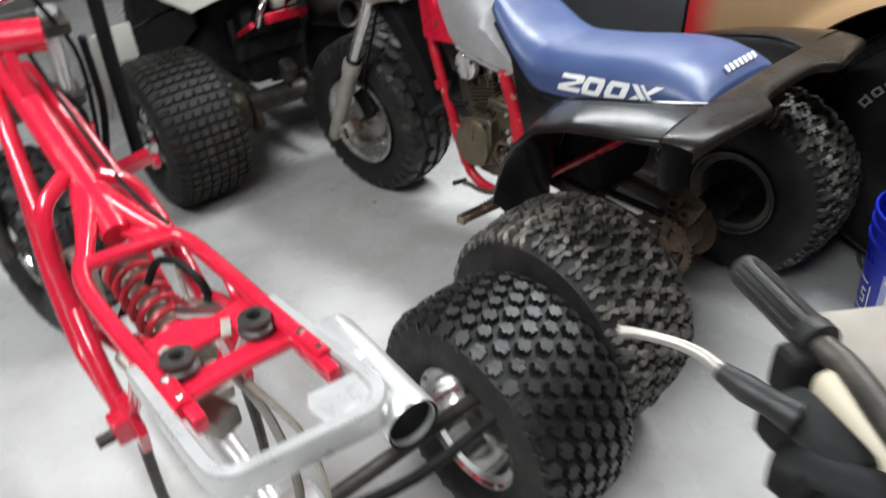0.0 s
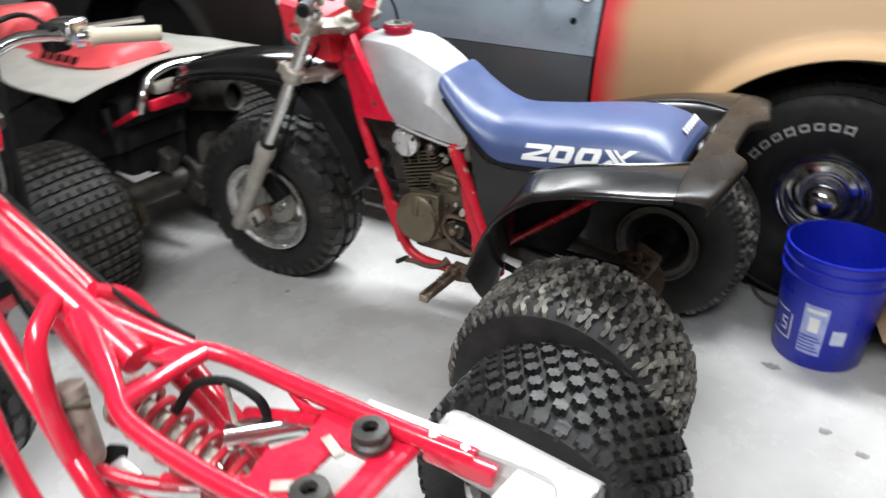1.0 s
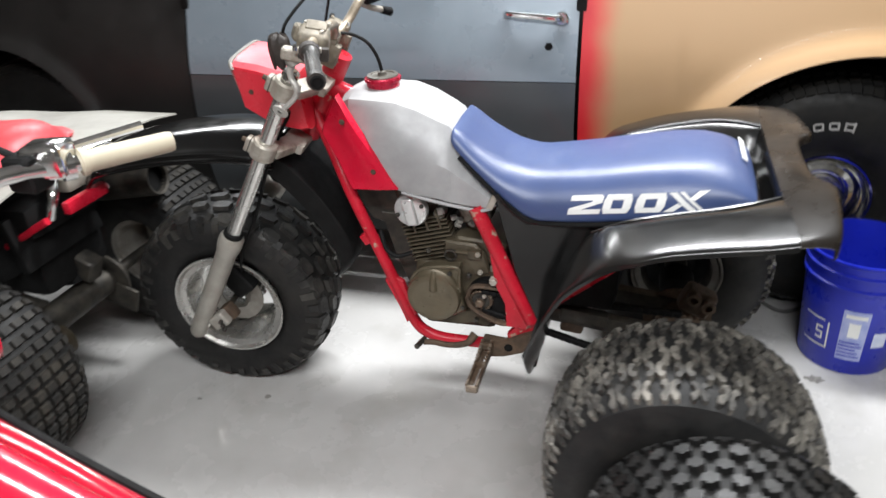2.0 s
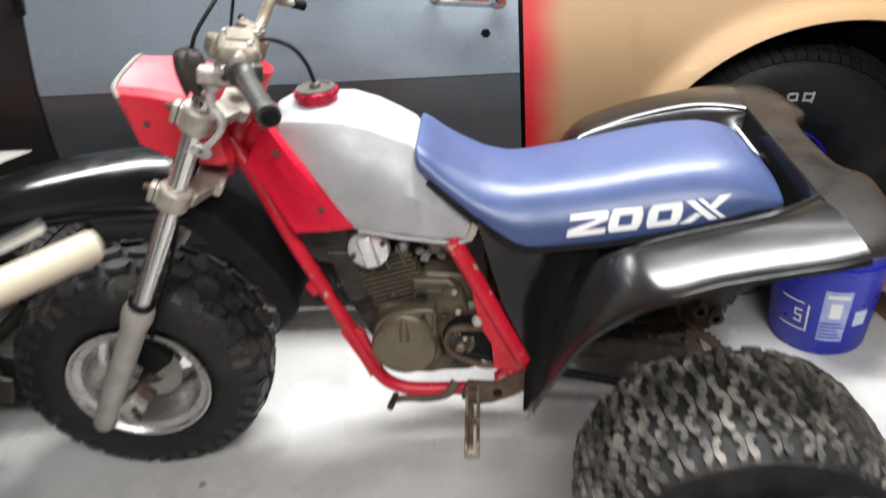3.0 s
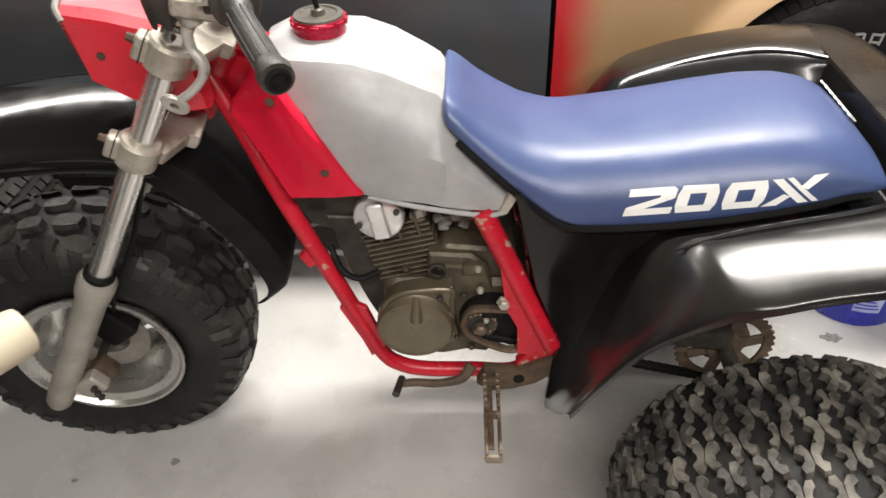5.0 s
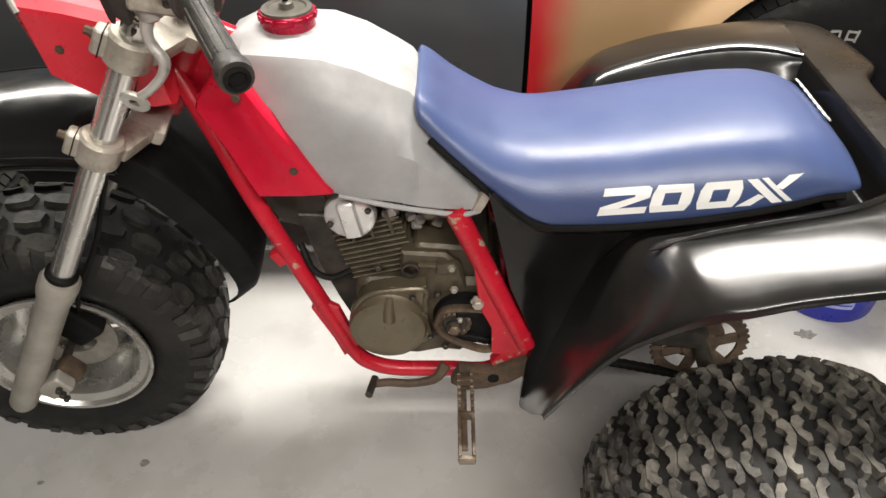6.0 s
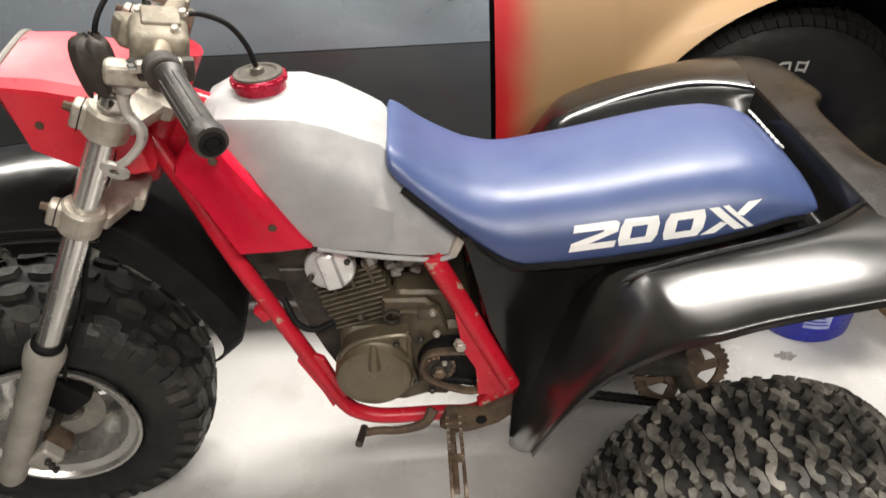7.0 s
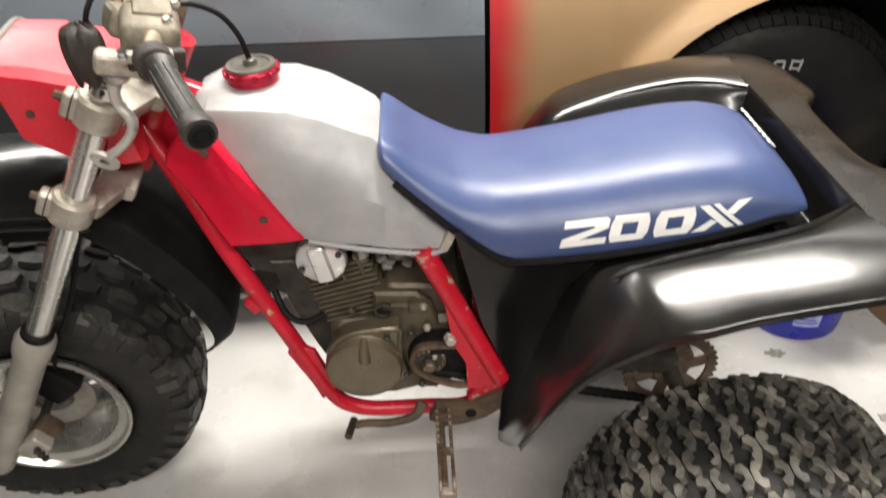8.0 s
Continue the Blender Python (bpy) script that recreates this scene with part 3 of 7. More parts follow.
def car_wheel(x, lettered):
    bright, dull = (M_CHROME, M_CHROME) if lettered else (M_DARKSTEEL, M_DARKSTEEL)
    R, rim = 0.385, 0.138
    at = pose(x, 0.742, R + 0.006, 0, 0, 0)
    half = [(rim, -0.040), (rim + 0.010, -0.058), (rim + 0.025, -0.080), (rim + 0.055, -0.097), (rim + 0.10, -0.104), (R - 0.110, -0.103), (R - 0.075, -0.099), (R - 0.048, -0.089), (R - 0.026, -0.072), (R - 0.010, -0.048), (R - 0.003, -0.022)]
    wheel = part("wheel", lathe(half + [(R, 0)] + [(r, -v) for r, v in reversed(half)], seg=72), M_CARTYRE, car, "wide black tyre on a chrome wheel")
    wheel.matrix_basis = at
    # shallow tread blocks round the crown and over the shoulders
    tb = bmesh.new()
    for i in range(76):
        a = 2 * math.pi * i / 76
        for v, r, lean in ((-0.076, R - 0.030, -0.75), (-0.048, R - 0.010, -0.35), (-0.016, R, 0), (0.016, R, 0), (0.048, R - 0.010, 0.35), (0.076, R - 0.030, 0.75)):
            m = Matrix.Rotation(-a - (0.02 if abs(v) < 0.05 else 0), 4, "Y") @ Matrix.Translation((r, v, 0)) @ Matrix.Rotation(lean, 4, "Z") @ Matrix.Rotation(0.3 if abs(v) < 0.05 else 0.1, 4, "X")
            add_box(tb, (0.010, 0.024, 0.025), m, 0.0)
    tagged(part("tread_pattern", tb, M_CARTYRE, wheel), kind="stuff")
    part("rim", lathe([(rim - 0.002, -0.036), (rim + 0.004, -0.044), (rim + 0.003, -0.051), (rim - 0.003, -0.049), (rim - 0.006, -0.040), (rim - 0.020, -0.022)], seg=64), bright, wheel, "thin chrome rim lip")
    part("trim_ring", lathe([(rim - 0.020, -0.022), (rim - 0.021, -0.030), (rim - 0.026, -0.031), (rim - 0.029, -0.022)], seg=56), bright, wheel)
    part("wheel_disc", lathe([(rim - 0.028, -0.022), (0.098, -0.010), (0.082, -0.014), (0.070, -0.028), (0.060, -0.034)], seg=56), dull, wheel, "dark polished wheel dish")
    part("hub_cap", lathe([(0.066, -0.026), (0.064, -0.050), (0.054, -0.078), (0.038, -0.096), (0.016, -0.104), (0.0005, -0.105)], seg=40), bright, wheel)
    if lettered:
        # raised white sidewall writing, drawn as plain bars
        rad = 0.254
        for k in range(8):
            lt = bmesh.new()
            a = radians(148.6 - k * 9.3)
            tall = 0.030 if k in (0, 3, 7) else 0.022
            for r, da, sr, sw in ((rad, -2.6, tall, 0.005), (rad, 2.6, tall * 0.85, 0.005), (rad + 0.0095, 0.0, 0.005, 0.019), (rad - 0.009, 0.0, 0.005, 0.019)):
                m = Matrix.Rotation(-(a + radians(da)), 4, "Y") @ Matrix.Translation((r, -0.1045, 0))
                add_box(lt, (sr, 0.004, sw), m, 0.0)
            part("sidewall_mark", lt, M_SIDEMARK, wheel, "white raised mark on the sidewall")
    return wheel


# the far side, the ends and the cabin
for x0, x1, mat, nm in ((-2.3, -0.43, M_CAR_BLACK, "far_fender"), (-0.42, 0.916, M_CAR_BLUE, "far_door"), (0.928, 2.9, M_CAR_TAN, "far_quarter")):
    grid = [[(x0 + (x1 - x0) * i / 8, 3.0 - car_side(x0 + (x1 - x0) * i / 8, z) - 0.02, z) for z in (0.32, 0.45, 0.60, 0.75, 0.90, 1.0, 1.05)] for i in range(9)]
    part(nm, sheet(grid, 0.012), mat, car)
for x, nm in ((-2.32, "front_end"), (2.90, "rear_end")):
    part(nm, box((0.10, 1.76, 0.56), Matrix.Translation((x, 1.49, 0.74)), 0.04, 3), M_CAR_BLACK, car)
    part("bumper", box((0.10, 1.84, 0.14), Matrix.Translation((x + (-0.09 if x < 0 else 0.09), 1.49, 0.46)), 0.03, 3), M_CHROME, car, "chrome bumper")
cab = bmesh.new()
rings = []
for z, xa, xb, ya, yb in ((1.03, -0.62, 1.75, 0.70, 2.28), (1.12, -0.48, 1.62, 0.75, 2.23), (1.30, -0.16, 1.22, 0.84, 2.14), (1.345, 0.0, 1.08, 0.90, 2.08), (1.36, 0.12, 0.96, 0.98, 2.00)):
    rings.append([Vector(v) for v in ((xa, ya + 0.06, z), (xa + 0.08, ya, z), (xb - 0.10, ya, z), (xb, ya + 0.08, z), (xb, yb - 0.08, z), (xb - 0.10, yb, z), (xa + 0.08, yb, z), (xa, yb - 0.06, z))])
skin(cab, rings)
part("cabin", cab, M_CAR_BLUE, car, "grey-blue cabin and roof", angle=30)
for ya, sgn in ((0.795, 1), (2.185, -1)):
    gl = bmesh.new()
    skin(gl, [[Vector(v) for v in ((-0.30, ya - sgn * 0.035, 1.125), (1.40, ya - sgn * 0.035, 1.125), (1.12, ya + sgn * 0.052, 1.285), (-0.06, ya + sgn * 0.052, 1.285))],
              [Vector(v) for v in ((-0.30, ya - sgn * 0.047, 1.123), (1.40, ya - sgn * 0.047, 1.123), (1.12, ya + sgn * 0.040, 1.283), (-0.06, ya + sgn * 0.040, 1.283))]])
    bmesh.ops.recalc_face_normals(gl, faces=gl.faces)
    part("side_window", gl, M_BLACKPLAS, car, "dark side glass")

car_wheel(1.66, True)
car_wheel(-1.32, False)

# ---- the bucket ----
bucket = thing("bucket", "empty blue plastic bucket with printed labels, on the floor", "bucket", at=pose(1.758, 0.455, 0, 0, 0, 0))
BH, BR0, BR1 = 0.372, 0.128, 0.150
def bucket_r(z):
    return BR0 + (BR1 - BR0) * z / BH
part("body", lathe([(0.0005, 0.006), (BR0 - 0.01, 0.004), (BR0 - 0.004, 0.0), (BR0, 0.006), (bucket_r(0.28), 0.28), (bucket_r(0.28) + 0.007, 0.283), (bucket_r(0.29) + 0.007, 0.292), (bucket_r(0.295) + 0.001, 0.296),
                    (bucket_r(0.32), 0.322), (bucket_r(0.325) + 0.006, 0.325), (bucket_r(0.335) + 0.006, 0.334), (bucket_r(0.34), 0.337), (BR1, 0.362), (BR1 + 0.005, 0.366), (BR1 + 0.004, BH), (BR1 - 0.002, BH), (BR1 - 0.003, 0.36),
                    (BR0 - 0.002, 0.012), (0.0005, 0.010)], axis=(0, 0, 1), seg=64), M_BUCKET, bucket)


def on_bucket(a0, a1, z0, z1, mat, name, label="", lift=0.0012, n=8):
    bm = bmesh.new()
    rings = []
    for k in range(n + 1):
        a = radians(a0 + (a1 - a0) * k / n)
        rings.append([Vector(((bucket_r(z) + lift) * math.cos(a), (bucket_r(z) + lift) * math.sin(a), z)) for z in (z0, z1)])
    skin(bm, rings, closed=False, caps=False)
    bmesh.ops.recalc_face_normals(bm, faces=bm.faces)
    return part(name, bm, mat, bucket, label)


on_bucket(-112, -84, 0.055, 0.225, M_LABEL, "printed_label", "pale printed panel with unreadable text")
on_bucket(-104, -92, 0.135, 0.185, M_WHITE, "round_mark", "", 0.002)
for k in range(5):
    on_bucket(-111, -86 - (k % 3) * 3, 0.066 + k * 0.012, 0.071 + k * 0.012, M_BUCKET, "text_bar", "", 0.002)
on_bucket(-109, -87, 0.200, 0.213, M_WHITE, "text_bar", "", 0.002)
on_bucket(-76, -60, 0.105, 0.155, M_STICKER, "sticker", "small white sticker")
for z0, z1, a0, a1 in [(0.075, 0.080, -158, -124), (0.165, 0.170, -158, -130), (0.075, 0.165, -126, -124), (0.10, 0.106, -140, -131), (0.120, 0.126, -140, -131), (0.138, 0.144, -140, -131), (0.105, 0.122, -133, -131), (0.122, 0.14, -140, -138)]:
    on_bucket(a0, a1, z0, z1, M_WHITE, "logo_outline", "", 0.0015)
bail = []
for k in range(17):
    a = math.pi * k / 16
    bail.append((-(BR1 + 0.012) * math.cos(a), (BR1 + 0.012) * 0.25 * math.sin(a) * -1 - 0.155 * math.sin(a), 0.325 - 0.19 * math.sin(a)))
# the wire handle has fallen to the side away from the aisle
bail = [(x * math.cos(2.6) - y * math.sin(2.6), x * math.sin(2.6) + y * math.cos(2.6), z) for x, y, z in bail]
part("wire_handle", tube(bail, 0.0022, 8, 2), M_ALU, bucket)


# ---- what lies beside the bucket ----
carton = thing("cardboard_box", "brown cardboard box with open flaps, on the floor beside the bucket", "box", at=pose(2.10, 0.56, 0, 0, 0, 14))
for sx, sy, px, py in ((0.30, 0.006, 0, -0.19), (0.30, 0.006, 0, 0.19), (0.006, 0.374, -0.147, 0), (0.006, 0.374, 0.147, 0)):
    part("wall", box((sx, sy, 0.20), Matrix.Translation((px, py, 0.101)), 0.002, 1), M_CARDB, carton)
part("bottom", box((0.288, 0.372, 0.006), Matrix.Translation((0, 0, 0.004)), 0.002, 1), M_CARDB, carton)
part("flap", box((0.10, 0.36, 0.005), pose(-0.190, 0, 0.180, 0, -28, 0), 0.002, 1), M_CARDB, carton)
part("flap", box((0.28, 0.10, 0.005), pose(0, -0.235, 0.180, 28, 0, 0), 0.002, 1), M_CARDB, carton)
bag = thing("plastic_bag", "crumpled pale yellow plastic bag in the cardboard box", "bag", at=pose(2.10, 0.56, 0.008))
bm = bmesh.new()
bmesh.ops.create_icosphere(bm, subdivisions=3, radius=0.125)
for v in bm.verts:
    v.co *= 1 + 0.22 * noise.noise(v.co * 16) + 0.12 * noise.noise(v.co * 34)
    v.co.z = max(v.co.z * 1.05 + 0.135, 0.002)
part("sack", bm, material("pale_yellow_plastic_film", (0.62, 0.60, 0.40), 0.4, 0, (0.52, 0.50, 0.34), 18, bump=0.3, bump_scale=60), bag, angle=60)
M_LEAD = material("grey_cable_sheath", (0.10, 0.10, 0.095), 0.5, 0, (0.16, 0.155, 0.15), 20, bump=0.1)
for nm, pts, r in (("cable", [(1.44, 0.79, 0.007), (1.50, 0.745, 0.007), (1.545, 0.665, 0.007), (1.60, 0.625, 0.007), (1.66, 0.66, 0.007), (1.72, 0.75, 0.007)], 0.0065),
                   ("cable", [(1.46, 0.86, 0.006), (1.535, 0.775, 0.006), (1.585, 0.715, 0.006), (1.65, 0.70, 0.016), (1.74, 0.80, 0.006)], 0.0055)):
    tagged(part(nm, tube(pts, r, 10, 6), M_LEAD, None), "grey rubber cable lying on the floor behind the bucket", "cable", "cables on the floor")

# ---- the main three-wheeler ----
trike = thing("three_wheeler", "red and black three-wheeler with a blue seat and bare metal tank", "three-wheeler", at=pose(0, 0, 0, 0, 0, 2.0))

M_RIM_BR = material("worn_bright_rim", (0.64, 0.63, 0.60), 0.27, 0.85, (0.54, 0.53, 0.50), 6, rough_var=0.05, dirt=(0.26, 0.23, 0.18), dirt_scale=9, dirt_mix=(0.55, 0.8))
FW = build_wheel(trike, pose(0, 0, 0.297, 0, 0, 0), 0.287, 0.215, 0.152, "lug", M_TREAD_MID, M_RIM_BR, 0.045, 3, name="front_wheel", disc_mat=M_RIM_BR, flange=0.075, spokes=3)
RWL = build_wheel(trike, pose(1.262, -0.445, 0.278, 0, 11, 0), 0.268, 0.285, 0.115, "star", M_TREAD, M_RIM, -0.05, 5, name="rear_wheel")
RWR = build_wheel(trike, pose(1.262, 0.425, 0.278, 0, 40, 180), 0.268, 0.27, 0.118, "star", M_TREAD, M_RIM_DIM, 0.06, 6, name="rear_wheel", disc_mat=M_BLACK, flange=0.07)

# fork: the two legs lean back 29.7 degrees
FX = lambda z: -0.081 + (z - 0.245) * 0.570
FY = 0.168
# the steering is turned a little to the left
STEER = Matrix.Translation((0.36, 0, 0.95)) @ Matrix.Rotation(radians(6.0), 4, Vector((0.495, 0, 0.869))) @ Matrix.Translation((-0.36, 0, -0.95))
before_steering = set(scene.objects) - {FW}
for s in (-1, 1):
    y = s * FY
    bm = bmesh.new()
    d = Vector((0.570, 0, 1)).normalized()
    lo = Vector((FX(0.255), y, 0.255))
    top = Vector((FX(0.575), y, 0.575))
    L = (top - lo).length
    add_lathe(bm, [(0.010, -0.018), (0.020, -0.014), (0.0245, -0.004), (0.0255, 0.03), (0.0265, L * 0.5), (0.0275, L - 0.06), (0.031, L - 0.045), (0.033, L - 0.03), (0.033, L - 0.008), (0.029, L), (0.02, L + 0.002)], lo, d, 24, True)
    # axle lug at the trailing side
    add_box(bm, (0.055, 0.034, 0.045), Matrix.Translation((0.0, y * 0.985, 0.293)) @ Matrix.Rotation(radians(-30), 4, "Y"), 0.010, 3)
    leg = part("fork_lower", bm, M_FORKLOW, trike, "grey cast fork slider")
    bm = bmesh.new()
    add_lathe(bm, [(0.024, 0), (0.026, 0.004), (0.026, 0.012), (0.021, 0.016)], top, d, 20, True)
    part("dust_seal", bm, M_BLACK, leg)
    bm = bmesh.new()
    for k in range(3):
        a = Vector((0.012 + 0.003 * k, y + s * 0.02, 0.300 - k * 0.013))
        add_disc(bm, a, (0, 1, 0), 0.006, 0.012, 8)
    part("axle_nuts", bm, M_DARKSTEEL, leg)
    hi = Vector((FX(0.985), y, 0.985))
    part("fork_tube", lathe([(0.0195, 0), (0.0195, (hi - top).length + 0.03), (0.016, (hi - top).length + 0.034)], top, d, 24, True), M_FORKTUBE, trike, "chromed fork tube, dulled to a pale grey")
    bm = bmesh.new()
    add_lathe(bm, [(0.020, 0), (0.021, 0.004), (0.021, 0.010), (0.013, 0.014), (0.013, 0.020), (0.008, 0.021)], Vector((FX(1.0), y, 1.0)), d, 6, True)
    part("fork_cap", bm, M_RUST, trike)

tilt = Matrix.Rotation(radians(29.7), 4, "Y")


def clamp(z, name, wide):
    """A fork clamp: two split collars joined by a cast bridge."""
    c = Matrix.Translation((FX(z), 0, z)) @ tilt
    bm = bmesh.new()
    for s in (-1, 1):
        add_lathe(bm, [(0.026, -0.024), (0.031, -0.020), (0.032, 0.018), (0.028, 0.023)], c @ Vector((0, s * FY, 0)), tilt @ Vector((0, 0, 1)), 20, True)
        add_box(bm, (0.030, 0.028, 0.038), c @ Matrix.Translation((-0.030, s * (FY + 0.004), 0)), 0.007, 3)
        add_box(bm, (0.046, 0.085, 0.026), c @ Matrix.Translation((0.030, s * (FY - 0.045), 0)) @ Matrix.Rotation(s * 0.35, 4, "Z"), 0.008)
    add_box(bm, (0.060, 2 * FY - 0.13, 0.028), c @ Matrix.Translation((0.048, 0, 0)), 0.010)
    ob = part(name, bm, M_CASTAL, trike, "cast aluminium fork clamp")
    for s in (-1, 1):
        part("clamp_slot", box((0.0018, 0.030, 0.0395), c @ Matrix.Translation((-0.033, s * (FY + 0.004), 0)), 0.0003), M_BLACK, ob)
    for s in (-1, 1):
        bolt(ob, c @ Vector((-0.044, s * (FY + 0.006), 0.006)), tilt @ Vector((-1, 0, 0)), 0.006, 0.012, M_RUST, "pinch_bolt")
    return ob


clamp(0.822, "lower_clamp", 0.0)
clamp(0.972, "upper_clamp", 0.0)
part("axle", tube([(0, -FY, 0.295), (0, FY, 0.295)], 0.009, 12, 1), M_DARKSTEEL, trike)

# brake caliper and disc within the front wheel
part("brake_disc", lathe([(0.085, -0.002), (0.085, 0.002), (0.045, 0.002), (0.045, -0.002), (0.085, -0.002)], (0, -0.052, 0.297), (0, 1, 0), 36), M_RIM_IN, FW).matrix_parent_inverse = FW.matrix_basis.inverted()
cal = part("brake_caliper", box((0.07, 0.055, 0.10), pose(0.035, -0.075, 0.375, 0, -35, 0), 0.014, 3), M_BLACK, trike)
part("brake_hose", tube([(0.06, -0.09, 0.41), (0.10, -0.13, 0.50), (0.17, -0.14, 0.62), (0.24, -0.13, 0.78), (0.31, -0.1, 0.9)], 0.0045, 8), M_BLACK, trike)
part("fork_brace", box((0.035, 0.035, 0.05), pose(0.022, -0.140, 0.305, 0, -30, 0), 0.010), M_RUST, trike)

# front mudguard, high over the wheel
rows = []
prof = [(-0.36, 0.700, 0.060), (-0.30, 0.752, 0.095), (-0.20, 0.784, 0.122), (-0.08, 0.809, 0.135), (0.06, 0.822, 0.138), (0.16, 0.818, 0.136), (0.24, 0.800, 0.132)]
for x, z, w in prof:
    rows.append([(x + 0.004, -w, z - 0.052), (x, -w, z - 0.034), (x, -w + 0.012, z - 0.026), (x, -w + 0.03, z - 0.022), (x, -w * 0.62, z - 0.010), (x, -w * 0.45, z), (x, 0, z + 0.004),
                 (x, w * 0.45, z), (x, w * 0.62, z - 0.010), (x, w - 0.03, z - 0.022), (x, w - 0.012, z - 0.026), (x, w, z - 0.034), (x + 0.004, w, z - 0.052)])
part("front_fender", sheet(smooth_grid(rows, 3, 3), 0.004), M_BLACKPLAS, trike, "glossy black plastic front mudguard")
for s in (-1, 1):
    for dz, r in ((-0.030, 0.0035), (-0.048, 0.0042)):
        part("fender_rib", tube([(x, s * (w + 0.001 if dz < -0.04 else w - 0.004), z + dz) for x, z, w in prof], r, 8, 4), M_BLACKPLAS, trike)
rows = []
for x, z, w in [(0.225, 0.800, 0.120), (0.275, 0.755, 0.118), (0.335, 0.680, 0.116), (0.385, 0.590, 0.114), (0.410, 0.510, 0.110), (0.400, 0.455, 0.095), (0.375, 0.418, 0.070)]:
    n = Vector((0.55, 0, 0.42)).normalized()
    rows.append([(x - 0.045, -w, z - 0.035), (x - 0.010, -w, z - 0.006), (x, -w * 0.86, z), (x + 0.004, 0, z + 0.002), (x, w * 0.86, z), (x - 0.010, w, z - 0.006), (x - 0.045, w, z - 0.035)])
part("mud_flap", sheet(smooth_grid(rows, 3, 4), 0.004), M_BLACK, trike, "black plastic rear part of the mudguard")

# headlight shell
hl = bmesh.new()
rings = []
# from the front face back: x at the top and bottom, z top, crease and bottom, half width
for xt, xb, zt, zb, w in [(0.166, 0.186, 1.000, 0.905, 0.088), (0.176, 0.190, 1.012, 0.893, 0.097), (0.235, 0.255, 1.004, 0.850, 0.103), (0.300, 0.322, 0.984, 0.836, 0.106), (0.330, 0.345, 0.972, 0.838, 0.102)]:
    def P(f, y):
        return Vector((xb + (xt - xb) * f, y, zb + (zt - zb) * f))
    rings.append([P(0, -w + 0.02), P(0.08, -w), P(0.88, -w), P(0.93, -w + 0.002), P(1.0, -w * 0.82), P(1.03, -w * 0.5), P(1.03, w * 0.5), P(1.0, w * 0.82), P(0.93, w - 0.002), P(0.88, w), P(0.08, w), P(0, w - 0.02)])
skin(hl, rings)
bmesh.ops.recalc_face_normals(hl, faces=hl.faces)
hl.normal_update()
# upward faces take a paler red: fading plus overhead reflection put into the colour
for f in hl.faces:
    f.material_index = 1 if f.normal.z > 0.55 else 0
shell = part("headlight_shell", hl, [M_REDPLAS, M_FADED_LIT], trike, "faded red plastic headlight shell, top coloured paler for fading and reflected light", angle=14)
lens = bmesh.new()
skin(lens, [[Vector((0.180 - 0.18 * (z - 0.915), y, z)) for y, z in ((-0.08, 0.915), (0.08, 0.915), (0.08, 0.99), (-0.08, 0.99))], [Vector((0.176 - 0.18 * (z - 0.915), y, z)) for y, z in ((-0.075, 0.918), (0.075, 0.918), (0.075, 0.985), (-0.075, 0.985))]])
part("headlight_lens", lens, M_BEZEL, shell)
part("headlight_trim", tube([(0.178, -0.098, 0.995), (0.170, -0.085, 1.010), (0.168, -0.04, 1.014), (0.168, 0.04, 1.014), (0.170, 0.085, 1.010), (0.178, 0.098, 0.995)], 0.005, 8, 4), M_BEZEL, shell)
for x, z in [(0.215, 0.942), (0.300, 0.895)]:
    bolt(shell, (x, -0.100 - (x - 0.215) * 0.06, z), (0, -1, 0), 0.0055, 0.004, M_RUST, "screw")

# handlebar with its levers
M_LEVER = material("worn_lever_aluminium", (0.50, 0.49, 0.46), 0.42, 0.45, (0.38, 0.365, 0.33), 30, bump=0.15, bump_scale=120, dirt=(0.16, 0.14, 0.11), dirt_scale=26, dirt_mix=(0.62, 0.76))
M_GRIME = material("grimy_beige_casting", (0.235, 0.205, 0.155), 0.55, 0.2, (0.15, 0.13, 0.095), 28, bump=0.4, bump_scale=140, dirt=(0.075, 0.062, 0.044), dirt_scale=24, dirt_mix=(0.50, 0.70))
M_OLDBAR = material("stained_handlebar_steel", (0.33, 0.28, 0.21), 0.4, 0.5, (0.22, 0.18, 0.13), 18, dirt=(0.12, 0.09, 0.06), dirt_scale=14, dirt_mix=(0.55, 0.8))
M_BOOT = material("cracked_dark_boot", (0.022, 0.017, 0.014), 0.6, 0, (0.045, 0.036, 0.030), 26, bump=0.4, bump_scale=120)
bar = part("handlebar", tube([(0.527, -0.468, 1.094), (0.472, -0.335, 1.104), (0.453, -0.235, 1.108), (0.452, -0.12, 1.102), (0.430, -0.06, 1.062), (0.415, 0, 1.045), (0.430, 0.06, 1.062), (0.452, 0.12, 1.102), (0.453, 0.235, 1.108), (0.472, 0.335, 1.104), (0.527, 0.468, 1.094)], 0.0112, 14, 5), M_OLDBAR, trike, "bare steel handlebar")
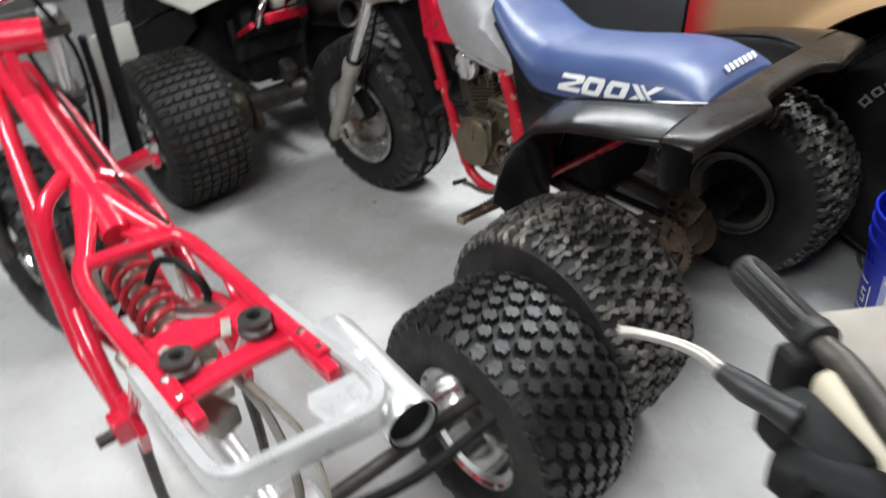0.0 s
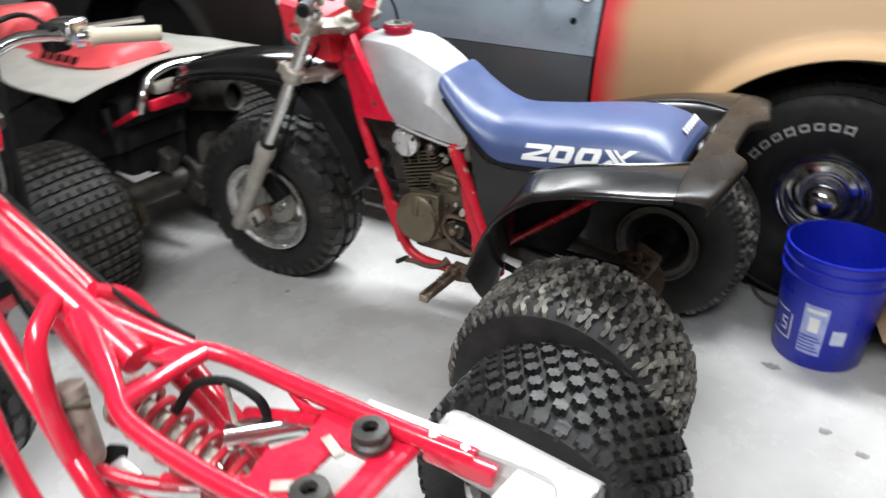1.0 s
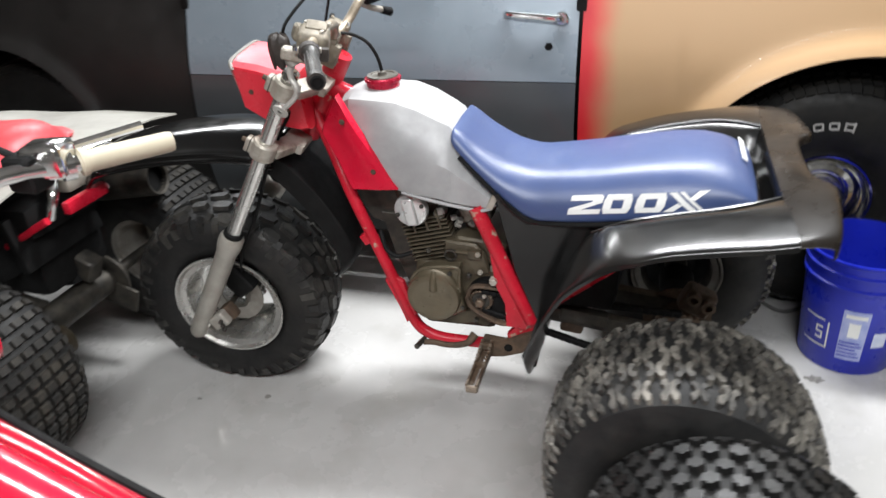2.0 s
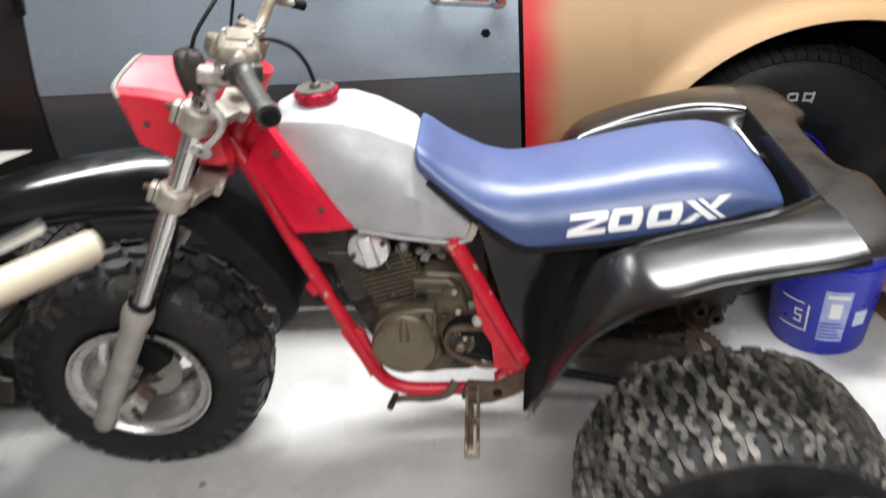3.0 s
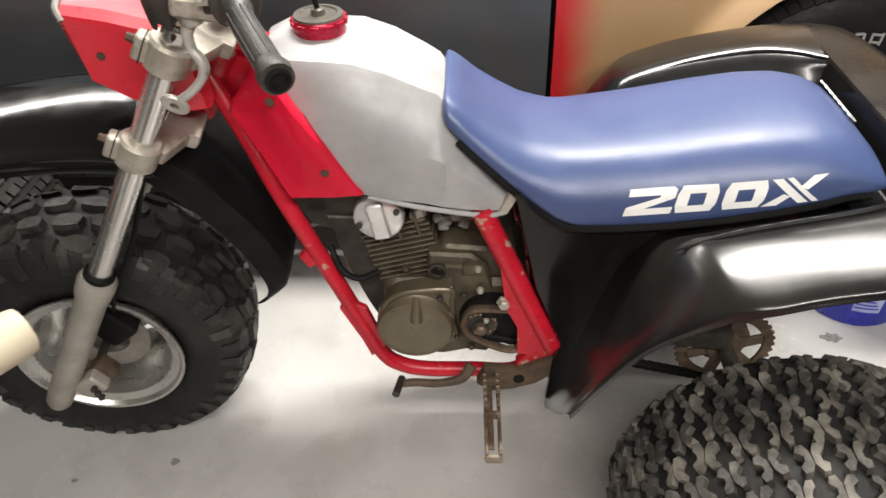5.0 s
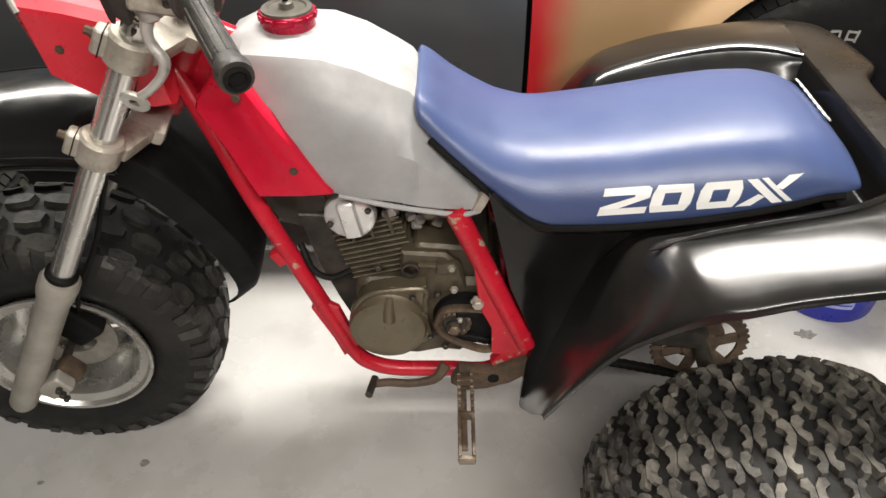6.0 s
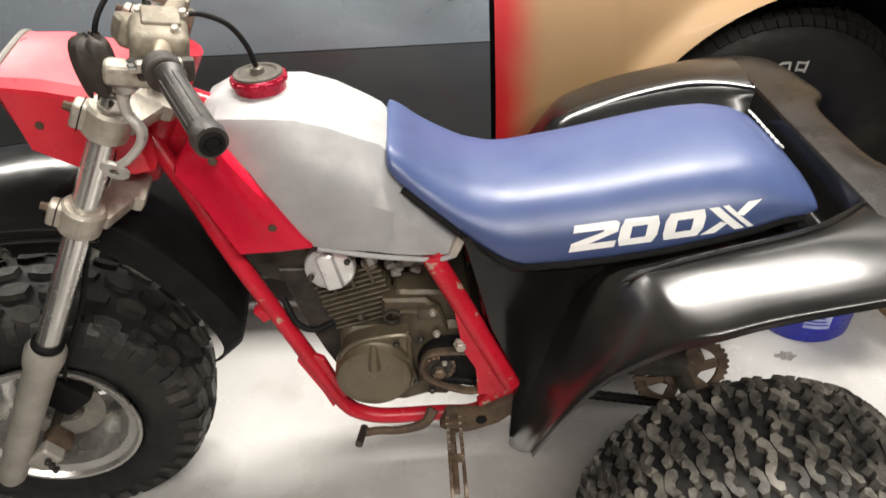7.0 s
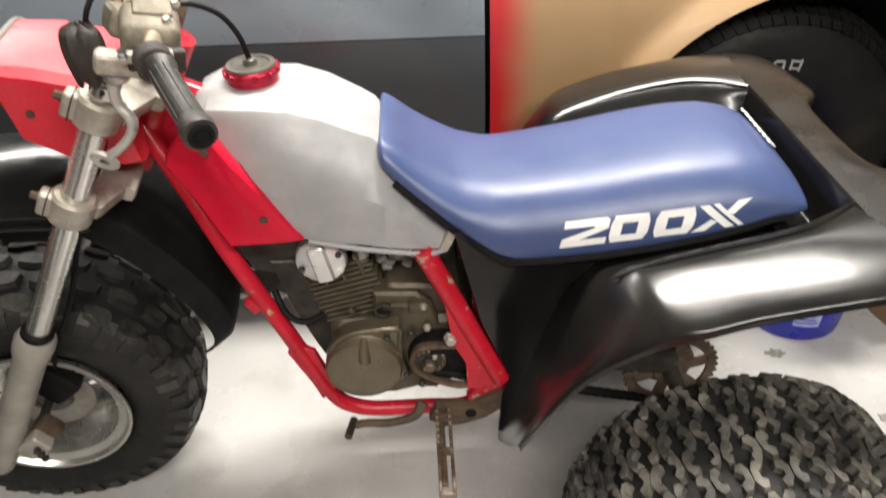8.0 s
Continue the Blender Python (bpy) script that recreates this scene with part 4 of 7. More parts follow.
for s in (-1, 1):
    gd = Vector((0.055, -0.133, -0.010)).normalized()
    gp = [Vector((0.527, -0.468, 1.094)) - gd * k for k in (0.140, 0.134, 0.128, 0.122, 0.02, 0.012, 0.004, -0.008)]
    rr = [0.016, 0.0185, 0.0165, 0.0140, 0.0142, 0.0155, 0.0180, 0.0170]
    bm = bmesh.new()
    rings = []
    u = gd.orthogonal().normalized()
    w = gd.cross(u)
    for c, r in zip(gp, rr):
        rings.append([c + (u * math.cos(2 * math.pi * k / 20) + w * math.sin(2 * math.pi * k / 20)) * r for k in range(20)])
    skin(bm, rings)
    ribs = []
    for k in range(10):
        a = 2 * math.pi * k / 10
        o = (u * math.cos(a) + w * math.sin(a)) * 0.0138
        rb = tube([gp[3] + o, gp[4] + o], 0.0012, 6, 1)
        ribs.append(mirrored(rb) if s > 0 else rb)
    if s > 0:
        bm = mirrored(bm)
    g = part("grip", bm, M_GRIP, bar, "worn black rubber grip")
    for rb in ribs:
        part("grip_rib", rb, M_GRIP, g)
    bm = bmesh.new()
    add_lathe(bm, [(0.012, 0), (0.013, 0.003), (0.009, 0.004), (0.008, 0.001)], (gp[-1].x, s * -gp[-1].y, gp[-1].z), (gd.x, s * -gd.y, gd.z), 16, True)
    part("grip_end", bm, M_BLACK, g)
# bar clamps on the upper fork clamp
for s in (-1, 1):
    bm = box((0.050, 0.030, 0.060), pose(0.405, s * 0.045, 1.015, 0, 28, 0), 0.008)
    add_box(bm, (0.055, 0.032, 0.020), pose(0.410, s * 0.045, 1.056, 0, 28, 0), 0.006)
    part("bar_clamp", bm, M_GRIME, trike, "cast bar clamp with bolts")

for s in (-1, 1):
    for k in (-1, 1):
        bolt(bar, (0.413 + k * 0.018, s * 0.045, 1.066 - k * 0.010), (0.4, 0, 0.9), 0.006, 0.008, M_CHROME, "clamp_bolt")
# switch housing, perch and lever at the left grip
part("switch_housing", box((0.066, 0.062, 0.052), pose(0.449, -0.244, 1.102, 14, 14, 12), 0.016, 4), M_GRIME, bar, "grimy switch housing")
part("switch_back", box((0.050, 0.046, 0.036), pose(0.420, -0.216, 1.108, 0, 25, 26), 0.012, 3), M_GRIME, bar)
part("switch_lid", box((0.044, 0.036, 0.010), pose(0.456, -0.232, 1.128, 14, 14, 12), 0.004, 3), M_GRIME, bar)
for k, (hx, hy) in enumerate(((0.430, -0.216), (0.480, -0.220), (0.474, -0.254))):
    bolt(bar, (hx, hy, 1.130 - 0.006 * k), (0, -0.2, 1), 0.005, 0.007, M_CASTAL, "housing_screw")
part("switch_lip", box((0.064, 0.012, 0.030), pose(0.458, -0.282, 1.086, 10, 10, 12), 0.005, 2), M_BOOT, bar)
part("clamp_strap", box((0.058, 0.014, 0.012), pose(0.452, -0.296, 1.098, 0, 5, 8), 0.004, 2), M_CASTAL, bar)
for hx in (0.424, 0.468):
    bolt(bar, (hx + 0.006, -0.302, 1.102), (0, -0.3, 1), 0.0055, 0.010, M_CHROME, "strap_screw")
part("throttle_tab", box((0.018, 0.030, 0.016), pose(0.474, -0.318, 1.074, 0, 0, 20), 0.004, 2), M_CASTAL, bar)
part("lever_collar", lathe([(0.019, -0.012), (0.021, -0.010), (0.021, 0.010), (0.019, 0.012)], (0.464, -0.318, 1.100), (0.38, -0.92, -0.07), 18, True), M_BOOT, bar)
part("lever_perch", box((0.060, 0.030, 0.026), pose(0.418, -0.278, 1.084, 0, 15, 8), 0.009, 3), M_CASTAL, bar)
part("lever_pivot", lathe([(0.016, -0.012), (0.017, -0.010), (0.017, 0.012), (0.007, 0.013), (0.007, 0.024), (0.005, 0.026)], (0.406, -0.270, 1.074), (-0.2, -0.1, 1), 16, True), M_LEVER, bar)
lever = part("clutch_lever", tube([(0.408, -0.272, 1.070), (0.399, -0.277, 1.052), (0.400, -0.281, 1.034), (0.410, -0.285, 1.014), (0.403, -0.287, 0.996), (0.386, -0.288, 0.980), (0.372, -0.288, 0.971)], [0.0080, 0.0058, 0.0050, 0.0058, 0.0048, 0.0046, 0.0052], 10, 5, 1.3), M_LEVER, bar, "bent aluminium clutch lever")
end = bmesh.new()
add_lathe(end, [(0.0045, -0.003), (0.012, -0.003), (0.0135, -0.001), (0.0135, 0.002), (0.012, 0.004), (0.0045, 0.004)], (0, 0, 0), (0, 1, 0), 20)
bmesh.ops.transform(end, matrix=pose(0.364, -0.288, 0.965, 12, 38, 0) @ Matrix.Diagonal((1.35, 1, 0.95, 1)), verts=end.verts)
part("lever_end", end, M_LEVER, lever, "flat oval lever end")
# the perch's rubber cover, split open at the side
cover = []
for k in range(15):
    a = radians(75 + k * 19)
    r = 0.025 + 0.0025 * math.sin(3.1 * k)
    cover.append([(0.368 + r * 1.05 * math.cos(a) * f, -0.226 + r * math.sin(a) * f, z + 0.003 * math.sin(2.3 * k)) for f, z in ((0.25, 1.114), (0.75, 1.111), (1.0, 1.102), (1.06, 1.082), (1.0, 1.062), (0.92, 1.050 - 0.004 * (k % 3)))])
part("perch_boot", sheet(smooth_grid(cover, 2, 2), 0.003), M_BOOT, bar, "split dark rubber perch cover")
part("cable_adjuster", lathe([(0.006, -0.012), (0.008, -0.010), (0.008, 0.002), (0.005, 0.003), (0.005, 0.014)], (0.374, -0.232, 1.086), (0.8, -0.5, 0.2), 12, True), M_LEVER, bar)
part("cable_stub", tube([(0.395, -0.25, 1.082), (0.375, -0.232, 1.088), (0.355, -0.215, 1.090)], 0.008, 8), M_CASTAL, bar)
part("clutch_cable", tube([(0.372, -0.222, 1.108), (0.385, -0.215, 1.135), (0.415, -0.170, 1.170), (0.430, -0.06, 1.190), (0.405, 0.05, 1.16), (0.36, 0.08, 1.04), (0.33, 0.07, 0.9)], 0.0034, 8), M_BLACK, bar)
# right controls
part("brake_perch", box((0.055, 0.07, 0.045), pose(0.44, 0.235, 1.090, 0, 15, -25), 0.012, 3), M_BLACK, bar)
blev = part("brake_lever", tube([(0.425, 0.205, 1.070), (0.440, 0.235, 1.050), (0.462, 0.272, 1.034)], [0.008, 0.0065, 0.007], 10, 5, 1.2), M_CASTAL, bar, "short lever with a black tip")
part("lever_tip", tube([(0.460, 0.268, 1.035), (0.476, 0.296, 1.022)], [0.010, 0.012], 12, 2), M_BLACK, blev)

for ob in list(scene.objects):
    if ob.parent is trike and ob not in before_steering:
        ob.matrix_basis = STEER @ ob.matrix_basis

# head tube, steering stem and frame
fr = bmesh.new()
add_tube(fr, [(0.300, 0, 0.792), (0.420, 0, 1.000)], 0.030, 20, 1)
frame_main = part("frame", fr, M_RED_CHIP, trike, "red painted steel tube frame, chipped")


def frame_tube(pts, r, name="frame_tube", mat=None, n=6):
    return part(name, tube(pts, r, 14, n), mat or M_RED_CHIP, frame_main)


frame_tube([(0.37, 0, 0.925), (0.50, 0, 0.865), (0.68, 0, 0.78), (0.80, 0, 0.725)], 0.024, mat=M_RED)
for s in (-1, 1):
    frame_tube([(0.335, s * 0.02, 0.865), (0.385, s * 0.05, 0.775), (0.440, s * 0.088, 0.665), (0.495, s * 0.098, 0.530), (0.545, s * 0.100, 0.395), (0.580, s * 0.100, 0.305), (0.610, s * 0.100, 0.272), (0.660, s * 0.100, 0.256), (0.760, s * 0.100, 0.254), (0.835, s * 0.105, 0.258), (0.880, s * 0.11, 0.300)], 0.0155, "cradle_tube")
    frame_tube([(0.770, s * 0.128, 0.672), (0.800, s * 0.132, 0.605), (0.850, s * 0.136, 0.490), (0.905, s * 0.138, 0.365)], 0.0185, "rear_tube", M_RED_CHIP)
    frame_tube([(0.80, s * 0.08, 0.73), (1.05, s * 0.10, 0.665), (1.28, s * 0.10, 0.69), (1.35, s * 0.08, 0.70)], 0.012, "seat_rail", M_RED)
    frame_tube([(0.93, s * 0.135, 0.40), (1.10, s * 0.12, 0.53), (1.28, s * 0.10, 0.675)], 0.0105, "seat_stay", M_RED)
    # pivot plate
    part("pivot_plate", plate([(0.840, 0.315), (0.905, 0.395), (0.935, 0.375), (0.935, 0.300), (0.890, 0.262), (0.850, 0.268)], s * 0.118, s * 0.138), M_RED_CHIP, frame_main)
    part("pivot_gusset", plate([(0.803, 0.567), (0.81, 0.507), (0.816, 0.462), (0.838, 0.413), (0.841, 0.345), (0.893, 0.339), (0.914, 0.398), (0.888, 0.415), (0.83, 0.538)], s * 0.128, s * 0.145), M_RED_CHIP, frame_main)
    part("engine_mount", plate([(0.520, 0.455), (0.560, 0.430), (0.590, 0.330), (0.560, 0.300), (0.545, 0.345), (0.510, 0.430)], s * 0.094, s * 0.109), M_RED_CHIP, frame_main)
    part("frame_bracket", box((0.03, 0.02, 0.018), pose(0.468, s * 0.10, 0.548, 0, 60, 0), 0.003), M_RED_CHIP, frame_main)
part("gusset", plate([(0.345, 0.90), (0.335, 0.83), (0.42, 0.70), (0.47, 0.69), (0.50, 0.86)], -0.012, 0.012), M_RED, frame_main)
for s in (-1, 1):
    bolt(frame_main, (0.812, s * 0.140, 0.479), (0, s, 0), 0.010, 0.016, M_CASTAL, "frame_bolt")

# tank: lofted sections (x, centre top, shoulder z, shoulder y, side z low, half width)
tank = bmesh.new()
rings = []
for x, zt, zs, ys, wide, zb, yb in [(0.424, 0.888, 0.872, 0.058, 0.085, 0.790, 0.07), (0.436, 0.916, 0.898, 0.074, 0.102, 0.760, 0.09), (0.462, 0.926, 0.911, 0.086, 0.120, 0.735, 0.11), (0.530, 0.925, 0.909, 0.092, 0.136, 0.708, 0.125),
                                    (0.580, 0.922, 0.905, 0.094, 0.142, 0.700, 0.132), (0.630, 0.902, 0.888, 0.092, 0.145, 0.693, 0.138), (0.680, 0.874, 0.862, 0.086, 0.146, 0.686, 0.139), (0.704, 0.860, 0.849, 0.080, 0.144, 0.680, 0.139), (0.716, 0.845, 0.832, 0.078, 0.138, 0.677, 0.138),
                                    (0.755, 0.800, 0.785, 0.080, 0.137, 0.671, 0.137), (0.800, 0.740, 0.728, 0.080, 0.137, 0.668, 0.135), (0.820, 0.722, 0.712, 0.080, 0.134, 0.672, 0.13)]:
    half = [(0, zt), (ys * 0.55, zt - 0.002), (ys * 0.97, zs + (zt - zs) * 0.22), (ys * 1.01, zs - 0.001), (ys * 1.05, zs - 0.008), (ys * 0.45 + wide * 0.55, zs - (zs - zb) * 0.20), (wide * 0.98, zs - (zs - zb) * 0.45), (wide, zs - (zs - zb) * 0.66), (wide * 0.99, zs - (zs - zb) * 0.86), (yb, zb + 0.006), (yb - 0.008, zb)]
    ring = [Vector((x, y, z)) for y, z in half] + [Vector((x, -y, z)) for y, z in reversed(half[1:])]
    rings.append(ring)
skin(tank, rings)
bmesh.ops.recalc_face_normals(tank, faces=tank.faces)
tank_ob = part("fuel_tank", tank, M_TANK, trike, "fuel tank stripped to bare grey metal", angle=24)
for s in (-1, 1):
    part("tank_seam", tube([(0.590, s * 0.131, 0.700), (0.680, s * 0.139, 0.683), (0.775, s * 0.138, 0.667), (0.808, s * 0.137, 0.672)], 0.0045, 8), M_TANK, tank_ob)
    part("tank_tab", plate([(0.795, 0.665), (0.812, 0.668), (0.838, 0.722), (0.826, 0.728), (0.808, 0.700)], s * 0.130, s * 0.140), M_CASTAL, tank_ob, "weld-marked mounting tab")
# filler cap
M_CAPTOP = material("worn_dark_cap_top", (0.13, 0.12, 0.10), 0.4, 0.3, (0.085, 0.078, 0.066), 16, dirt=(0.02, 0.018, 0.016), dirt_scale=22, dirt_mix=(0.6, 0.72))
cap = part("filler_cap", lathe([(0.040, -0.014), (0.040, 0.000), (0.042, 0.002), (0.042, 0.010), (0.040, 0.013), (0.032, 0.014)], (0.522, 0, 0.934), (0, 0, 1), 40, True), M_CAP, trike, "red screw cap with a worn black top")
for k in range(12):
    a = 2 * math.pi * k / 12
    part("cap_rib", box((0.005, 0.015, 0.009), Matrix.Translation((0.522 + 0.042 * math.cos(a), 0.042 * math.sin(a), 0.940)) @ Matrix.Rotation(a, 4, "Z"), 0.002), M_CAP, cap)
bm = lathe([(0.039, 0), (0.038, 0.003), (0.030, 0.004), (0.028, 0.0015), (0.012, 0.002), (0.010, 0.010), (0.005, 0.012)], (0.522, 0, 0.9475), (0, 0, 1), 32, True)
part("cap_top", bm, M_CAPTOP, cap, "worn dark cap top")
part("breather_hose", tube([(0.522, 0, 0.957), (0.514, -0.003, 0.995), (0.495, -0.010, 1.030), (0.465, -0.02, 1.050), (0.440, -0.03, 1.056)], 0.0042, 8), M_BLACK, trike)

# red side shrouds
for s in (-1, 1):
    outline = [(0.450, 0.936), (0.462, 0.921), (0.478, 0.892), (0.498, 0.856), (0.536, 0.797), (0.584, 0.711), (0.540, 0.707), (0.469, 0.706), (0.428, 0.766), (0.381, 0.830), (0.388, 0.848), (0.412, 0.878)]
    if s > 0:
        outline = [(a, min(b, 0.868)) for a, b in outline[2:]]
    sh = bmesh.new()
    cen = (0.49, 0.80)
    rings = []
    for inset, y in ((0.0, 0.122), (0.0, 0.142), (0.004, 0.147), (0.03, 0.150)):
        r = []
        for a, b in outline:
            d = math.hypot(a - cen[0], b - cen[1])
            bend = 0.045 * max(0.0, (0.47 - a) / 0.07)
            r.append(Vector((a - (a - cen[0]) / d * inset, s * (y - bend), b - (b - cen[1]) / d * inset)))
        rings.append(r)
    skin(sh, rings)
    bmesh.ops.recalc_face_normals(sh, faces=sh.faces)
    shroud = part("side_shroud", sh, M_SHROUD, trike, "red plastic tank shroud with screws", angle=40)
    for x, z in ((0.466, 0.880), (0.530, 0.758)):
        bolt(shroud, (x, s * 0.149, z), (0, s, 0), 0.006, 0.004, M_RUST, "screw")

# ---- seat ----
SEAT = [  # x, top z, crown half width, side half width, lower z
    (0.712, 0.846, 0.078, 0.100, 0.826), (0.717, 0.856, 0.086, 0.113, 0.818), (0.735, 0.846, 0.088, 0.120, 0.798), (0.765, 0.820, 0.088, 0.128, 0.770), (0.800, 0.798, 0.088, 0.138, 0.740), (0.840, 0.777, 0.090, 0.147, 0.704),
    (0.890, 0.764, 0.096, 0.156, 0.668), (0.920, 0.762, 0.102, 0.160, 0.658), (0.980, 0.768, 0.106, 0.164, 0.661), (1.050, 0.776, 0.110, 0.168, 0.667), (1.140, 0.792, 0.112, 0.172, 0.680), (1.220, 0.802, 0.112, 0.174, 0.696), (1.285, 0.804, 0.106, 0.172, 0.710),
    (1.330, 0.795, 0.096, 0.166, 0.720), (1.362, 0.778, 0.090, 0.164, 0.722), (1.385, 0.755, 0.080, 0.156, 0.724)]


def seat_half(x):
    """The half section of the seat at x, from its crown to its lower edge."""
    for a, b in zip(SEAT, SEAT[1:]):
        if a[0] <= x <= b[0]:
            f = (x - a[0]) / (b[0] - a[0])
            zt, yc, ys, zl = (a[i] + (b[i] - a[i]) * f for i in range(1, 5))
            break
    d = zt - zl
    return [(0, zt), (yc * 0.6, zt - 0.003), (yc, zt - d * 0.10), (yc + (ys - yc) * 0.45, zt - d * 0.26), (yc + (ys - yc) * 0.78, zt - d * 0.46), (ys * 0.985, zt - d * 0.68), (ys, zt - d * 0.86), (ys * 0.985, zl), (ys * 0.9, zl - 0.006)]


bm = bmesh.new()
rings = []
xs = curve_points([(s[0], 0, 0) for s in SEAT], 3)
for p in xs:
    x = min(max(p.x, 0.7121), 1.3849)
    half = [Vector((x, y, z)) for y, z in seat_half(x)]
    half = curve_points(half, 2)
    rings.append(half + [Vector((v.x, -v.y, v.z)) for v in reversed(half[1:])])
skin(bm, rings)
bmesh.ops.recalc_face_normals(bm, faces=bm.faces)
for _ in range(2):
    bmesh.ops.smooth_vert(bm, verts=bm.verts, factor=0.4, use_axis_x=True, use_axis_y=True, use_axis_z=True)
seat = part("seat", bm, M_BLUE, trike, "blue vinyl seat with white lettering", angle=80)
edge = [Vector((s[0], -s[3] * 0.97, s[4] - 0.006)) for s in SEAT[2:-1]]
for s in (-1, 1):
    part("seat_base_edge", tube([(v.x, s * -v.y, v.z) for v in edge], 0.0065, 8, 3), M_BLACK, seat)


def seat_y(x, z):
    half = seat_half(min(max(x, 0.713), 1.384))
    for (y0, z0), (y1, z1) in zip(half, half[1:]):
        if z1 <= z <= z0:
            return y0 + (y1 - y0) * (z0 - z) / max(z0 - z1, 1e-6)
    return half[-2][0]


def on_seat(polys, name, mat, label=""):
    """Flat shapes (along, up) laid on both sides of the seat."""
    for s in (-1, 1):
        bm = bmesh.new()
        for poly in polys:
            vs = [bm.verts.new((x, s * (seat_y(x, z) + 0.0012), z)) for x, z in poly]
            bm.faces.new(vs)
        bmesh.ops.subdivide_edges(bm, edges=bm.edges[:], cuts=2, use_grid_fill=True)
        bmesh.ops.triangulate(bm, faces=bm.faces[:])
        for v in bm.verts:
            v.co.y = s * (seat_y(v.co.x, v.co.z) + 0.0018)
        for f in bm.faces:
            if f.normal.y * s < 0:
                f.normal_flip()
        part(name, bm, mat, seat, label)


def digit(x0, w, h, strokes, rise=0.118):
    """Strokes in a unit box, slanted and laid along the lower side of the seat."""
    out = []
    for st in strokes:
        out.append([(x0 + u * w + v * 0.010, 0.6765 + (x0 - 1.0) * 0.118 + u * w * rise + 0.008 + v * h) for u, v in st])
    return out


TWO = [[(0, 1), (0.92, 1), (1, 0.92), (1, 0.74), (0, 0.74)], [(0.68, 0.74), (1, 0.74), (1, 0.60), (0.68, 0.52)], [(1, 0.60), (0.40, 0.28), (0, 0.28), (0, 0.36), (0.68, 0.66)], [(0, 0), (1, 0), (1, 0.28), (0, 0.28)]]
OH = [[(0, 0.72), (1, 0.72), (0.92, 1), (0.08, 1)], [(0, 0.28), (0.30, 0.28), (0.30, 0.72), (0, 0.72)], [(0.70, 0.28), (1, 0.28), (1, 0.72), (0.70, 0.72)], [(0.08, 0), (0.92, 0), (1, 0.28), (0, 0.28)]]
EX = [[(0.02, 1), (0.20, 1), (0.82, 0), (0.64, 0)], [(0.27, 1), (0.38, 1), (1.0, 0), (0.89, 0)], [(0.74, 1), (1.0, 1), (0.70, 0.54), (0.56, 0.66)], [(0, 0), (0.26, 0), (0.44, 0.33), (0.30, 0.46)]]
H200 = 0.041
on_seat(digit(0.990, 0.071, H200, TWO), "digit_two", M_WHITE)
on_seat(digit(1.064, 0.060, H200, OH), "digit_zero", M_WHITE)
on_seat(digit(1.133, 0.061, H200, OH), "digit_zero", M_WHITE)
on_seat(digit(1.194, 0.084, H200, EX), "letter_x", M_WHITE)
# maker's mark across the back of the seat, as plain bars
mk = bmesh.new()
for k in range(7):
    y0 = -0.066 + k * 0.019
    add_box(mk, (0.017, 0.010, 0.003), pose(1.362, y0 + 0.030, 0.7815, 0, 40, 0), 0.001)
part("back_marking_bars", mk, M_WHITE, seat, "white marks on the rear of the seat")

# ---- rear fenders and side panels ----
# (x, y, z) across the fender: from the seat's edge over the crest to the outer lip
def fender_rows(s):
    rows = [
        [(0.905, 0.130, 0.215), (0.898, 0.165, 0.220), (0.903, 0.230, 0.284), (0.908, 0.290, 0.358), (0.912, 0.328, 0.401), (0.915, 0.332, 0.393)],
        [(0.930, 0.138, 0.320), (0.935, 0.183, 0.332), (0.940, 0.250, 0.388), (0.946, 0.308, 0.459), (0.950, 0.344, 0.493), (0.955, 0.348, 0.485)],
        [(0.965, 0.146, 0.450), (0.970, 0.194, 0.469), (0.978, 0.262, 0.518), (0.990, 0.320, 0.567), (1.000, 0.358, 0.588), (1.005, 0.362, 0.579)],
        [(1.000, 0.156, 0.560), (1.010, 0.205, 0.582), (1.026, 0.270, 0.624), (1.044, 0.330, 0.650), (1.058, 0.372, 0.652), (1.062, 0.378, 0.641)],
        [(1.045, 0.162, 0.634), (1.056, 0.214, 0.664), (1.066, 0.252, 0.694), (1.086, 0.318, 0.703), (1.104, 0.380, 0.695), (1.109, 0.394, 0.680)],
        [(1.110, 0.130, 0.632), (1.115, 0.214, 0.684), (1.122, 0.262, 0.721), (1.134, 0.320, 0.722), (1.146, 0.390, 0.7115), (1.149, 0.402, 0.698)],
        [(1.200, 0.130, 0.652), (1.200, 0.216, 0.703), (1.202, 0.266, 0.743), (1.206, 0.325, 0.744), (1.210, 0.393, 0.7325), (1.212, 0.405, 0.719)],
        [(1.300, 0.130, 0.668), (1.300, 0.214, 0.722), (1.300, 0.262, 0.761), (1.304, 0.325, 0.762), (1.308, 0.395, 0.7505), (1.310, 0.407, 0.737)],
        [(1.365, 0.150, 0.676), (1.365, 0.202, 0.735), (1.366, 0.240, 0.768), (1.372, 0.320, 0.771), (1.378, 0.394, 0.760), (1.380, 0.406, 0.747)],
        [(1.420, 0.176, 0.690), (1.420, 0.192, 0.745), (1.422, 0.208, 0.770), (1.424, 0.312, 0.777), (1.428, 0.388, 0.767), (1.429, 0.399, 0.752)],
    ]
    # the far fender's shoulder sits a little further forward
    ahead = lambda x: 0.0 if s < 0 else -0.035 * max(0.0, 1 - abs(x - 1.09) / 0.17)
    return [[(x + ahead(x), s * y, z) for x, y, z in r] for r in rows]


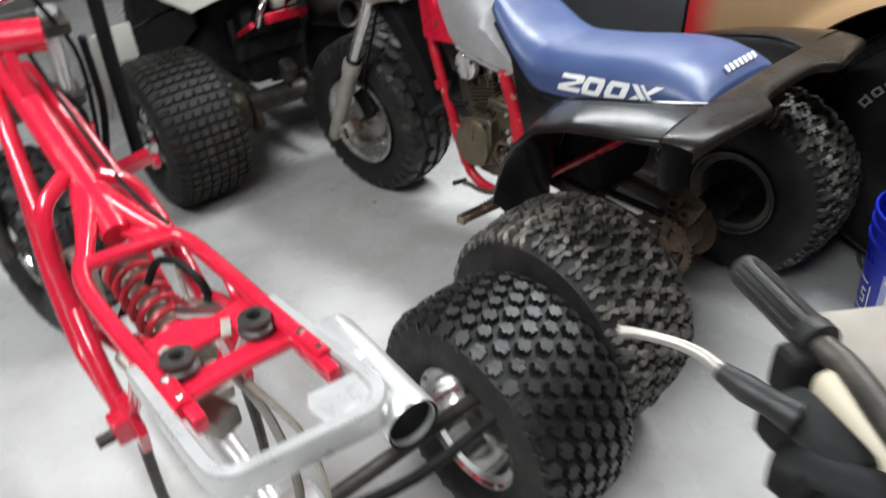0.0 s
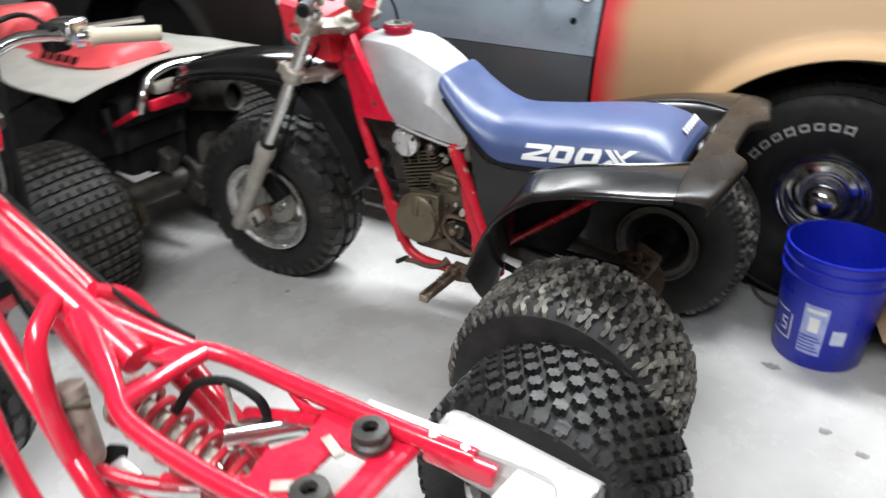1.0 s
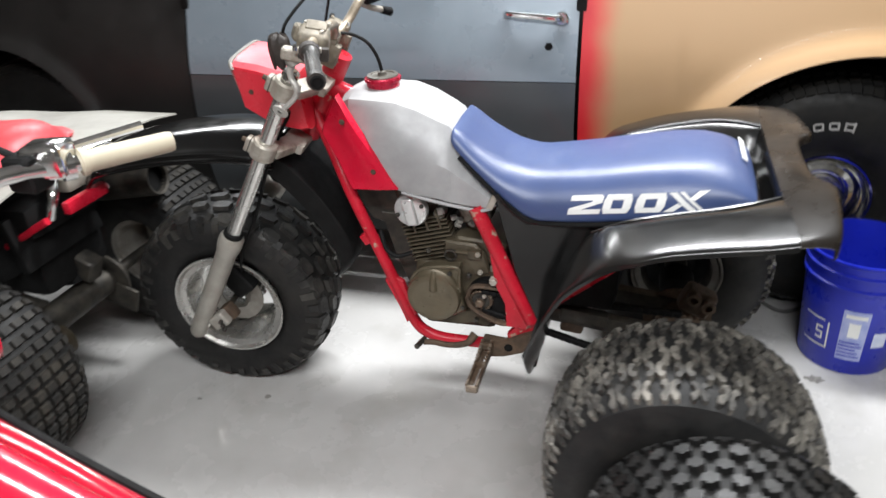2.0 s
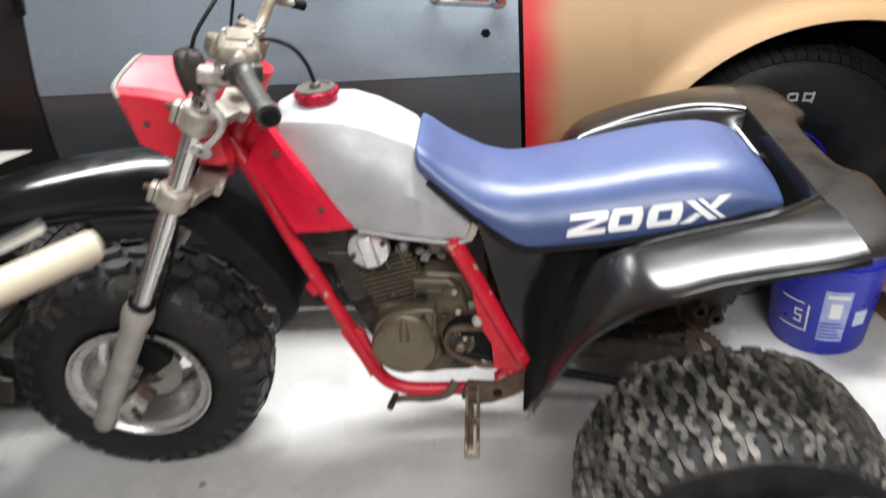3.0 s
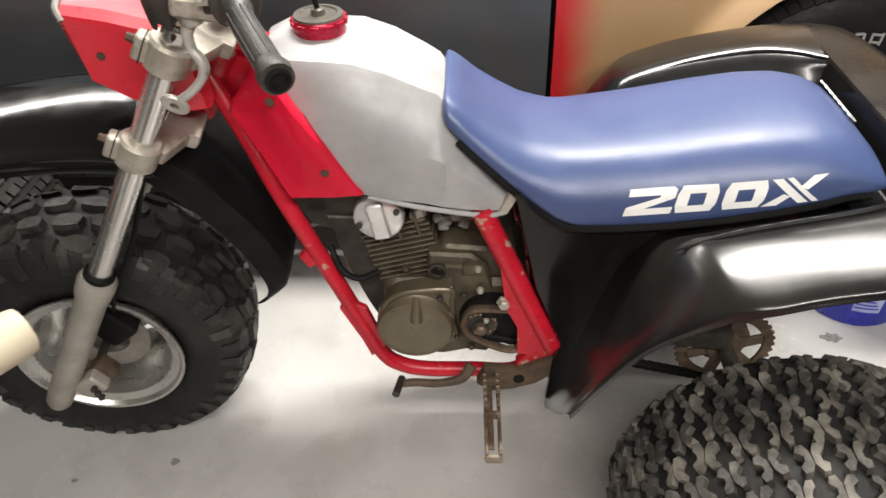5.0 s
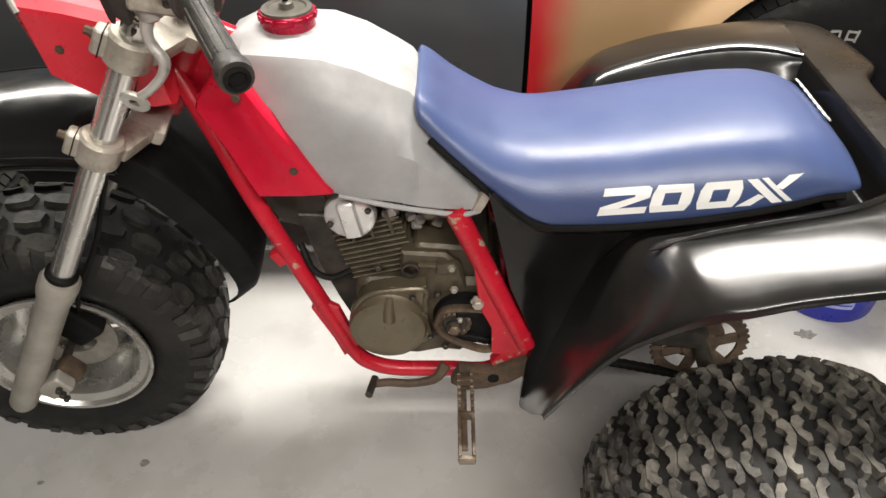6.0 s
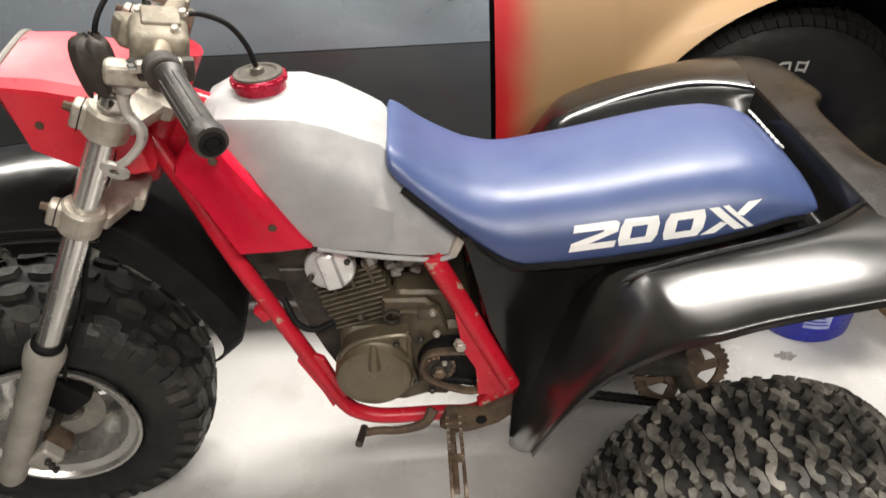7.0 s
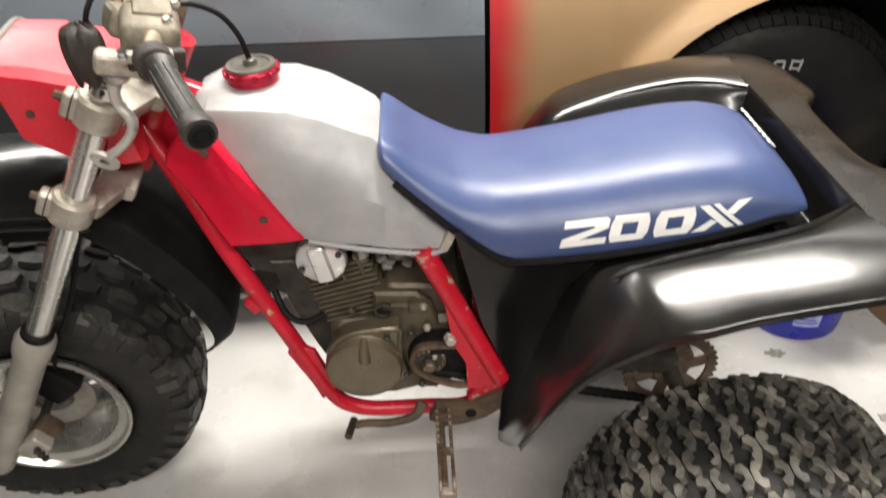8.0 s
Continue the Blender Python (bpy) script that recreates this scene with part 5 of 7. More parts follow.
for s in (-1, 1):
    part("rear_fender", sheet(smooth_grid(fender_rows(s), 4, 3), 0.005), M_FENDER, trike, "glossy black plastic rear fender, scuffed lip", angle=60)
    part("fender_ridge", tube([(1.052, s * 0.256, 0.690), (1.122, s * 0.262, 0.7205), (1.202, s * 0.266, 0.7425), (1.300, s * 0.262, 0.7605), (1.366, s * 0.240, 0.7675), (1.420, s * 0.206, 0.770)], [0.002, 0.006, 0.0065, 0.0065, 0.006, 0.004], 8, 4), M_FENDER, trike)
    # panel below the seat nose
    outline = [(0.822, 0.722), (0.845, 0.690), (0.880, 0.660), (0.915, 0.650), (1.065, 0.652), (1.020, 0.600), (0.975, 0.470), (0.940, 0.345), (0.918, 0.232), (0.900, 0.225), (0.905, 0.330), (0.920, 0.378), (0.865, 0.520)]
    part("side_panel", plate(outline, s * 0.140, s * 0.153), M_BLACKPLAS, trike, "glossy black side panel")
    part("panel_edge", tube([(0.828, s * 0.149, 0.716), (0.850, s * 0.153, 0.688), (0.884, s * 0.156, 0.660), (0.915, s * 0.157, 0.651), (1.0, s * 0.160, 0.652)], 0.005, 8), M_BLACKPLAS, trike)
# tail deck behind the seat: a step down, then a flat lip
recess = []
for x, z in [(1.340, 0.688), (1.395, 0.690), (1.410, 0.700), (1.417, 0.745), (1.422, 0.768)]:
    recess.append([(x, y, z) for y in (-0.196, -0.16, -0.05, 0.05, 0.16, 0.196)])
part("tail_recess", sheet(smooth_grid(recess, 3, 3), 0.005), M_BLACKPLAS, trike, "glossy black recess behind the seat")
# the deck: two rounded lobes with a scoop between them; (y, rear edge x, drop of the outer edge)
DECK = [(0.0, 1.487, 0.0), (0.055, 1.488, 0.0), (0.090, 1.491, 0.0), (0.118, 1.500, 0.0), (0.138, 1.518, 0.0), (0.155, 1.527, 0.0), (0.185, 1.526, 0.0),
        (0.250, 1.519, 0.001), (0.310, 1.511, 0.005), (0.345, 1.505, 0.011), (0.366, 1.499, 0.019), (0.376, 1.494, 0.029)]
deck = []
for f, dz in ((0.0, -0.012), (0.02, 0.0), (0.20, 0.003), (0.50, 0.006), (0.80, 0.006), (0.94, 0.003), (1.0, -0.004), (1.0, -0.018)):
    row = []
    for y, xr, drop in [(-y, xr, d) for y, xr, d in reversed(DECK[1:])] + DECK:
        wide = 1 + 0.055 * (1 - f) * max(0.0, abs(y) - 0.2) / 0.17
        x0 = 1.417
        row.append((x0 + (xr - x0) * f, y * wide, 0.775 - drop * (0.55 + 0.45 * f) + dz))
    deck.append(row)
tail = part("tail_deck", sheet(smooth_grid(deck, 2, 2), 0.005), M_DUSTPLAS, trike, "dusty black tail of the rear fenders, scooped between two lobes", angle=50)

# ---- engine ----
eng = part("engine", box((0.27, 0.20, 0.17), pose(0.725, 0, 0.405), 0.03, 3), M_ENGINE, trike, "grimy air-cooled engine block")
# stator cover: a round boss with an upper lobe
part("stator_cover", lathe([(0.071, 0.0), (0.071, 0.034), (0.067, 0.042), (0.054, 0.046), (0.050, 0.045), (0.0005, 0.045)], (0.652, -0.108, 0.414), (0, -1, 0), 40), M_COVER, eng, "round dull bronze engine cover")
part("cover_lobe", plate([(0.590, 0.430), (0.593, 0.447), (0.602, 0.472), (0.623, 0.491), (0.662, 0.500), (0.722, 0.502), (0.721, 0.426), (0.732, 0.372), (0.700, 0.352), (0.62, 0.36)], -0.095, -0.134, bevel=0.006), M_COVER, eng)
part("cover_edge", tube([(0.591, -0.134, 0.436), (0.594, -0.135, 0.450), (0.603, -0.135, 0.472), (0.624, -0.135, 0.490), (0.662, -0.135, 0.499), (0.718, -0.135, 0.501), (0.720, -0.134, 0.470), (0.719, -0.132, 0.428)], 0.005, 8, 4), M_COVER, eng)
part("cover_dome", lathe([(0.062, 0), (0.060, 0.008), (0.053, 0.014), (0.045, 0.016)], (0.656, -0.134, 0.436), (0, -1, 0), 36), M_COVER, eng)
part("cover_boss", tube([(0.658, -0.140, 0.490), (0.657, -0.147, 0.468), (0.656, -0.150, 0.440)], [0.009, 0.0115, 0.0115], 14, 3), M_COVER, eng)
for x, z in ((0.699, 0.487), (0.728, 0.388), (0.600, 0.398)):
    bolt(eng, (x, -0.139, z), (0, -1, 0), 0.005, 0.007, M_DARKSTEEL, "cover_bolt")
part("cover_rib", tube([(0.690, -0.135, 0.427), (0.705, -0.138, 0.438), (0.719, -0.137, 0.448)], 0.006, 8), M_COVER, eng)
part("crankcase_top", box((0.14, 0.18, 0.07), pose(0.765, 0.0, 0.525, 0, 6, 0), 0.016, 3), M_ENGINE, eng)
part("crankcase_panel", plate([(0.679, 0.470), (0.676, 0.530), (0.680, 0.558), (0.756, 0.554), (0.782, 0.530), (0.795, 0.472), (0.770, 0.462)], -0.055, -0.104, bevel=0.006), M_ENGINE, eng, "oily upper crankcase")
part("case_plug", lathe([(0.017, 0), (0.017, 0.008), (0.013, 0.009), (0.012, 0.002), (0.0005, 0.002)], (0.695, -0.102, 0.521), (0, -1, 0), 18), M_DARKSTEEL, eng, "dark round case plug")
part("case_rib", box((0.062, 0.008, 0.009), pose(0.739, -0.106, 0.531, 0, 3, 0), 0.003), M_COVER, eng)
part("case_lug", box((0.034, 0.016, 0.024), pose(0.757, -0.106, 0.528), 0.004), M_ENGINE, eng)
part("front_case", plate([(0.500, 0.605), (0.600, 0.600), (0.650, 0.50), (0.620, 0.36), (0.585, 0.33), (0.556, 0.40), (0.525, 0.49)], -0.055, 0.065), M_DARKSTEEL, eng, "grimy front of the engine case")
part("lower_case", plate([(0.62, 0.345), (0.74, 0.362), (0.835, 0.385), (0.842, 0.352), (0.80, 0.335), (0.785, 0.318), (0.745, 0.322), (0.70, 0.312), (0.64, 0.318)], -0.110, -0.02), M_ENGINE, eng)
for k, (bx, bz) in enumerate([(0.640, 0.535), (0.767, 0.532), (0.742, 0.470), (0.771, 0.481), (0.755, 0.335)]):
    bolt(eng, (bx, -0.112, bz), (0, -1, 0), 0.006, 0.008, M_CASTAL if k % 2 else M_DARKSTEEL, "case_bolt")
part("sump", box((0.20, 0.16, 0.06), pose(0.70, 0, 0.315), 0.02), M_ENGINE, eng)
# cylinder, leaning forward, with its fins
lean = Matrix.Rotation(radians(-14), 4, "Y")
base = Matrix.Translation((0.655, 0.0, 0.485)) @ lean
part("cylinder", box((0.085, 0.085, 0.19), base @ Matrix.Translation((0, 0, 0.085)), 0.02), M_ENGINE, eng)
for k in range(11):
    w = 0.122 + 0.004 * (k % 2)
    part("cooling_fin", box((w, 0.150, 0.0042), base @ Matrix.Translation((-0.006, -0.008, 0.012 + k * 0.0112)), 0.0015, 1), M_ENGINE, eng)
for dx in (-0.035, 0.0, 0.035):
    part("fin_post", box((0.006, 0.004, 0.055), base @ Matrix.Translation((dx, -0.082, 0.118)), 0.001), M_ENGINE, eng)
part("cylinder_head", box((0.120, 0.145, 0.070), base @ Matrix.Translation((0, -0.004, 0.186)), 0.020, 3), M_ENGINE, eng)
part("rocker_cover", box((0.105, 0.12, 0.04), base @ Matrix.Translation((0.0, 0, 0.232)), 0.016, 3), M_ENGINE, eng)
capm = Vector((0.600, -0.092, 0.640))
part("cam_cover", lathe([(0.043, 0), (0.044, 0.006), (0.042, 0.018), (0.037, 0.021), (0.0005, 0.021)], capm, (-0.05, -1, 0), 36), M_ALU, eng, "bright aluminium cam cover with a raised rib")
part("cam_rib", box((0.030, 0.016, 0.072), Matrix.Translation(capm + Vector((0, -0.024, 0))) @ Matrix.Rotation(radians(-10), 4, "Y"), 0.007, 3), M_ALU, eng)
for a in (0.5, math.pi + 0.3):
    bolt(eng, capm + Vector((0.035 * math.cos(a), -0.021, 0.035 * math.sin(a))), (0, -1, 0), 0.005, 0.006, M_DARKSTEEL, "cap_bolt")
part("head_fitting", lathe([(0.015, 0), (0.015, 0.03), (0.010, 0.034)], (0.663, -0.045, 0.618), (0, -1, 0.1), 14, True), M_LEVER, eng)
part("oil_line", tube([(0.505, -0.085, 0.565), (0.525, -0.11, 0.528), (0.555, -0.115, 0.512), (0.590, -0.10, 0.515)], 0.006, 8), M_BLACK, eng)
# carburettor and wiring below the tank
part("carburettor", box((0.085, 0.08, 0.085), pose(0.745, -0.01, 0.625, 0, -8, 0), 0.02, 3), M_CASTAL, trike, "grimy carburettor")
part("carburettor_bowl", lathe([(0.030, 0), (0.032, 0.006), (0.030, 0.04), (0.02, 0.046)], (0.745, -0.01, 0.585), (0, 0, -1), 20, True), M_ENGINE, trike)
part("intake_boot", tube([(0.69, 0, 0.655), (0.72, 0, 0.64), (0.80, 0, 0.64), (0.87, 0, 0.63)], 0.028, 14), M_BLACK, trike)
for k, (x, y, z) in enumerate([(0.696, -0.060, 0.604), (0.712, -0.062, 0.598), (0.706, -0.060, 0.585), (0.742, -0.060, 0.590)]):
    part("wire_connector", box((0.016, 0.014, 0.012), pose(x, y, z, 20 * k, 15 * k, 30), 0.003), M_LEVER, trike)
part("fuel_hose", tube([(0.72, -0.06, 0.68), (0.735, -0.075, 0.655), (0.76, -0.06, 0.63), (0.75, -0.03, 0.61)], 0.005, 8), M_BLACK, trike)
part("airbox", box((0.24, 0.22, 0.26), pose(1.0, 0.0, 0.53, 0, 8, 0), 0.03), M_BLACK, trike, "black airbox")
part("tail_underside", box((0.30, 0.34, 0.02), pose(1.27, 0, 0.640, 0, -8, 0), 0.006), M_BLACK, trike)
part("battery_tray", box((0.26, 0.20, 0.06), pose(1.24, 0.0, 0.66, 0, -8, 0), 0.02), M_BLACK, trike)
part("front_guard", plate([(0.40, 0.70), (0.50, 0.70), (0.565, 0.66), (0.575, 0.60), (0.53, 0.56), (0.47, 0.58)], -0.045, 0.045), M_DARKSTEEL, trike, "dark steel behind the down tubes")
# front sprocket, chain and its plate
spr = part("front_sprocket", lathe([(0.012, -0.134), (0.014, -0.133), (0.014, -0.126), (0.022, -0.126), (0.024, -0.122), (0.024, -0.116), (0.012, -0.114)], (0.772, 0, 0.404), (0, 1, 0), 26), M_DARKSTEEL, trike, "grimy front sprocket")
part("sprocket_case", lathe([(0.060, -0.116), (0.060, -0.100), (0.052, -0.092)], (0.792, 0, 0.404), (0, 1, 0), 28, True), M_BLACK, eng)
part("sprocket_nut", lathe([(0.012, 0), (0.012, 0.010), (0.009, 0.012)], (0.772, -0.132, 0.404), (0, -1, 0), 6, True), M_PEG, spr)
for bx, bz in ((0.782, 0.420), (0.764, 0.392)):
    bolt(spr, (bx, -0.126, bz), (0, -1, 0), 0.0045, 0.008, M_CASTAL, "sprocket_bolt")
guard = [(0.739, 0.414), (0.751, 0.445), (0.782, 0.452), (0.838, 0.445), (0.843, 0.414), (0.846, 0.356), (0.824, 0.346), (0.778, 0.366), (0.748, 0.390), (0.739, 0.414)]
part("chain_guard", tube([(x, -0.132, z) for x, z in guard], 0.0062, 8, 4, 1.5, (0, 1, 0)), M_RUST, eng, "rusty rim of the chain guard")
REAR = Vector((1.262, -0.062, 0.280))
for k in range(16):
    a = 2 * math.pi * k / 16
    part("chain_roller", box((0.010, 0.012, 0.008), Matrix.Translation((0.772 + 0.027 * math.cos(a), -0.122, 0.404 + 0.027 * math.sin(a))) @ Matrix.Rotation(-a + math.pi / 2, 4, "Y"), 0.003, 1), M_PEG, spr)


def chain_link(p, q, parent):
    d = q - p
    m = Matrix.Translation((p + q) / 2) @ Vector((d.x, 0, d.z)).to_track_quat("X", "Y").to_matrix().to_4x4()
    part("chain_link", box((d.length * 1.25, 0.016, 0.018), m, 0.003, 1), M_BLACK, parent)


chain = part("drive_chain", lathe([(0.025, -0.006), (0.028, -0.006), (0.028, 0.006), (0.025, 0.006), (0.025, -0.006)], (0.772, -0.122, 0.404), (0, 1, 0), 26), M_RUST, trike, "rusty drive chain")
for z0, z1 in ((0.432, 0.376), (0.377, 0.184)):
    n = 26
    pts = [Vector((0.776 + (1.262 - 0.776) * k / n, -0.122 + (REAR.y + 0.122) * k / n, z0 + (z1 - z0) * k / n)) for k in range(n + 1)]
    for p, q in zip(pts, pts[1:]):
        chain_link(p, q, chain)
# rear sprocket with round holes
rs = bmesh.new()
N, RO = 36, 0.098
outer, inner = [], []
for k in range(N * 2):
    a = math.pi * k / N
    r = RO if k % 2 else RO - 0.008
    outer.append((r, a))
rings = []
for y in (-0.0035, 0.0035):
    rings.append([REAR + Vector((r * math.cos(a), y, r * math.sin(a))) for r, a in outer])
ring_in = [[REAR + Vector((0.074 * math.cos(a), y, 0.074 * math.sin(a))) for r, a in outer] for y in (0.0035, -0.0035)]
skin(rs, [rings[0], rings[1], ring_in[0], ring_in[1], rings[0]], caps=False)
spokes = []
for k in range(6):
    a = math.pi * k / 3 + 0.3
    c = REAR + Vector((0.052 * math.cos(a), 0, 0.052 * math.sin(a)))
    spokes.append(box((0.056, 0.007, 0.024), Matrix.Translation(c) @ Matrix.Rotation(-a, 4, "Y"), 0.002))
rear_spr = part("rear_sprocket", rs, M_RUST, trike, "large rusty rear sprocket with openings")
for sp in spokes:
    part("sprocket_spoke", sp, M_RUST, rear_spr)
part("sprocket_centre", add_disc(bmesh.new(), REAR, (0, 1, 0), 0.036, 0.012, 24), M_RUST, rear_spr)
part("axle_hub", lathe([(0.045, -0.05), (0.055, -0.045), (0.055, 0.10), (0.042, 0.105)], (1.262, 0, 0.280), (0, 1, 0), 28, True), M_RUST, trike)
part("rear_axle", tube([(1.262, -0.43, 0.28), (1.262, 0.42, 0.28)], 0.0165, 16, 1), M_DARKSTEEL, trike, "dark steel rear axle")
for s in (-1, 1):
    part("swingarm_side", box((0.36, 0.032, 0.042), pose(1.085, s * 0.075, 0.340, 0, 8, 0), 0.008), M_DARKSTEEL, trike, "grimy box-section swingarm")
part("swingarm_cross", box((0.06, 0.18, 0.05), pose(1.0, 0, 0.33, 0, 8, 0), 0.01), M_RUST, trike)
part("chain_guide", box((0.12, 0.03, 0.035), pose(1.03, -0.10, 0.372, 0, 8, 0), 0.008), M_DARKSTEEL, trike)
cal2 = part("rear_caliper", box((0.08, 0.05, 0.07), pose(1.30, -0.02, 0.395, 0, 25, 0), 0.015, 3), M_RUST, trike, "rusty rear brake caliper")
for x, z in ((1.29, 0.42), (1.325, 0.40)):
    part("caliper_boss", lathe([(0.008, 0), (0.017, 0.001), (0.017, 0.02), (0.009, 0.021)], (x, -0.046, z), (0, -1, 0), 16), M_RUST, cal2)
part("brake_rotor", lathe([(0.088, -0.0025), (0.088, 0.0025), (0.05, 0.0025), (0.05, -0.0025), (0.088, -0.0025)], (1.262, 0.07, 0.28), (0, 1, 0), 32), M_RUST, trike)
# hub flange of the far wheel
part("hub_flange", lathe([(0.03, 0.18), (0.045, 0.19), (0.05, 0.27), (0.03, 0.30)], (1.262, 0, 0.28), (0, 1, 0), 24, True), M_BLACK, trike)
# foot pegs, brackets, shift lever
for s in (-1, 1):
    br = part("peg_bracket", plate([(0.765, 0.268), (0.780, 0.305), (0.835, 0.300), (0.880, 0.325), (0.935, 0.350), (0.938, 0.320), (0.880, 0.270), (0.830, 0.252), (0.79, 0.248)], s * 0.128, s * 0.152), M_RUST, trike, "rusty footpeg bracket")
    part("bracket_hole", lathe([(0.011, 0), (0.011, 0.003), (0.0005, 0.003)], (0.846, s * 0.151, 0.285), (0, s, 0), 16), M_BLACK, br)
    peg = bmesh.new()
    for dx in (-0.012, 0.012):
        add_box(peg, (0.006, 0.190, 0.020), pose(0.792 + dx, s * 0.245, 0.290, s * 5, 0, 0), 0.002)
        for k in range(14):
            add_box(peg, (0.007, 0.006, 0.008), pose(0.792 + dx, s * (0.160 + k * 0.0135), 0.305 - k * 0.0012, 0, 0, 0), 0.001, 1)
    for y in (0.165, 0.245, 0.338):
        add_box(peg, (0.028, 0.008, 0.018), pose(0.792, s * y, 0.293), 0.002)
    add_box(peg, (0.012, 0.150, 0.005), pose(0.788, s * 0.245, 0.286, s * 5, 0, 0), 0.002)
    part("foot_peg", peg, M_PEG, trike, "worn toothed footpeg")
lev = part("shift_lever", tube([(0.755, -0.135, 0.305), (0.735, -0.152, 0.285), (0.690, -0.158, 0.278), (0.650, -0.160, 0.283), (0.622, -0.162, 0.282)], [0.012, 0.009, 0.008, 0.008, 0.008], 10), M_RUST, trike, "bent steel shift lever")
part("shift_rubber", tube([(0.620, -0.150, 0.284), (0.612, -0.196, 0.290)], 0.0075, 12, 1), M_DARKSTEEL, lev)
part("brake_pedal", tube([(0.82, 0.14, 0.29), (0.76, 0.16, 0.275), (0.66, 0.165, 0.285)], 0.008, 8), M_RUST, trike)
part("header_pipe", tube([(0.575, 0.03, 0.60), (0.52, 0.06, 0.56), (0.52, 0.11, 0.45), (0.60, 0.14, 0.36), (0.80, 0.15, 0.36), (1.0, 0.15, 0.45)], 0.018, 14), M_RUST, trike, "rusty exhaust header")


# ---- the bare red frame with its aluminium tail ----
bare = thing("bare_frame", "freshly painted red three-wheeler frame with a polished aluminium tail", "frame", at=pose(-0.017, -0.014, 0))
BY = -1.18
spine = part("spine_tube", tube([(0.16, BY, 0.985), (0.40, BY, 0.895), (0.62, BY, 0.797), (0.76, BY, 0.735), (0.875, BY - 0.004, 0.694)], [0.029, 0.029, 0.030, 0.030, 0.027], 18, 5), M_RED_NEW, bare, "thick glossy red spine tube")
part("head_tube", tube([(0.12, BY, 0.90), (0.21, BY, 1.06)], 0.036, 18, 1), M_RED_NEW, bare)
part("head_boss", tube([(0.470, BY - 0.03, 0.985), (0.500, BY + 0.075, 0.978)], 0.034, 20, 1), M_RED_NEW, bare)
part("boss_bracket", plate([(0.43, 0.86), (0.53, 0.82), (0.51, 0.965), (0.46, 0.975)], BY - 0.012, BY + 0.012), M_RED_NEW, bare)
part("cross_member", tube([(0.930, BY + 0.080, 0.676), (0.932, BY + 0.03, 0.684), (0.938, BY - 0.03, 0.693), (0.940, BY - 0.086, 0.698)], 0.0145, 14, 4), M_RED_NEW, bare)
# the spine's end forks to the two rails, with a web on one side
part("spine_fork", tube([(0.76, BY - 0.012, 0.738), (0.85, BY - 0.045, 0.718), (0.935, BY - 0.084, 0.698)], [0.026, 0.020, 0.014], 14, 4), M_RED_NEW, bare)
part("spine_fork", tube([(0.76, BY + 0.012, 0.735), (0.85, BY + 0.040, 0.708), (0.928, BY + 0.078, 0.676)], [0.026, 0.021, 0.014], 14, 4), M_RED_NEW, bare)
part("spine_web", plate([(0.80, BY - 0.02), (0.80, BY + 0.03), (0.928, BY + 0.074), (0.932, BY + 0.02)], 0.688, 0.698, "xy"), M_RED_NEW, bare)
RAILS = {1: [(0.905, BY + 0.066, 0.682), (0.935, BY + 0.086, 0.676), (0.98, BY + 0.098, 0.670), (1.10, BY + 0.102, 0.667), (1.30, BY + 0.100, 0.672), (1.425, BY + 0.100, 0.678)],
         -1: [(0.905, BY - 0.068, 0.702), (0.945, BY - 0.092, 0.698), (1.00, BY - 0.104, 0.686), (1.12, BY - 0.104, 0.672), (1.30, BY - 0.100, 0.672), (1.375, BY - 0.098, 0.678)]}
SIDES = {1: [(0.735, BY + 0.030, 0.757), (0.745, BY + 0.080, 0.722), (0.772, BY + 0.100, 0.668), (0.83, BY + 0.102, 0.620), (0.93, BY + 0.098, 0.545), (1.00, BY + 0.108, 0.44), (0.99, BY + 0.115, 0.35)],
         -1: [(0.722, BY - 0.026, 0.772), (0.748, BY - 0.080, 0.742), (0.762, BY - 0.098, 0.700), (0.776, BY - 0.107, 0.648), (0.786, BY - 0.110, 0.600), (0.806, BY - 0.112, 0.545)]}
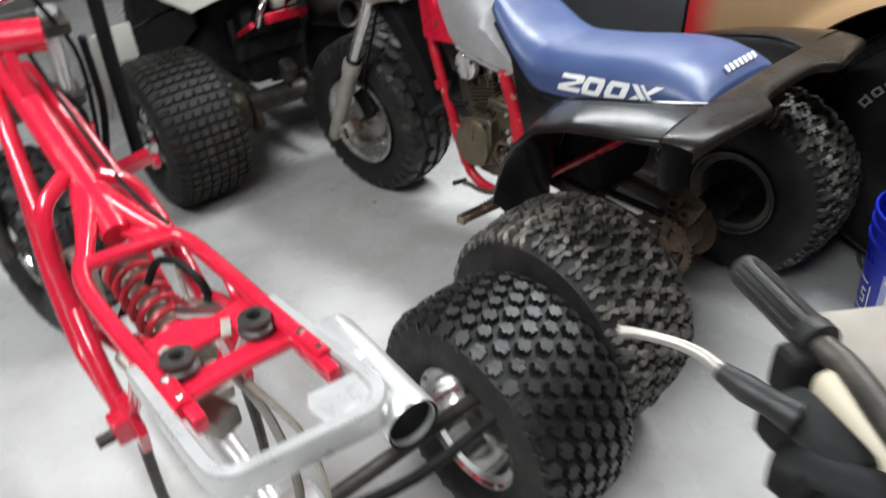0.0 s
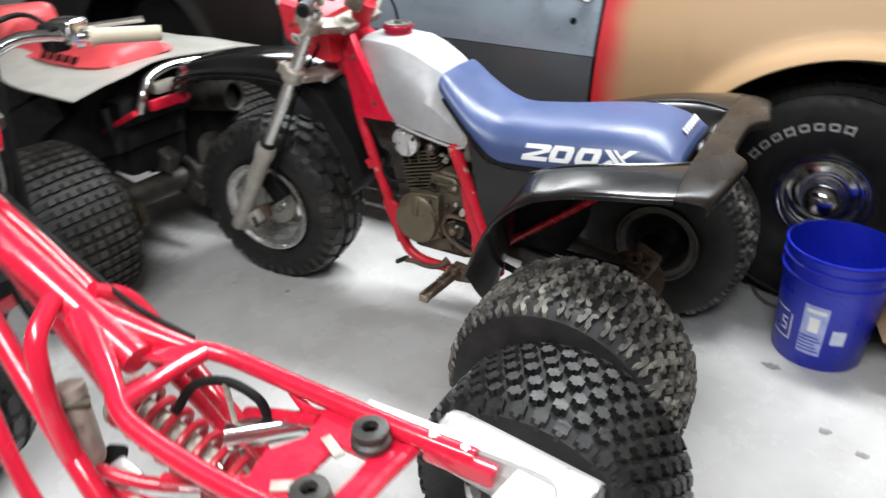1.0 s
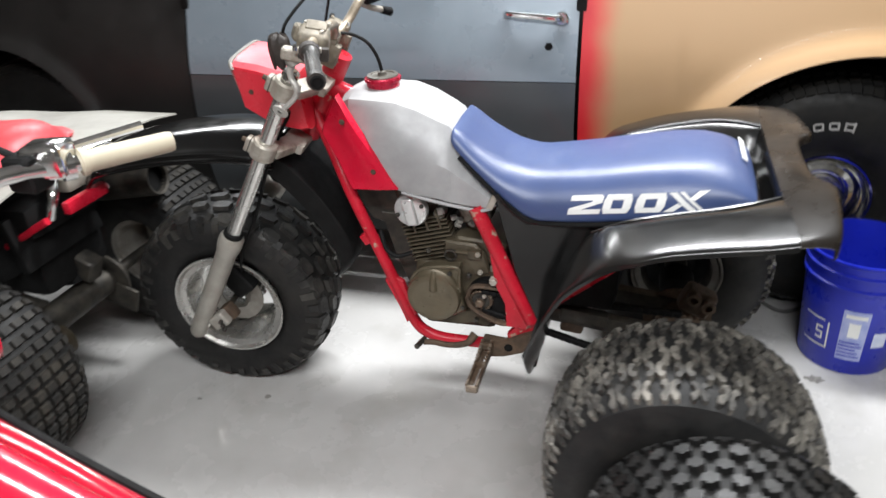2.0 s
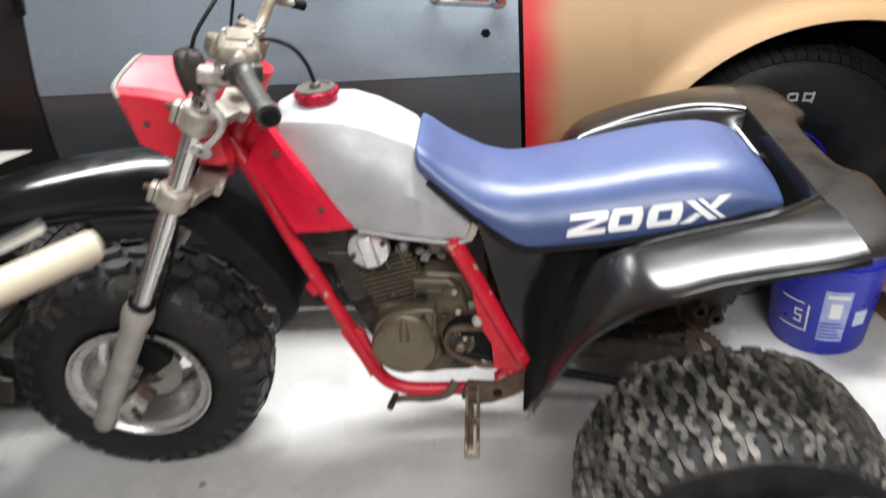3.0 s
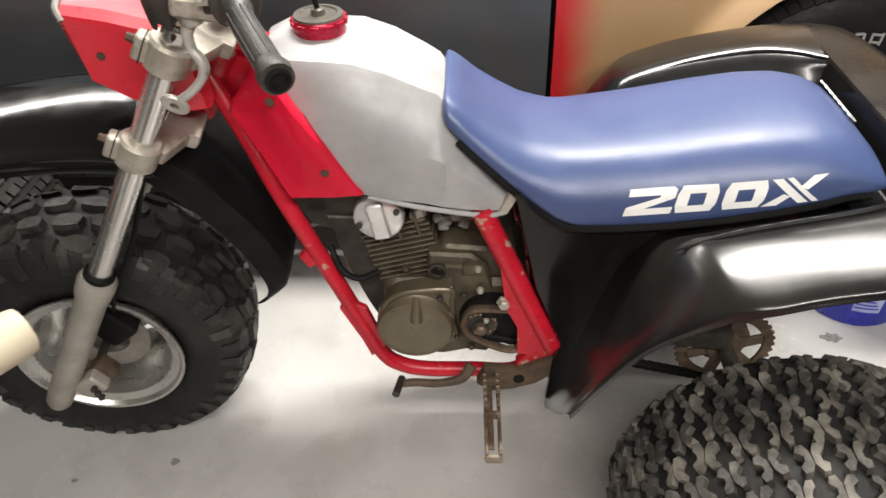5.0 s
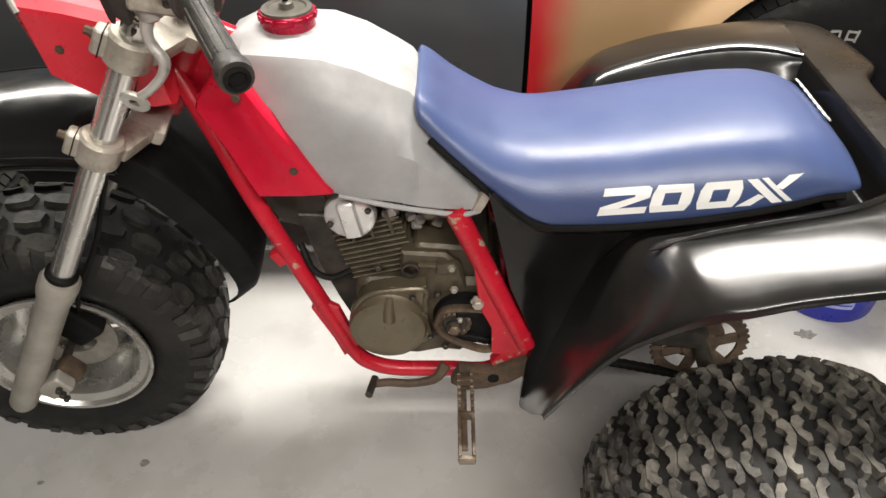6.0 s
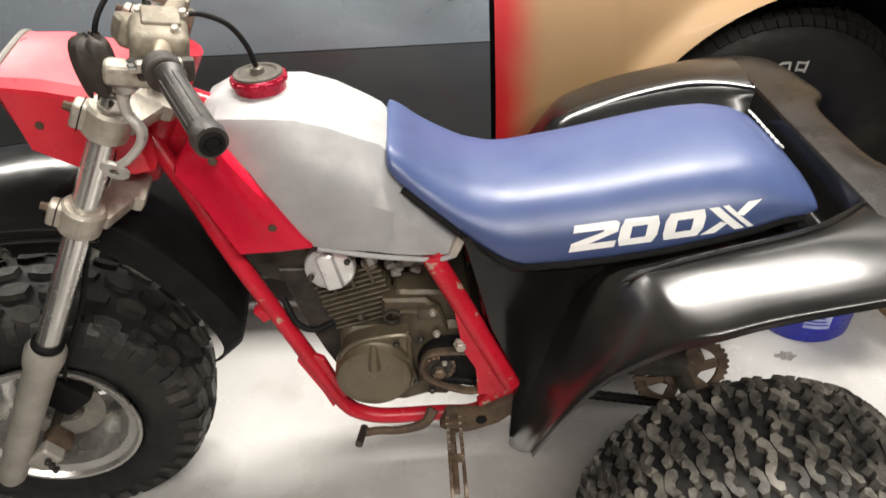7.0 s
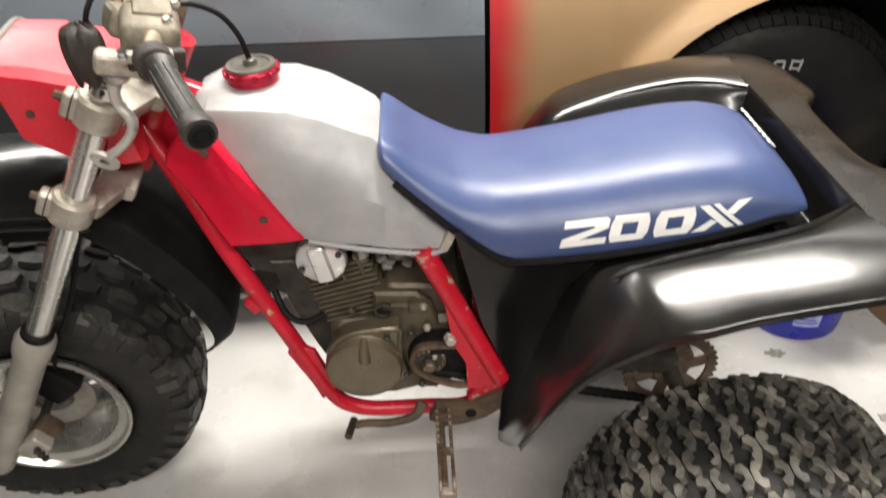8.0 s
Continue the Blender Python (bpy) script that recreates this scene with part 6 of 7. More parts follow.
for s in (-1, 1):
    y = BY + s * 0.098
    part("seat_rail", tube(RAILS[s], 0.0155, 14, 5), M_RED_NEW, bare, "glossy red rear rail")
    part("main_tube", tube([(0.38, BY + s * 0.035, 0.890), (0.52, BY + s * 0.062, 0.805), (0.70, BY + s * 0.094, 0.636), (0.85, BY + s * 0.118, 0.495), (0.965, BY + s * 0.126, 0.365)], 0.019, 16, 5), M_RED_NEW, bare, "thick red main tube")
    part("side_tube", tube(SIDES[s], 0.0165, 14, 6), M_RED_NEW, bare, "bent red side tube")
    part("rail_brace", tube([(1.085, BY + s * 0.100, 0.668), (1.130, BY + s * 0.096, 0.632), (1.185, BY + s * 0.088, 0.652)], 0.0085, 10, 4), M_RED_NEW, bare)
    part("plate_strut", tube([(1.00, BY + s * 0.085, 0.575), (1.08, BY + s * 0.080, 0.610), (1.175, BY + s * 0.070, 0.650)], 0.011, 10, 3), M_RED_NEW, bare)
    part("down_tube", tube([(0.30, BY + s * 0.02, 0.905), (0.42, BY + s * 0.06, 0.70), (0.52, BY + s * 0.10, 0.48), (0.60, BY + s * 0.115, 0.32), (0.68, BY + s * 0.115, 0.285), (0.86, BY + s * 0.115, 0.285), (0.97, BY + s * 0.115, 0.33)], 0.0165, 14, 5), M_RED_NEW, bare)
    part("stay_tube", tube([(0.96, BY + s * 0.112, 0.36), (1.08, BY + s * 0.108, 0.50), (1.20, BY + s * 0.104, 0.655)], 0.013, 12, 4), M_RED_NEW, bare)
    part("pivot_plate", plate([(0.90, 0.40), (0.99, 0.42), (1.02, 0.35), (0.99, 0.28), (0.92, 0.27)], BY + s * 0.105, BY + s * 0.125), M_RED_NEW, bare)
    part("gusset", plate([(1.185, 0.668), (1.24, 0.665), (1.20, 0.60)], BY + s * 0.095, BY + s * 0.102), M_RED_NEW, bare)
    part("pivot_bolt", lathe([(0.018, 0), (0.018, 0.014), (0.012, 0.018), (0.012, 0.03)], (0.965, BY + s * 0.125, 0.345), (0, s, 0), 16, True), M_CASTAL, bare)
    part("foot_tube", tube([(0.97, BY + s * 0.115, 0.29), (0.96, BY + s * 0.12, 0.15), (0.95, BY + s * 0.12, 0.012)], 0.012, 10, 3), M_DARKSTEEL, bare)
    part("tail_tongue", box((0.11, 0.022, 0.030), pose(1.380 + s * 0.025, BY + s * 0.092, 0.668, 0, -2, 0), 0.006), M_RED_NEW, bare)
    for k in range(2):
        bolt(bare, (1.335 + s * 0.025 + 0.05 * k, BY + s * 0.098, 0.688), (0, 0, 1), 0.006, 0.006, M_CHROME, "rail_bolt")
# plate with two rubber bushes
pl = bmesh.new()
add_plate(pl, [(1.175, BY - 0.095), (1.155, BY - 0.02), (1.185, BY + 0.03), (1.175, BY + 0.095), (1.238, BY + 0.095), (1.236, BY), (1.238, BY - 0.095)], 0.648, 0.660, "xy", 0.003)
add_plate(pl, [(1.286, BY - 0.095), (1.288, BY), (1.286, BY + 0.095), (1.330, BY + 0.095), (1.318, BY), (1.330, BY - 0.095)], 0.648, 0.660, "xy", 0.003)
for s in (-1, 1):
    add_plate(pl, [(1.228, BY + s * 0.042), (1.228, BY + s * 0.095), (1.296, BY + s * 0.095), (1.296, BY + s * 0.042)], 0.6485, 0.6595, "xy", 0.002)
plate_b = part("seat_plate", pl, M_RED_NEW, bare, "red cross plate with rubber bushes")
part("plate_lip", tube([(1.328, BY - 0.095, 0.654), (1.322, BY, 0.654), (1.328, BY + 0.095, 0.654)], 0.012, 10, 4), M_RED_NEW, plate_b)
for s in (-1, 1):
    part("rubber_bush", lathe([(0.016, 0), (0.026, 0.001), (0.029, 0.006), (0.029, 0.014), (0.024, 0.018), (0.024, 0.022), (0.027, 0.026), (0.026, 0.032), (0.012, 0.034), (0.010, 0.024)], (1.277, BY + s * 0.064, 0.660), (0, 0, 1), 28), M_GRIP, plate_b, "black rubber bush")
part("steel_tab", box((0.05, 0.018, 0.004), pose(1.232, BY - 0.055, 0.664, 0, 0, 35), 0.001), M_CASTAL, plate_b)
part("steel_tab", box((0.045, 0.016, 0.004), pose(1.235, BY + 0.03, 0.664, 0, 0, -25), 0.001), M_CASTAL, plate_b)
# aluminium tail loop
alu = bmesh.new()
loop = [(1.235, BY + 0.113, 0.666), (1.40, BY + 0.117, 0.672), (1.510, BY + 0.118, 0.676), (1.545, BY + 0.108, 0.678), (1.560, BY + 0.080, 0.678), (1.549, BY + 0.010, 0.678), (1.534, BY - 0.080, 0.678), (1.520, BY - 0.110, 0.677), (1.488, BY - 0.122, 0.676), (1.38, BY - 0.122, 0.671), (1.235, BY - 0.120, 0.665)]
line = curve_points(loop, 6)
rings = []
for i, c in enumerate(line):
    d = (line[min(i + 1, len(line) - 1)] - line[max(i - 1, 0)]).normalized()
    w = d.cross(Vector((0, 0, 1))).normalized()
    rings.append([c + w * a + Vector((0, 0, b)) for a, b in ((-0.008, -0.030), (-0.011, -0.026), (-0.0115, 0.010), (-0.008, 0.0150), (0.008, 0.0150), (0.0115, 0.010), (0.011, -0.026), (0.008, -0.030))])
skin(alu, rings)
bmesh.ops.recalc_face_normals(alu, faces=alu.faces)
tail_b = part("aluminium_tail", alu, M_ALU, bare, "polished aluminium tail loop")
part("tail_tab", plate([(1.475, BY + 0.035), (1.485, BY + 0.108), (1.535, BY + 0.105), (1.558, BY + 0.06), (1.545, BY + 0.025), (1.500, BY + 0.020)], 0.680, 0.686, "xy"), M_ALU, tail_b)
part("cross_rod", tube([(1.60, BY - 0.03, 0.60), (1.62, BY + 0.10, 0.585), (1.56, BY + 0.30, 0.50)], 0.009, 10, 3), M_BLACK, tail_b)
# silencer: an open aluminium can
can = bmesh.new()
ca, cb = Vector((1.340, BY + 0.152, 0.640)), Vector((1.580, BY + 0.134, 0.632))
L = (cb - ca).length
add_lathe(can, [(0.030, 0), (0.040, 0.006), (0.043, 0.02), (0.043, L - 0.006), (0.041, L), (0.036, L - 0.002), (0.035, L - 0.02), (0.033, L - 0.08)], ca, (cb - ca), 32)
can_ob = part("silencer", can, M_ALU, bare, "bare aluminium silencer with a black open end")
part("silencer_mouth", lathe([(0.0415, L + 0.0008), (0.0385, L + 0.0015), (0.0365, L - 0.004), (0.036, L - 0.012), (0.0005, L - 0.014)], ca, (cb - ca), 28), M_BLACK, can_ob)
part("silencer_strap", box((0.03, 0.03, 0.008), pose(1.45, BY + 0.126, 0.676), 0.002), M_ALU, can_ob)
# shock absorber: spring, body, reservoir
s0, s1 = Vector((0.80, BY + 0.005, 0.575)), Vector((1.07, BY + 0.005, 0.50))
ax = (s1 - s0).normalized()
u = ax.orthogonal().normalized()
w = ax.cross(u)
coil = [s0 + ax * ((s1 - s0).length * k / 96) + (u * math.cos(2 * math.pi * k / 12) + w * math.sin(2 * math.pi * k / 12)) * 0.043 for k in range(97)]
spring = part("shock_spring", tube(coil, 0.0075, 8, 1), M_SPRING, bare, "red coil spring of the shock absorber")
part("shock_body", tube([s0 - ax * 0.03, s0 + ax * 0.2], 0.024, 16, 1), M_CASTAL, spring)
part("shock_rod", tube([s0 + ax * 0.2, s1 + ax * 0.04], 0.010, 12, 1), M_CHROME, spring)
for p in (s0, s1):
    part("spring_seat", lathe([(0.047, -0.006), (0.050, 0), (0.047, 0.006)], p, ax, 24, True), M_CASTAL, spring)
part("shock_eye", lathe([(0.020, -0.02), (0.022, -0.018), (0.022, 0.018), (0.020, 0.02)], s1 + ax * 0.05, (0, 1, 0), 20, True), M_DARKSTEEL, spring)
part("linkage", box((0.08, 0.09, 0.05), pose(1.10, BY, 0.455, 0, 20, 0), 0.012), M_CASTAL, bare)
part("reservoir", lathe([(0.020, -0.004), (0.027, 0), (0.028, 0.02), (0.026, 0.024), (0.026, 0.135), (0.022, 0.145)], (0.750, BY - 0.062, 0.630), (0.22, -0.10, -1), 22, True), M_CASTAL, bare, "grey remote reservoir")
part("reservoir_clip", tube([(0.735, BY - 0.105, 0.605), (0.76, BY - 0.090, 0.612), (0.785, BY - 0.05, 0.605)], 0.011, 10), M_ENGINE, bare)
part("silver_canister", lathe([(0.018, 0), (0.023, 0.003), (0.023, 0.130), (0.019, 0.135)], (1.010, BY + 0.030, 0.572), (0.115, 0.075, 0.025), 24, True), M_CHROME, bare, "polished aluminium canister")
part("black_hose", tube([(0.92, BY + 0.01, 0.60), (0.955, BY + 0.03, 0.655), (1.01, BY + 0.05, 0.670), (1.055, BY + 0.065, 0.645), (1.065, BY + 0.07, 0.61)], 0.008, 10), M_BLACK, bare)
part("hose_clip", box((0.02, 0.02, 0.014), pose(1.068, BY + 0.07, 0.605, 0, 30, 20), 0.003), M_BLACK, bare)
part("brake_line", tube([(1.01, BY + 0.045, 0.67), (1.015, BY + 0.045, 0.60), (1.03, BY + 0.04, 0.50), (1.06, BY + 0.03, 0.42)], 0.005, 8), M_CASTAL, bare)
# swingarm and what shows through the tail
part("swingarm", tube([(0.97, BY, 0.345), (1.15, BY, 0.32), (1.335, BY, 0.285)], 0.026, 14, 4), M_ALU, bare, "silver swingarm")
part("carrier", lathe([(0.05, -0.07), (0.058, -0.06), (0.058, 0.06), (0.05, 0.07)], (1.345, BY, 0.283), (0, 1, 0), 24, True), M_ALU, bare)
part("axle", tube([(1.345, BY - 0.10, 0.283), (1.345, -0.72, 0.283)], 0.016, 14, 1), M_DARKSTEEL, bare)
part("grey_box", box((0.06, 0.05, 0.04), pose(1.30, BY - 0.045, 0.565, 0, 0, 20), 0.006), M_RIM_IN, bare)
part("hose", tube([(1.30, BY + 0.0, 0.63), (1.35, BY + 0.02, 0.55), (1.42, BY + 0.01, 0.46), (1.44, BY - 0.02, 0.38)], 0.008, 8), M_RIM_IN, bare)
part("hose", tube([(1.32, BY + 0.01, 0.62), (1.39, BY + 0.05, 0.52), (1.45, BY + 0.04, 0.42), (1.44, BY, 0.34)], 0.006, 8), M_CASTAL, bare)
part("hose_end", box((0.03, 0.02, 0.012), pose(1.40, BY + 0.075, 0.50, 0, 40, 30), 0.003), M_BLACK, bare)
part("valve_body", box((0.06, 0.05, 0.04), pose(1.43, BY - 0.03, 0.32, 0, 0, 10), 0.01), M_CASTAL, bare)
part("valve_knob", box((0.022, 0.02, 0.018), pose(1.41, BY - 0.05, 0.345), 0.004), material("yellow_plastic", (0.65, 0.5, 0.05), 0.5), bare)
part("rear_shackle", box((0.05, 0.05, 0.06), pose(0.975, BY - 0.135, 0.36), 0.012), M_RED_NEW, bare)
part("rear_shackle_bolt", tube([(0.975, BY - 0.16, 0.35), (0.975, BY - 0.19, 0.35)], 0.013, 12, 1), M_DARKSTEEL, bare)
# rear wheel on the aisle side
BW = build_wheel(bare, pose(1.382, -0.690, 0.268, 0, 20, 0), 0.254, 0.255, 0.132, "block", M_TREAD_DK, M_CHROME, 0.0, 9, name="rear_wheel", disc_mat=M_DARKSTEEL, flange=0.03)
# fork, front wheel, handlebar
for s in (-1, 1):
    a, b = Vector((0.335, BY + s * 0.13, 0.985)), Vector((0.02, BY + s * 0.13, 0.30))
    part("fork_tube", tube([a, a + (b - a) * 0.45], 0.0215, 18, 1), M_ALU, bare, "chromed fork tube")
    part("fork_boot", tube([a + (b - a) * 0.40, a + (b - a) * 0.55, a + (b - a) * 0.62], [0.026, 0.030, 0.026], 16, 3), M_BLACK, bare)
    part("fork_lower", tube([a + (b - a) * 0.6, b], 0.027, 18, 1), M_DARKSTEEL, bare, "dark fork slider")
part("fork_bridge", box((0.07, 0.33, 0.035), pose(0.33, BY, 0.955, 0, 25, 0), 0.012), M_DARKSTEEL, bare)
part("fork_bridge", box((0.07, 0.33, 0.035), pose(0.235, BY, 0.760, 0, 25, 0), 0.012), M_DARKSTEEL, bare)
part("fork_guard", plate([(-0.894, 0.812), (-0.865, 0.814), (-0.835, 0.803), (-0.871, 0.683), (-0.906, 0.569), (-0.946, 0.594), (-0.919, 0.705)], -0.016, -0.008, "yz"), M_WHITEFEND, bare, "scuffed white fork guard")
part("guard_stay", tube([(0.08, BY + 0.13, 0.66), (-0.008, -0.936, 0.69)], 0.007, 8, 1), M_DARKSTEEL, bare)
part("black_strut", tube([(0.057, -0.867, 0.981), (0.019, -0.867, 0.754), (-0.017, -0.867, 0.426)], 0.0205, 16, 3), M_BLACK, bare)
part("front_brake_hose", tube([(0.40, BY + 0.1, 1.03), (0.30, BY + 0.17, 0.85), (0.16, BY + 0.17, 0.55), (0.06, BY + 0.15, 0.36)], 0.006, 8), M_BLACK, bare)
build_wheel(bare, pose(-0.03, BY - 0.02, 0.280, 0, 0, 8), 0.268, 0.20, 0.135, "lug", M_TREAD_DK, M_CHROME, 0.0, 12, name="front_wheel")
hbar = part("handlebar", tube([(0.541, BY + 0.412, 1.080), (0.475, BY + 0.305, 1.088), (0.425, BY + 0.20, 1.100), (0.40, BY + 0.11, 1.060), (0.38, BY + 0.05, 1.035), (0.375, BY, 1.03), (0.38, BY - 0.05, 1.035), (0.40, BY - 0.11, 1.060), (0.425, BY - 0.20, 1.100), (0.475, BY - 0.305, 1.088), (0.541, BY - 0.412, 1.080)], 0.0115, 14, 5), M_CHROME, bare, "chrome handlebar")
for s in (-1, 1):
    g0, g1 = Vector((0.475, BY + s * 0.305, 1.088)), Vector((0.541, BY + s * 0.412, 1.081))
    d = g1 - g0
    gr = bmesh.new()
    add_lathe(gr, [(0.012, -0.002), (0.0190, 0.0), (0.0190, 0.006), (0.0152, 0.012), (0.0150, d.length - 0.006), (0.0138, d.length), (0.006, d.length + 0.001)], g0, d, 24, True)
    part("grip", gr, M_CREAM, hbar, "cream rubber grip")
    part("clamp_collar", tube([g0 - d * 0.08, g0 - d * 0.20], 0.020, 16, 1), M_CHROME, hbar)
    part("lever_perch", box((0.055, 0.05, 0.045), Matrix.Translation(g0 - d * 0.22 + Vector((-0.01, 0, 0.012))) @ Matrix.Rotation(0.3, 4, "Z"), 0.010, 3), M_CHROME, hbar)
    part("throttle_box", box((0.045, 0.04, 0.05), Matrix.Translation(g0 - d * 0.42 + Vector((-0.015, 0, 0.0))), 0.01, 3), M_BLACK, hbar)
    part("lever", tube([g0 - d * 0.2 + Vector((-0.035, 0, 0.01)), g0 + d * 0.2 + Vector((-0.05, 0, 0.012)), g1 + Vector((-0.045, 0, 0.022))], [0.008, 0.006, 0.007], 10, 5), M_CHROME, hbar, "thin chrome lever")
    part("cable", tube([g0 - d * 0.35, g0 - d * 0.7 + Vector((-0.04, 0, 0.04)), Vector((0.42, BY + s * 0.08, 1.10)), Vector((0.30, BY + s * 0.02, 1.0))], 0.005, 8), M_BLACK, hbar)
part("long_cable", tube([(0.40, BY + 0.05, 0.93), (0.60, BY + 0.052, 0.825), (0.78, BY + 0.062, 0.735), (0.90, BY + 0.085, 0.690)], 0.005, 8), M_BLACK, bare)
part("engine_hanger", box((0.036, 0.185, 0.042), pose(0.125, -0.966, 0.475, 9, 12, 0), 0.008), M_RED_NEW, bare, "red engine mounting stub")
part("hanger_tip", lathe([(0.020, 0), (0.022, 0.004), (0.022, 0.018), (0.014, 0.022)], (0.125, -0.876, 0.463), (0, 1, 0), 18, True), M_RED_NEW, bare)
part("horn_bracket", box((0.040, 0.030, 0.045), pose(0.205, BY + 0.150, 0.650, 0, 25, 10), 0.008), M_RED_NEW, bare)
part("ignition_coil", box((0.060, 0.050, 0.055), pose(0.230, BY + 0.100, 0.575, 0, 20, 0), 0.012), M_BLACK, bare)
part("wiring_loom", tube([(0.36, BY + 0.06, 0.86), (0.28, BY + 0.14, 0.72), (0.22, BY + 0.13, 0.60), (0.30, BY + 0.12, 0.50), (0.42, BY + 0.10, 0.52)], 0.008, 10), M_BLACK, bare)
part("radiator_hose", tube([(0.113, -0.945, 0.85), (0.047, -0.934, 0.652), (-0.03, -0.945, 0.498), (-0.063, -0.978, 0.355)], 0.011, 12), M_BLACK, bare)

# castings and links low in the frame
for k, (lx, ly, lz, sx, sy, sz, mat) in enumerate([(0.80, -0.045, 0.43, 0.06, 0.05, 0.05, M_ALU), (0.88, -0.065, 0.41, 0.07, 0.035, 0.04, M_CASTAL), (0.93, -0.03, 0.40, 0.05, 0.05, 0.06, M_ALU), (0.74, -0.02, 0.42, 0.04, 0.06, 0.03, M_BLACK)]):
    part("linkage_casting", box((sx, sy, sz), pose(lx, BY + ly, lz, 12 * k, 20, 15 * k), 0.012, 3), mat, bare)
for z0 in (0.44, 0.49):
    part("lower_link", tube([(0.76, BY - 0.09, z0), (0.88, BY - 0.05, z0 - 0.02), (0.97, BY + 0.04, z0 - 0.06)], 0.012, 12, 3), M_RED_NEW, bare)


# ---- the faded red and white three-wheeler ahead ----
old = thing("three_wheeler", "old three-wheeler with a faded red seat and grey-white rear fenders", "three-wheeler", at=pose(0, 0, 0))
CX, CY = -0.49, -0.135
CWL = build_wheel(old, pose(CX + 0.01, CY - 0.445, 0.284, 0, 0, 0), 0.276, 0.30, 0.120, "rib", M_TREAD_BR, M_CHROME, -0.07, 21, name="rear_wheel")
part("hub_cone", lathe([(0.078, -0.135), (0.074, -0.150), (0.050, -0.158), (0.046, -0.190), (0.030, -0.198)], (0, 0, 0), (0, 1, 0), 28, True), M_CHROME, CWL, "chromed wheel hub")
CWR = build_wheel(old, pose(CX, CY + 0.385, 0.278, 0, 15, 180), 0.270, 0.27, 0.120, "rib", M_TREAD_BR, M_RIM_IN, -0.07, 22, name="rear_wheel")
part("rear_axle", tube([(CX, CY - 0.40, 0.278), (CX, CY + 0.40, 0.278)], 0.018, 14, 1), M_DARKSTEEL, old)
part("axle_housing", tube([(CX, CY - 0.16, 0.278), (CX, CY + 0.16, 0.278)], 0.045, 20, 1), M_DARKSTEEL, old, "oily axle housing")
part("brake_drum", lathe([(0.03, 0), (0.085, 0.004), (0.092, 0.012), (0.092, 0.05), (0.07, 0.065), (0.03, 0.07)], (CX, CY - 0.245, 0.278), (0, 1, 0), 32, True), M_ENGINE, old, "grimy brake drum")
part("sprocket", lathe([(0.02, -0.004), (0.088, -0.004), (0.092, 0), (0.088, 0.004), (0.02, 0.004)], (CX, CY + 0.11, 0.278), (0, 1, 0), 36), M_DARKSTEEL, old)
part("sprocket_guard", box((0.10, 0.012, 0.085), pose(CX + 0.06, CY + 0.10, 0.225, 0, 20, 0), 0.006), M_DARKSTEEL, old)
part("hub_ring", lathe([(0.02, 0), (0.05, 0.002), (0.052, 0.03), (0.02, 0.034)], (CX + 0.03, CY - 0.17, 0.225), (0, 1, 0), 24, True), M_ENGINE, old)
part("skid_box", box((0.34, 0.26, 0.20), pose(CX - 0.14, CY, 0.455), 0.03), M_BLACK, old)
part("rear_guard", box((0.03, 0.30, 0.16), pose(CX + 0.02, CY - 0.03, 0.545, 0, -12, 0), 0.01), M_BLACK, old)
for s in (-1, 1):
    part("swingarm", box((0.50, 0.035, 0.06), pose(CX - 0.26, CY + s * 0.10, 0.33, 0, 12, 0), 0.01), M_DARKSTEEL, old)
part("caliper", box((0.09, 0.06, 0.08), pose(CX + 0.03, CY + 0.02, 0.385, 0, 25, 0), 0.016, 3), M_DARKSTEEL, old, "dark brake caliper")
part("shock", tube([(CX + 0.0, CY, 0.34), (CX - 0.06, CY, 0.62)], 0.035, 16, 1), M_BLACK, old)
part("inner_body", box((0.70, 0.42, 0.26), pose(-0.86, CY, 0.565), 0.04), M_BLACK, old, "black bodywork below the seat")
part("side_skirt", plate([(-1.30, 0.70), (-0.62, 0.725), (-0.58, 0.60), (-0.72, 0.52), (-0.95, 0.36), (-1.28, 0.33)], CY - 0.255, CY - 0.235), M_BLACK, old, "black side panel")
part("side_plate", box((0.012, 0.078, 0.125), pose(-0.605, -0.658, 0.610, 0, 0, 6), 0.004), M_WHITEFEND, old, "small white side plate")
part("plate_stay", tube([(-0.61, -0.625, 0.640), (-0.66, -0.50, 0.655), (-0.70, -0.385, 0.660)], 0.008, 8, 3), M_BLACK, old)
part("inner_tail", box((0.20, 0.30, 0.10), pose(-0.52, CY, 0.60), 0.03), M_BLACK, old)
part("engine", box((0.34, 0.24, 0.30), pose(-1.10, CY, 0.36), 0.04), M_ENGINE, old)
part("tail_bar", box((0.024, 0.150, 0.036), pose(-0.340, CY - 0.010, 0.632, 0, 0, -1), 0.006), M_RED, old, "red steel rear cross bar")
part("side_stay", tube([(-0.37, CY - 0.13, 0.615), (-0.55, CY - 0.16, 0.52), (-0.80, CY - 0.16, 0.40)], 0.011, 10, 4), M_RED, old)
part("side_stay", tube([(-0.37, CY + 0.10, 0.615), (-0.55, CY + 0.13, 0.52), (-0.80, CY + 0.13, 0.40)], 0.011, 10, 4), M_RED, old)
